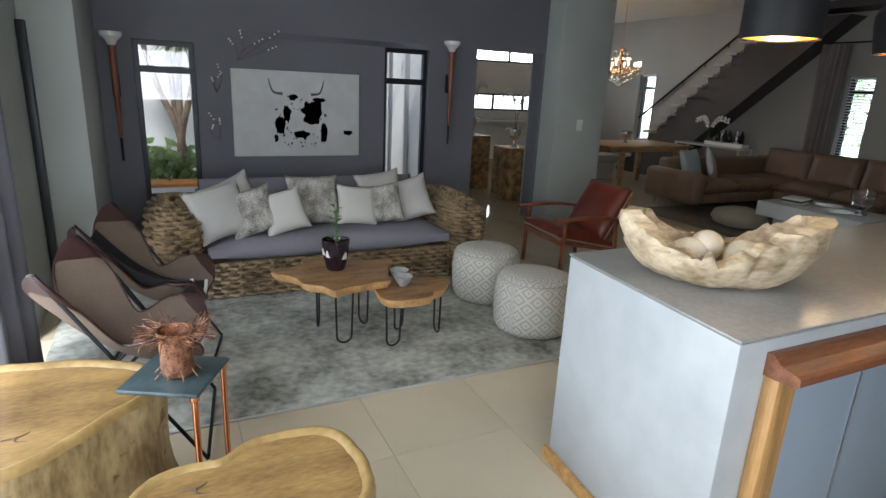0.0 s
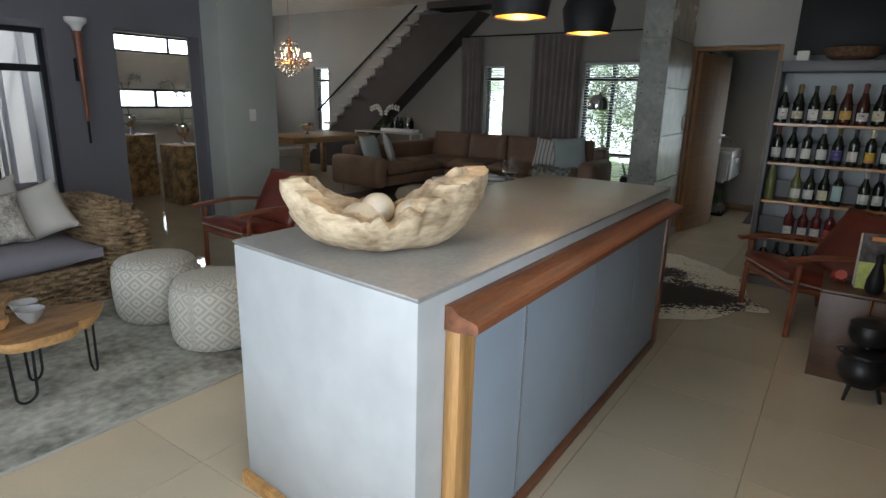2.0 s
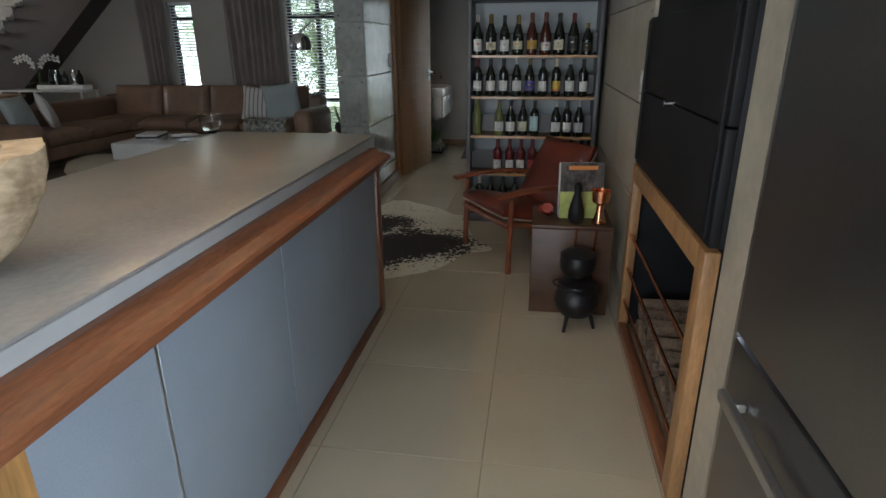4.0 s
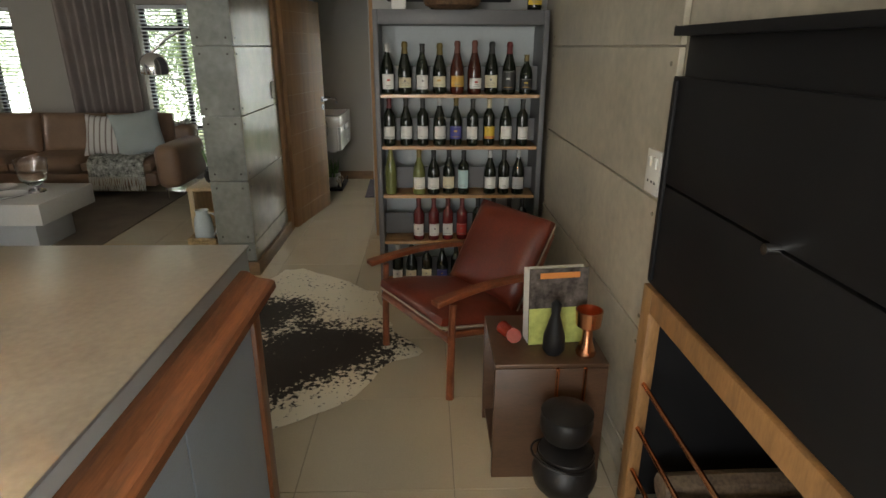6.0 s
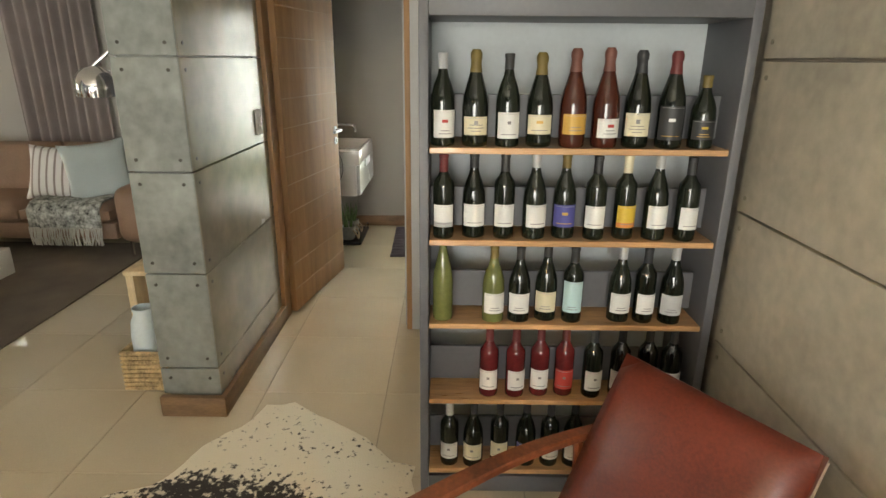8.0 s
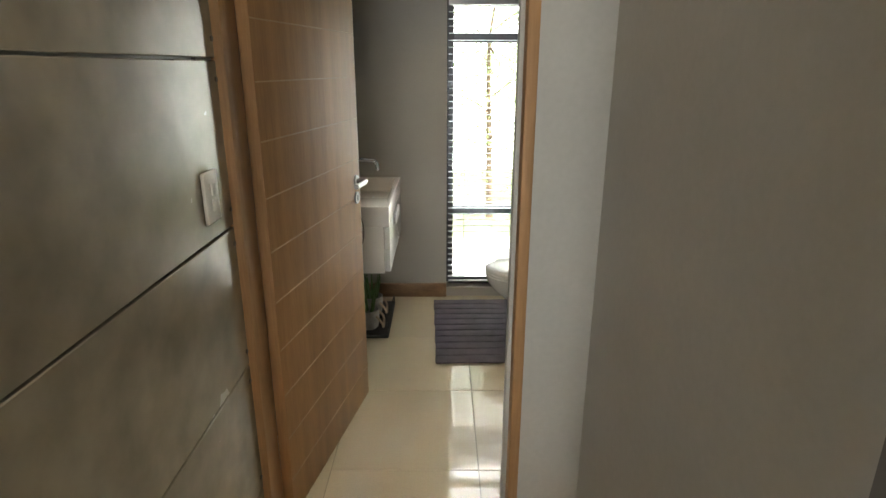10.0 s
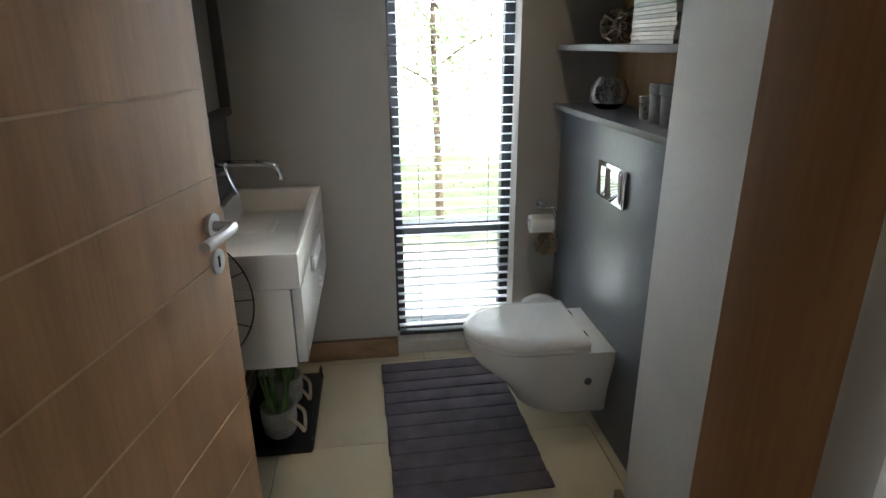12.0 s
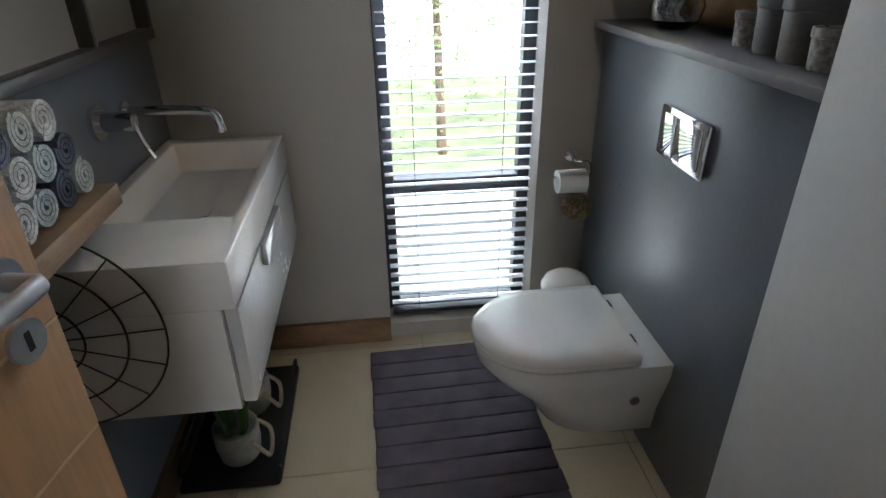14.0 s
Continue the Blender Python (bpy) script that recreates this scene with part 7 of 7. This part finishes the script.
# ---- bathroom ----
def bathroom():
    v = thing("basin_vanity", "white wall-hung vanity with an integrated basin", "basin")
    part("carcass", bbox(7.94, 8.765, 1.79, 2.11, 0.50, 0.73, 0.003), M_PORC, v)
    part("drawer_front", bbox(7.93, 8.775, 1.757, 1.786, 0.505, 0.752, 0.003), M_LACQ, v, "white lacquered drawer front")
    part("end_panel", bbox(7.915, 7.929, 1.788, 2.117, 0.50, 0.7585, 0.0), M_PORC, v)
    part("drawer_pull", bbox(8.2, 8.45, 1.742, 1.7565, 0.70, 0.757, 0.003), M_ALU, v, "aluminium edge pull")
    bm = bmesh.new()
    X0, X1, Y0, Y1, Z0, Z1 = 7.915, 8.775, 1.757, 2.117, 0.758, 0.868
    a0, a1, b0, b1 = 8.13, 8.72, 1.785, 2.085
    o = [bm.verts.new(p) for p in ((X0, Y0, Z0), (X1, Y0, Z0), (X1, Y1, Z0), (X0, Y1, Z0))]
    q = [bm.verts.new(p) for p in ((X0, Y0, Z1), (X1, Y0, Z1), (X1, Y1, Z1), (X0, Y1, Z1))]
    r = [bm.verts.new(p) for p in ((a0, b0, Z1), (a1, b0, Z1), (a1, b1, Z1), (a0, b1, Z1))]
    s = [bm.verts.new(p) for p in ((a0 + 0.09, b0 + 0.015, Z1 - 0.085), (a1 - 0.02, b0 + 0.015, Z1 - 0.085), (a1 - 0.02, b1 - 0.015, Z1 - 0.085), (a0 + 0.09, b1 - 0.015, Z1 - 0.085))]
    bm.faces.new(o[::-1])
    for A, B in ((o, q), (q, r), (r, s)):
        for i in range(4):
            bm.faces.new((A[i], A[(i + 1) % 4], B[(i + 1) % 4], B[i]))
    bm.faces.new(s)
    part("basin", bevel(bm, 0.004, 2), M_PORC, v, "glossy white rectangular basin")
    part("drain_slot", bbox(8.33, 8.55, 1.905, 1.915, 0.7845, 0.7865), M_ALU, v)
    part("waste_cover", rod((8.22, 1.90, 0.44), (8.22, 1.90, 0.50), 0.04, 20), M_PORC, v)
    tagged(part("wood_ledge", bbox(7.45, 8.08, 1.985, 2.118, 0.935, 0.98, 0.003), M_SKIRT, None), "brown wooden wall ledge above the basin", "shelf")
    random.seed(6)
    cols = [mat("towel_" + n, c, 0.95, var=0.18, scale=40, fine=160, bump=0.6) for n, c in (("sage", (0.50, 0.55, 0.52)), ("navy", (0.08, 0.09, 0.13)), ("mist", (0.46, 0.52, 0.53)), ("white", (0.62, 0.63, 0.62)))]
    k = 0
    for row, n in enumerate((5, 4, 3)):
        for i in range(n):
            x, z = 7.73 + 0.075 * i + 0.0375 * row, 1.016 + 0.064 * row
            t = thing("rolled_towel", "small rolled terry towel in a stacked pyramid", "towel", pose(x, 2.066, z, random.uniform(-3, 3), random.uniform(0, 360), 0), "rolled towels")
            bm = bmesh.new()
            for w in range(3):
                sheet(bm, lambda u, vv: ((0.034 - 0.010 * w - 0.009 * u) * math.cos(u * 6.2), -0.05 + 0.10 * vv, (0.034 - 0.010 * w - 0.009 * u) * math.sin(u * 6.2)), 16, 2, 0.008)
            part("roll", bm, cols[(k * 3 + row) % 4], t, smooth=80)
            k += 1
    f = thing("wall_tap", "chrome wall-mounted basin mixer tap", "tap")
    part("rose", rod((8.35, 2.12, 1.035), (8.35, 2.108, 1.035), 0.042, 24), M_CHROME, f)
    part("valve", rod((8.35, 2.108, 1.035), (8.35, 2.03, 1.035), 0.023, 18), M_CHROME, f)
    bm = bmesh.new()
    tube(bm, smooth_path([(8.35, 2.035, 1.035), (8.347, 2.02, 0.985), (8.34, 2.0, 0.945)], 4), 0.005, 8)
    part("lever", bm, M_CHROME, f)
    part("spout_rose", rod((8.52, 2.12, 1.02), (8.52, 2.112, 1.02), 0.028, 20), M_CHROME, f)
    bm = bmesh.new()
    tube(bm, smooth_path([(8.52, 2.112, 1.02), (8.52, 2.0, 1.02), (8.52, 1.91, 1.015), (8.522, 1.885, 1.0), (8.524, 1.875, 0.955)], 5), 0.0125, 12)
    part("spout", bm, M_CHROME, f)
    m = thing("mirror", "wide mirror in a dark wooden frame above the basin", "mirror")
    MF = mat("dark_mirror_frame", (0.035, 0.027, 0.023), 0.4, var=0.1)
    x0, x1, z0, z1 = 7.55, 8.79, 1.17, 2.05
    for a in ((x0, x1, z0, z0 + 0.03), (x0, x1, z1 - 0.03, z1), (x0, x0 + 0.03, z0 + 0.03, z1 - 0.03), (x1 - 0.03, x1, z0 + 0.03, z1 - 0.03), (8.385, 8.405, z0 + 0.03, z1 - 0.03)):
        part("frame", bbox(a[0], a[1], 2.085, 2.118, a[2], a[3], 0.004), MF, m)
    part("glass", bbox(x0 + 0.03, x1 - 0.03, 2.105, 2.112, z0 + 0.03, z1 - 0.03), mat("mirror_silver", (0.85, 0.86, 0.87), 0.02, 1.0, var=0, bump=0, rvar=0), m)
    # half-round wire basket on the vanity's end
    w = thing("wire_basket", "half-round rusty black wire basket hanging on the vanity", "wire basket", pose(7.885, 2.112, 0.745))
    MW = mat("black_wire", (0.03, 0.022, 0.018), 0.5, 0.6, var=0.2)
    for rr, d in ((0.225, 0.0), (0.155, 0.008), (0.08, 0.014)):
        bm = bmesh.new()
        tube(bm, [(-d, -rr * math.sin(math.pi * i / 24), rr * math.cos(math.pi * i / 24)) for i in range(25)], 0.0024, 6)
        part("hoop", bm, MW, w)
    for i in range(9):
        a = math.pi * (i + 0.0) / 8
        bm = bmesh.new()
        tube(bm, smooth_path([(-0.016, -0.02 * math.sin(a), 0.02 * math.cos(a)), (-0.010, -0.1 * math.sin(a), 0.1 * math.cos(a)), (0, -0.225 * math.sin(a), 0.225 * math.cos(a))], 4), 0.0017, 6)
        part("spoke", bm, MW, w)
    # tray with two potted plants
    t = thing("black_tray", "black rectangular tray with wire handles on the floor", "tray")
    part("dish", bbox(8.13, 8.66, 1.80, 2.09, 0.001, 0.03, 0.012), M_BLACK, t)
    for y in (1.805, 2.085):
        bm = bmesh.new()
        tube(bm, smooth_path([(8.18, y, 0.03), (8.18, y, 0.085), (8.6, y, 0.085), (8.6, y, 0.03)], 4), 0.004, 6)
        part("rail", bm, M_BLACK, t)
    MP = mat("ribbed_pot", (0.36, 0.35, 0.33), 0.6, var=0.12, scale=20, fine=90, bump=0.2)
    for x, y, sc in ((8.24, 1.93, 1.0), (8.45, 1.93, 1.0)):
        p = thing("potted_succulent", "aloe-like succulent in a pale pot with a rope handle", "plant", pose(x, y, 0.031), "plants on the tray")
        bm = bmesh.new()
        lathe(bm, [(0.05, 0), (0.058, 0.01), (0.066, 0.06), (0.066, 0.12), (0.060, 0.122), (0.056, 0.10), (0.01, 0.098)], 24)
        part("pot", bm, MP, p)
        bm = bmesh.new()
        tube(bm, smooth_path([(-0.045, -0.052, 0.09), (-0.05, -0.085, 0.05), (-0.02, -0.09, 0.01), (0.02, -0.09, 0.01), (0.05, -0.085, 0.05), (0.045, -0.052, 0.09)], 4), 0.007, 8)
        part("rope_handle", bm, M_PIPE, p)
        random.seed(int(x * 100))
        for i in range(14):
            a, l = random.uniform(0, 6.28), random.uniform(0.12, 0.22)
            part("blade", rod((0.025 * math.cos(a), 0.025 * math.sin(a), 0.095), (0.06 * math.cos(a), 0.06 * math.sin(a), 0.095 + l), 0.010, 6, 0.001), M_PLANT, p)
    # toilet
    tl = thing("toilet", "white wall-hung toilet with a closed lid", "toilet", pose(8.245, 0.696, 0) @ Matrix.Diagonal((1.0, 0.95, 1.0, 1.0)))

    def dshape(w, d, n=28, back=0.0):
        pts = [(-w / 2, back), (w / 2, back)]
        y0 = d - w * 0.62
        for i in range(n + 1):
            a = math.pi * i / n
            pts.append((w / 2 * math.cos(a), y0 + w * 0.62 * math.sin(a)))
        return pts

    def loft(levels):
        bm = bmesh.new()
        rs = []
        for z, w, d, yo in levels:
            rs.append([bm.verts.new((x, y + yo, z)) for x, y in dshape(w, d)])
        k = len(rs[0])
        for a, b in zip(rs, rs[1:]):
            for i in range(k):
                bm.faces.new((a[i], a[(i + 1) % k], b[(i + 1) % k], b[i]))
        bm.faces.new(rs[0][::-1]), bm.faces.new(rs[-1])
        return bm
    part("bowl", loft([(0.09, 0.24, 0.26, 0), (0.11, 0.27, 0.33, 0), (0.20, 0.29, 0.39, 0), (0.29, 0.34, 0.50, 0), (0.34, 0.365, 0.54, 0), (0.385, 0.37, 0.548, 0)]), M_CERAM, tl, "glossy white bowl", 50)
    part("seat", loft([(0.387, 0.355, 0.45, 0.098), (0.400, 0.362, 0.455, 0.096), (0.403, 0.36, 0.453, 0.097)]), M_CERAM, tl, smooth=50)
    part("lid", loft([(0.405, 0.360, 0.452, 0.098), (0.418, 0.365, 0.456, 0.096), (0.432, 0.345, 0.44, 0.10), (0.438, 0.27, 0.38, 0.12)]), M_CERAM, tl, "closed white lid", 50)
    for x in (-0.09, 0.09):
        part("hinge", rod((x - 0.02, 0.085, 0.405), (x + 0.02, 0.085, 0.405), 0.010, 12), M_CHROME, tl)
    part("fixing_cap", rod((-0.181, 0.10, 0.27), (-0.187, 0.10, 0.27), 0.015, 14), M_CHROME, tl)
    fp = thing("flush_plate", "chrome dual flush plate on the blue-grey wall", "flush plate")
    part("plate", bbox(8.10, 8.332, 0.696, 0.710, 0.898, 1.032, 0.006), M_CHROME, fp)
    for x0, x1 in ((8.118, 8.235), (8.241, 8.314)):
        part("button", bbox(x0, x1, 0.7105, 0.715, 0.914, 1.016, 0.003), M_CHROME, fp)
    rh = thing("toilet_roll_holder", "chrome holder with a white toilet roll", "roll holder")
    part("rose", rod((8.82, 0.775, 0.735), (8.81, 0.775, 0.735), 0.02, 18), M_CHROME, rh)
    bm = bmesh.new()
    tube(bm, smooth_path([(8.81, 0.775, 0.735), (8.75, 0.775, 0.735), (8.74, 0.735, 0.732), (8.74, 0.725, 0.69), (8.74, 0.75, 0.681), (8.74, 0.855, 0.681)], 5), 0.005, 8)
    part("arm", bm, M_CHROME, rh)
    bm = bmesh.new()
    N = [(0.041, -0.05), (0.042, 0.05), (0.018, 0.05), (0.018, -0.05)]
    lathe(bm, N, 28)
    part("roll", bm, mat("tissue", (0.78, 0.78, 0.77), 0.95, var=0.02, fine=300, bump=0.1), rh, "white paper roll", 40, pose(8.74, 0.79, 0.665, 90))
    tb = thing("twig_ball", "ball of dry twigs hanging under the roll holder", "ornament", pose(8.765, 0.752, 0.555))
    random.seed(9)

    def twigs(r, n=44):
        bm = bmesh.new()
        for i in range(n):
            d = Vector((random.gauss(0, 1), random.gauss(0, 1), random.gauss(0, 1))).normalized()
            o = d.orthogonal().normalized()
            o = o * math.cos(i) + d.cross(o) * math.sin(i)
            tube(bm, [d * r * 0.9 - o * r * 0.55, d * r, d * r * 0.9 + o * r * 0.55], 0.0045, 5)
        return bm
    part("twig_weave", twigs(0.05), M_WICKER, tb)
    part("cord", rod((0.04, 0, 0.04), (0.055, 0.02, 0.12), 0.002, 5), M_BARK, tb)
    br = thing("bathroom_bin", "white lidded bathroom bin beside the toilet", "bin", pose(8.67, 0.795, 0))
    bm = bmesh.new()
    lathe(bm, [(0.085, 0), (0.09, 0.01), (0.09, 0.27)], 28)
    part("body", bm, M_CERAM, br)
    bm = bmesh.new()
    lathe(bm, [(0.093, 0.271), (0.093, 0.285), (0.08, 0.31), (0.05, 0.328), (0.01, 0.335)], 28)
    part("lid", bm, M_CERAM, br, smooth=50)
    # niche shelves and things
    for i, z in enumerate((1.163, 1.403, 1.643, 1.90)):
        structure("trim", bbox(7.692, 8.818, 0.452, 0.735, z, z + 0.022, 0.002), M_RACK, "dark grey recessed shelf board")
    structure("trim_niche_back", bbox(7.692, 8.818, 0.4505, 0.462, 1.182, 1.638), M_DOOR, "brown veneer back of the recessed shelves")
    MPOT = mat("grey_clay", (0.15, 0.145, 0.14), 0.7, var=0.12, fine=80, bump=0.1)
    for x, y, r, h in ((8.20, 0.60, 0.035, 0.075), (8.10, 0.60, 0.05, 0.12), (7.99, 0.61, 0.058, 0.125), (7.905, 0.63, 0.036, 0.075)):
        bm = bmesh.new()
        lathe(bm, [(r * 0.8, 0), (r * 0.88, 0.006), (r * 0.96, h * 0.75), (r * 1.04, h * 0.78), (r * 1.04, h), (r * 0.95, h), (r * 0.9, h * 0.9), (0.01, h * 0.88)], 24)
        tagged(part("clay_pot", bm, MPOT if r > 0.04 else M_CUSHP, None, m=pose(x, y, 1.186)), "grey clay pot on the recessed shelf", "pot", "pots on the shelf")
    j = thing("shell_jar", "round glass jar of shells on the recessed shelf", "jar", pose(8.55, 0.60, 1.186))
    bm = bmesh.new()
    lathe(bm, [(0.04, 0), (0.065, 0.02), (0.075, 0.06), (0.06, 0.10), (0.05, 0.12), (0.047, 0.12), (0.056, 0.10), (0.07, 0.06), (0.06, 0.024), (0.01, 0.006)], 24)
    part("glass", bm, M_GLASS, j)
    part("shells", twigs(0.05, 30), M_CUSHP, j, m=pose(0, 0, 0.062))
    for x in (8.58, 8.45):
        o = thing("twig_ball", "dark ball of woven twigs on the shelf", "ornament", pose(x, 0.58, 1.491), "shelf twig balls")
        part("twig_weave", twigs(0.058), M_WICKER, o)
    ms = thing("magazine_pile", "tall pile of white-edged magazines on the shelf", "magazines", pose(8.08, 0.59, 1.426))
    for i in range(11):
        part("magazine", bbox(-0.14 + random.uniform(-0.008, 0.008), 0.14, -0.09, 0.09, i * 0.012, i * 0.012 + 0.0105), LABELS["white"] if i % 3 else LABELS["grey"], ms)
    for x, r, h in ((8.15, 0.045, 0.1), (8.03, 0.05, 0.12)):
        bm = bmesh.new()
        lathe(bm, [(r, 0), (r, h - 0.008), (r * 0.9, h), (0.004, h - 0.004)], 22)
        tagged(part("candle", bm, mat("yellow_wax", (0.60, 0.46, 0.20), 0.5, var=0.05), None, m=pose(x, 0.60, 1.666)), "thick cream candle on the top shelf", "candle", "candles")
    bm = bmesh.new()
    lathe(bm, [(0.12, 0), (0.14, 0.02), (0.14, 0.08), (0.13, 0.08), (0.12, 0.02)], 24)
    tagged(part("wood_bowl", bm, M_TABLEW, None, m=pose(8.55, 0.585, 1.666)), "pale wooden bowl on the top shelf", "bowl")
    # bath mat
    bmr = thing("bath_mat", "ribbed dark plum cotton bath mat on the tiles", "bath mat", pose(7.84, 0.965, 0.001, 0, 0, 1.6))
    MBM = mat("plum_cotton", (0.085, 0.072, 0.092), 0.95, var=0.15, scale=12, fine=230, bump=0.4)
    for i in range(11):
        bm = bbox(i * 0.081 + 0.002, (i + 1) * 0.081 - 0.002, 0.003 * (i % 2), 0.55 - 0.002 * (i % 3), 0, 0.013, 0.006, 2)
        part("rib", bm, MBM, bmr)


# ---- outside ----
def leaf_mass(name, label, cat, centre, size, n, seed, leaf=0.10):
    random.seed(seed)
    vs, fs = [], []
    for i in range(n):
        d = Vector((random.gauss(0, 0.5), random.gauss(0, 0.5), random.gauss(0, 0.5)))
        p = Vector(centre) + Vector((d.x * size[0], d.y * size[1], d.z * size[2]))
        a = Vector((random.uniform(-1, 1), random.uniform(-1, 1), random.uniform(-1, 1))).normalized() * leaf * random.uniform(0.6, 1.3)
        b = a.orthogonal().normalized() * leaf * 0.32
        k = len(vs)
        vs += [p, p + a * 0.5 + b, p + a, p + a * 0.5 - b]
        fs.append((k, k + 1, k + 2, k + 3))
    me = bpy.data.meshes.new(name)
    me.from_pydata([tuple(v) for v in vs], [], fs)
    me.materials.append(M_LEAF)
    return me


def outside():
    for i, (x, y, h) in enumerate(((11.3, 0.95, 2.2), (11.6, 3.6, 2.6), (11.2, 4.6, 2.0), (11.5, 6.2, 2.4), (11.8, 8.6, 2.4), (11.6, 10.3, 2.2), (12.4, 2.4, 2.6))):
        t = thing("garden_tree", "slender leafy garden tree outside the window", "tree", pose(x, y, -0.06), "garden trees")
        bm = bmesh.new()
        random.seed(i)
        tube(bm, smooth_path([(0, 0, 0), (0.05, 0.02, h * 0.4), (-0.03, 0.05, h * 0.8), (0.02, 0, h)], 4), 0.04, 8, r1=0.012)
        for k in range(6):
            z = h * (0.4 + 0.1 * k)
            a = k * 2.2
            tube(bm, smooth_path([(0, 0, z), (0.2 * math.cos(a), 0.2 * math.sin(a), z + 0.15), (0.45 * math.cos(a), 0.45 * math.sin(a), z + 0.25)], 3), 0.014, 6, r1=0.004)
        part("trunk", bm, M_BARK, t)
        o = new("crown", leaf_mass("crown", "", "", (0, 0, h * 0.75), (1.0, 0.9, h * 0.62), 8000 if i else 3000, 30 + i, 0.055 if i else 0.04))
        o.parent = t
    # added glowing panel: white haze and greenery painted in, lights rooms through the windows
    garden_glow = glow_mat("glowing_garden_panel", (0.93, 0.97, 1.0), 3.8)
    hn, hl = garden_glow.node_tree.nodes, garden_glow.node_tree.links
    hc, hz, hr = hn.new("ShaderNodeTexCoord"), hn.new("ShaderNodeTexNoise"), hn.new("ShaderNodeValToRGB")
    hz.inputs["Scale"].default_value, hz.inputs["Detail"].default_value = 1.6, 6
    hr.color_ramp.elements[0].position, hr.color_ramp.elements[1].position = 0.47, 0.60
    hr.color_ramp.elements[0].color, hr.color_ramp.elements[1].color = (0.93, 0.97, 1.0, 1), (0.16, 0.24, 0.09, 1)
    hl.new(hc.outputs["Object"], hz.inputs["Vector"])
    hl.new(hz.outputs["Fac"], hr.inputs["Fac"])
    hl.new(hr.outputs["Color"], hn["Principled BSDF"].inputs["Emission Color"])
    structure("backdrop", bbox(14.4, 14.5, -6, 17, -0.05, 5.0), garden_glow, "added glowing panel painted with white haze and greenery beyond the garden")
    # second added panel, glows evenly to whiten the view through the hall windows
    structure("backdrop_hall", bbox(-4, 14, 16.0, 16.1, -0.05, 5.0), glow_mat("glowing_sky_panel", (0.95, 0.98, 1.0), 4.0), "added glowing white panel beyond the hall windows")
    structure("paving", bbox(9.05, 10.4, -3, 13, -0.05, -0.02), M_PAVE, "pale paving along the house")
    structure("terrace", bbox(-6, -1.5, -4, 7, -0.05, -0.01), M_PAVE, "pale terrace paving")
    structure("wall_courtyard_white", bbox(-4, 2.6, 9.2, 9.4, -0.06, 3.4), M_WHITE, "tall white courtyard wall")
    structure("paving_courtyard", bbox(-4, 2.6, 6.66, 9.2, -0.05, -0.012), M_PAVE, "pale courtyard paving")
    b = thing("courtyard_bench", "orange-brown timber planter edge in the courtyard", "bench")
    for k in range(3):
        part("slat", bbox(-2.6, 1.2, 7.75 + k * 0.12, 7.86 + k * 0.12, 0.30, 0.34, 0.004), mat("oiled_deck", (0.55, 0.22, 0.05), 0.5, var=0.15), b)
    part("kerb", bbox(-2.6, 1.2, 7.76, 8.1, -0.012, 0.298), M_WHITE, b)
    g = tagged(new("ornamental_grass", leaf_mass("ornamental_grass", "", "", (-0.8, 8.4, 0.45), (1.6, 0.3, 0.25), 900, 77, 0.16)), "clumps of ornamental grass in the courtyard", "grass", kind="stuff")
    t = thing("aloe_tree", "branching aloe tree with strappy leaf rosettes", "tree", pose(-0.30, 8.35, -0.012))
    bm = bmesh.new()
    tops = [(0.1, 0.0, 1.95), (-0.35, 0.05, 2.1), (0.35, -0.1, 2.35), (-0.05, 0.1, 2.6)]
    for q in tops:
        tube(bm, smooth_path([(0, 0, 0), (0.03, 0, 0.8), (q[0] * 0.5, q[1], 1.4), q], 5), 0.055, 8, r1=0.025)
    part("trunk", bm, M_BARK, t)
    random.seed(12)
    for q in tops:
        bm = bmesh.new()
        for i in range(34):
            a, e = random.uniform(0, 6.28), random.uniform(-0.5, 1.0)
            L = random.uniform(0.35, 0.6)
            d = Vector((math.cos(a), math.sin(a), 0))
            s = Vector((-math.sin(a), math.cos(a), 0))
            sheet(bm, lambda u, w: Vector(q) + d * L * u * math.cos(e * 0.6) + Vector((0, 0, L * (e * 0.7 * u - 0.7 * u * u))) + s * (w - 0.5) * 0.05 * (1 - u * 0.95), 5, 1, 0.002)
        part("leaf_rosette", bm, M_LEAF, t, smooth=80)
    d = thing("courtyard_door", "white-framed glazed folding door of the courtyard", "", kind="structure")
    for k in range(4):
        x = 1.75 + k * 0.28
        for a in ((x, x + 0.05, 0.0, 2.3), (x + 0.22, x + 0.27, 0.0, 2.3)):
            part("stile", bbox(a[0], a[1], 8.0 + 0.05 * (k % 2), 8.05 + 0.05 * (k % 2), a[2], a[3], 0.003), M_ALU, d)
        part("rail", bbox(x + 0.05, x + 0.22, 8.0 + 0.05 * (k % 2), 8.05 + 0.05 * (k % 2), 0.0, 0.1), M_ALU, d)
        part("rail", bbox(x + 0.05, x + 0.22, 8.0 + 0.05 * (k % 2), 8.05 + 0.05 * (k % 2), 2.2, 2.3), M_ALU, d)
    part("pull_bar", rod((1.88, 7.95, 0.8), (1.88, 7.95, 1.6), 0.014, 10), M_CHROME, d)


downlights()
living_room()
stairs()
hall()
bathroom()
outside()
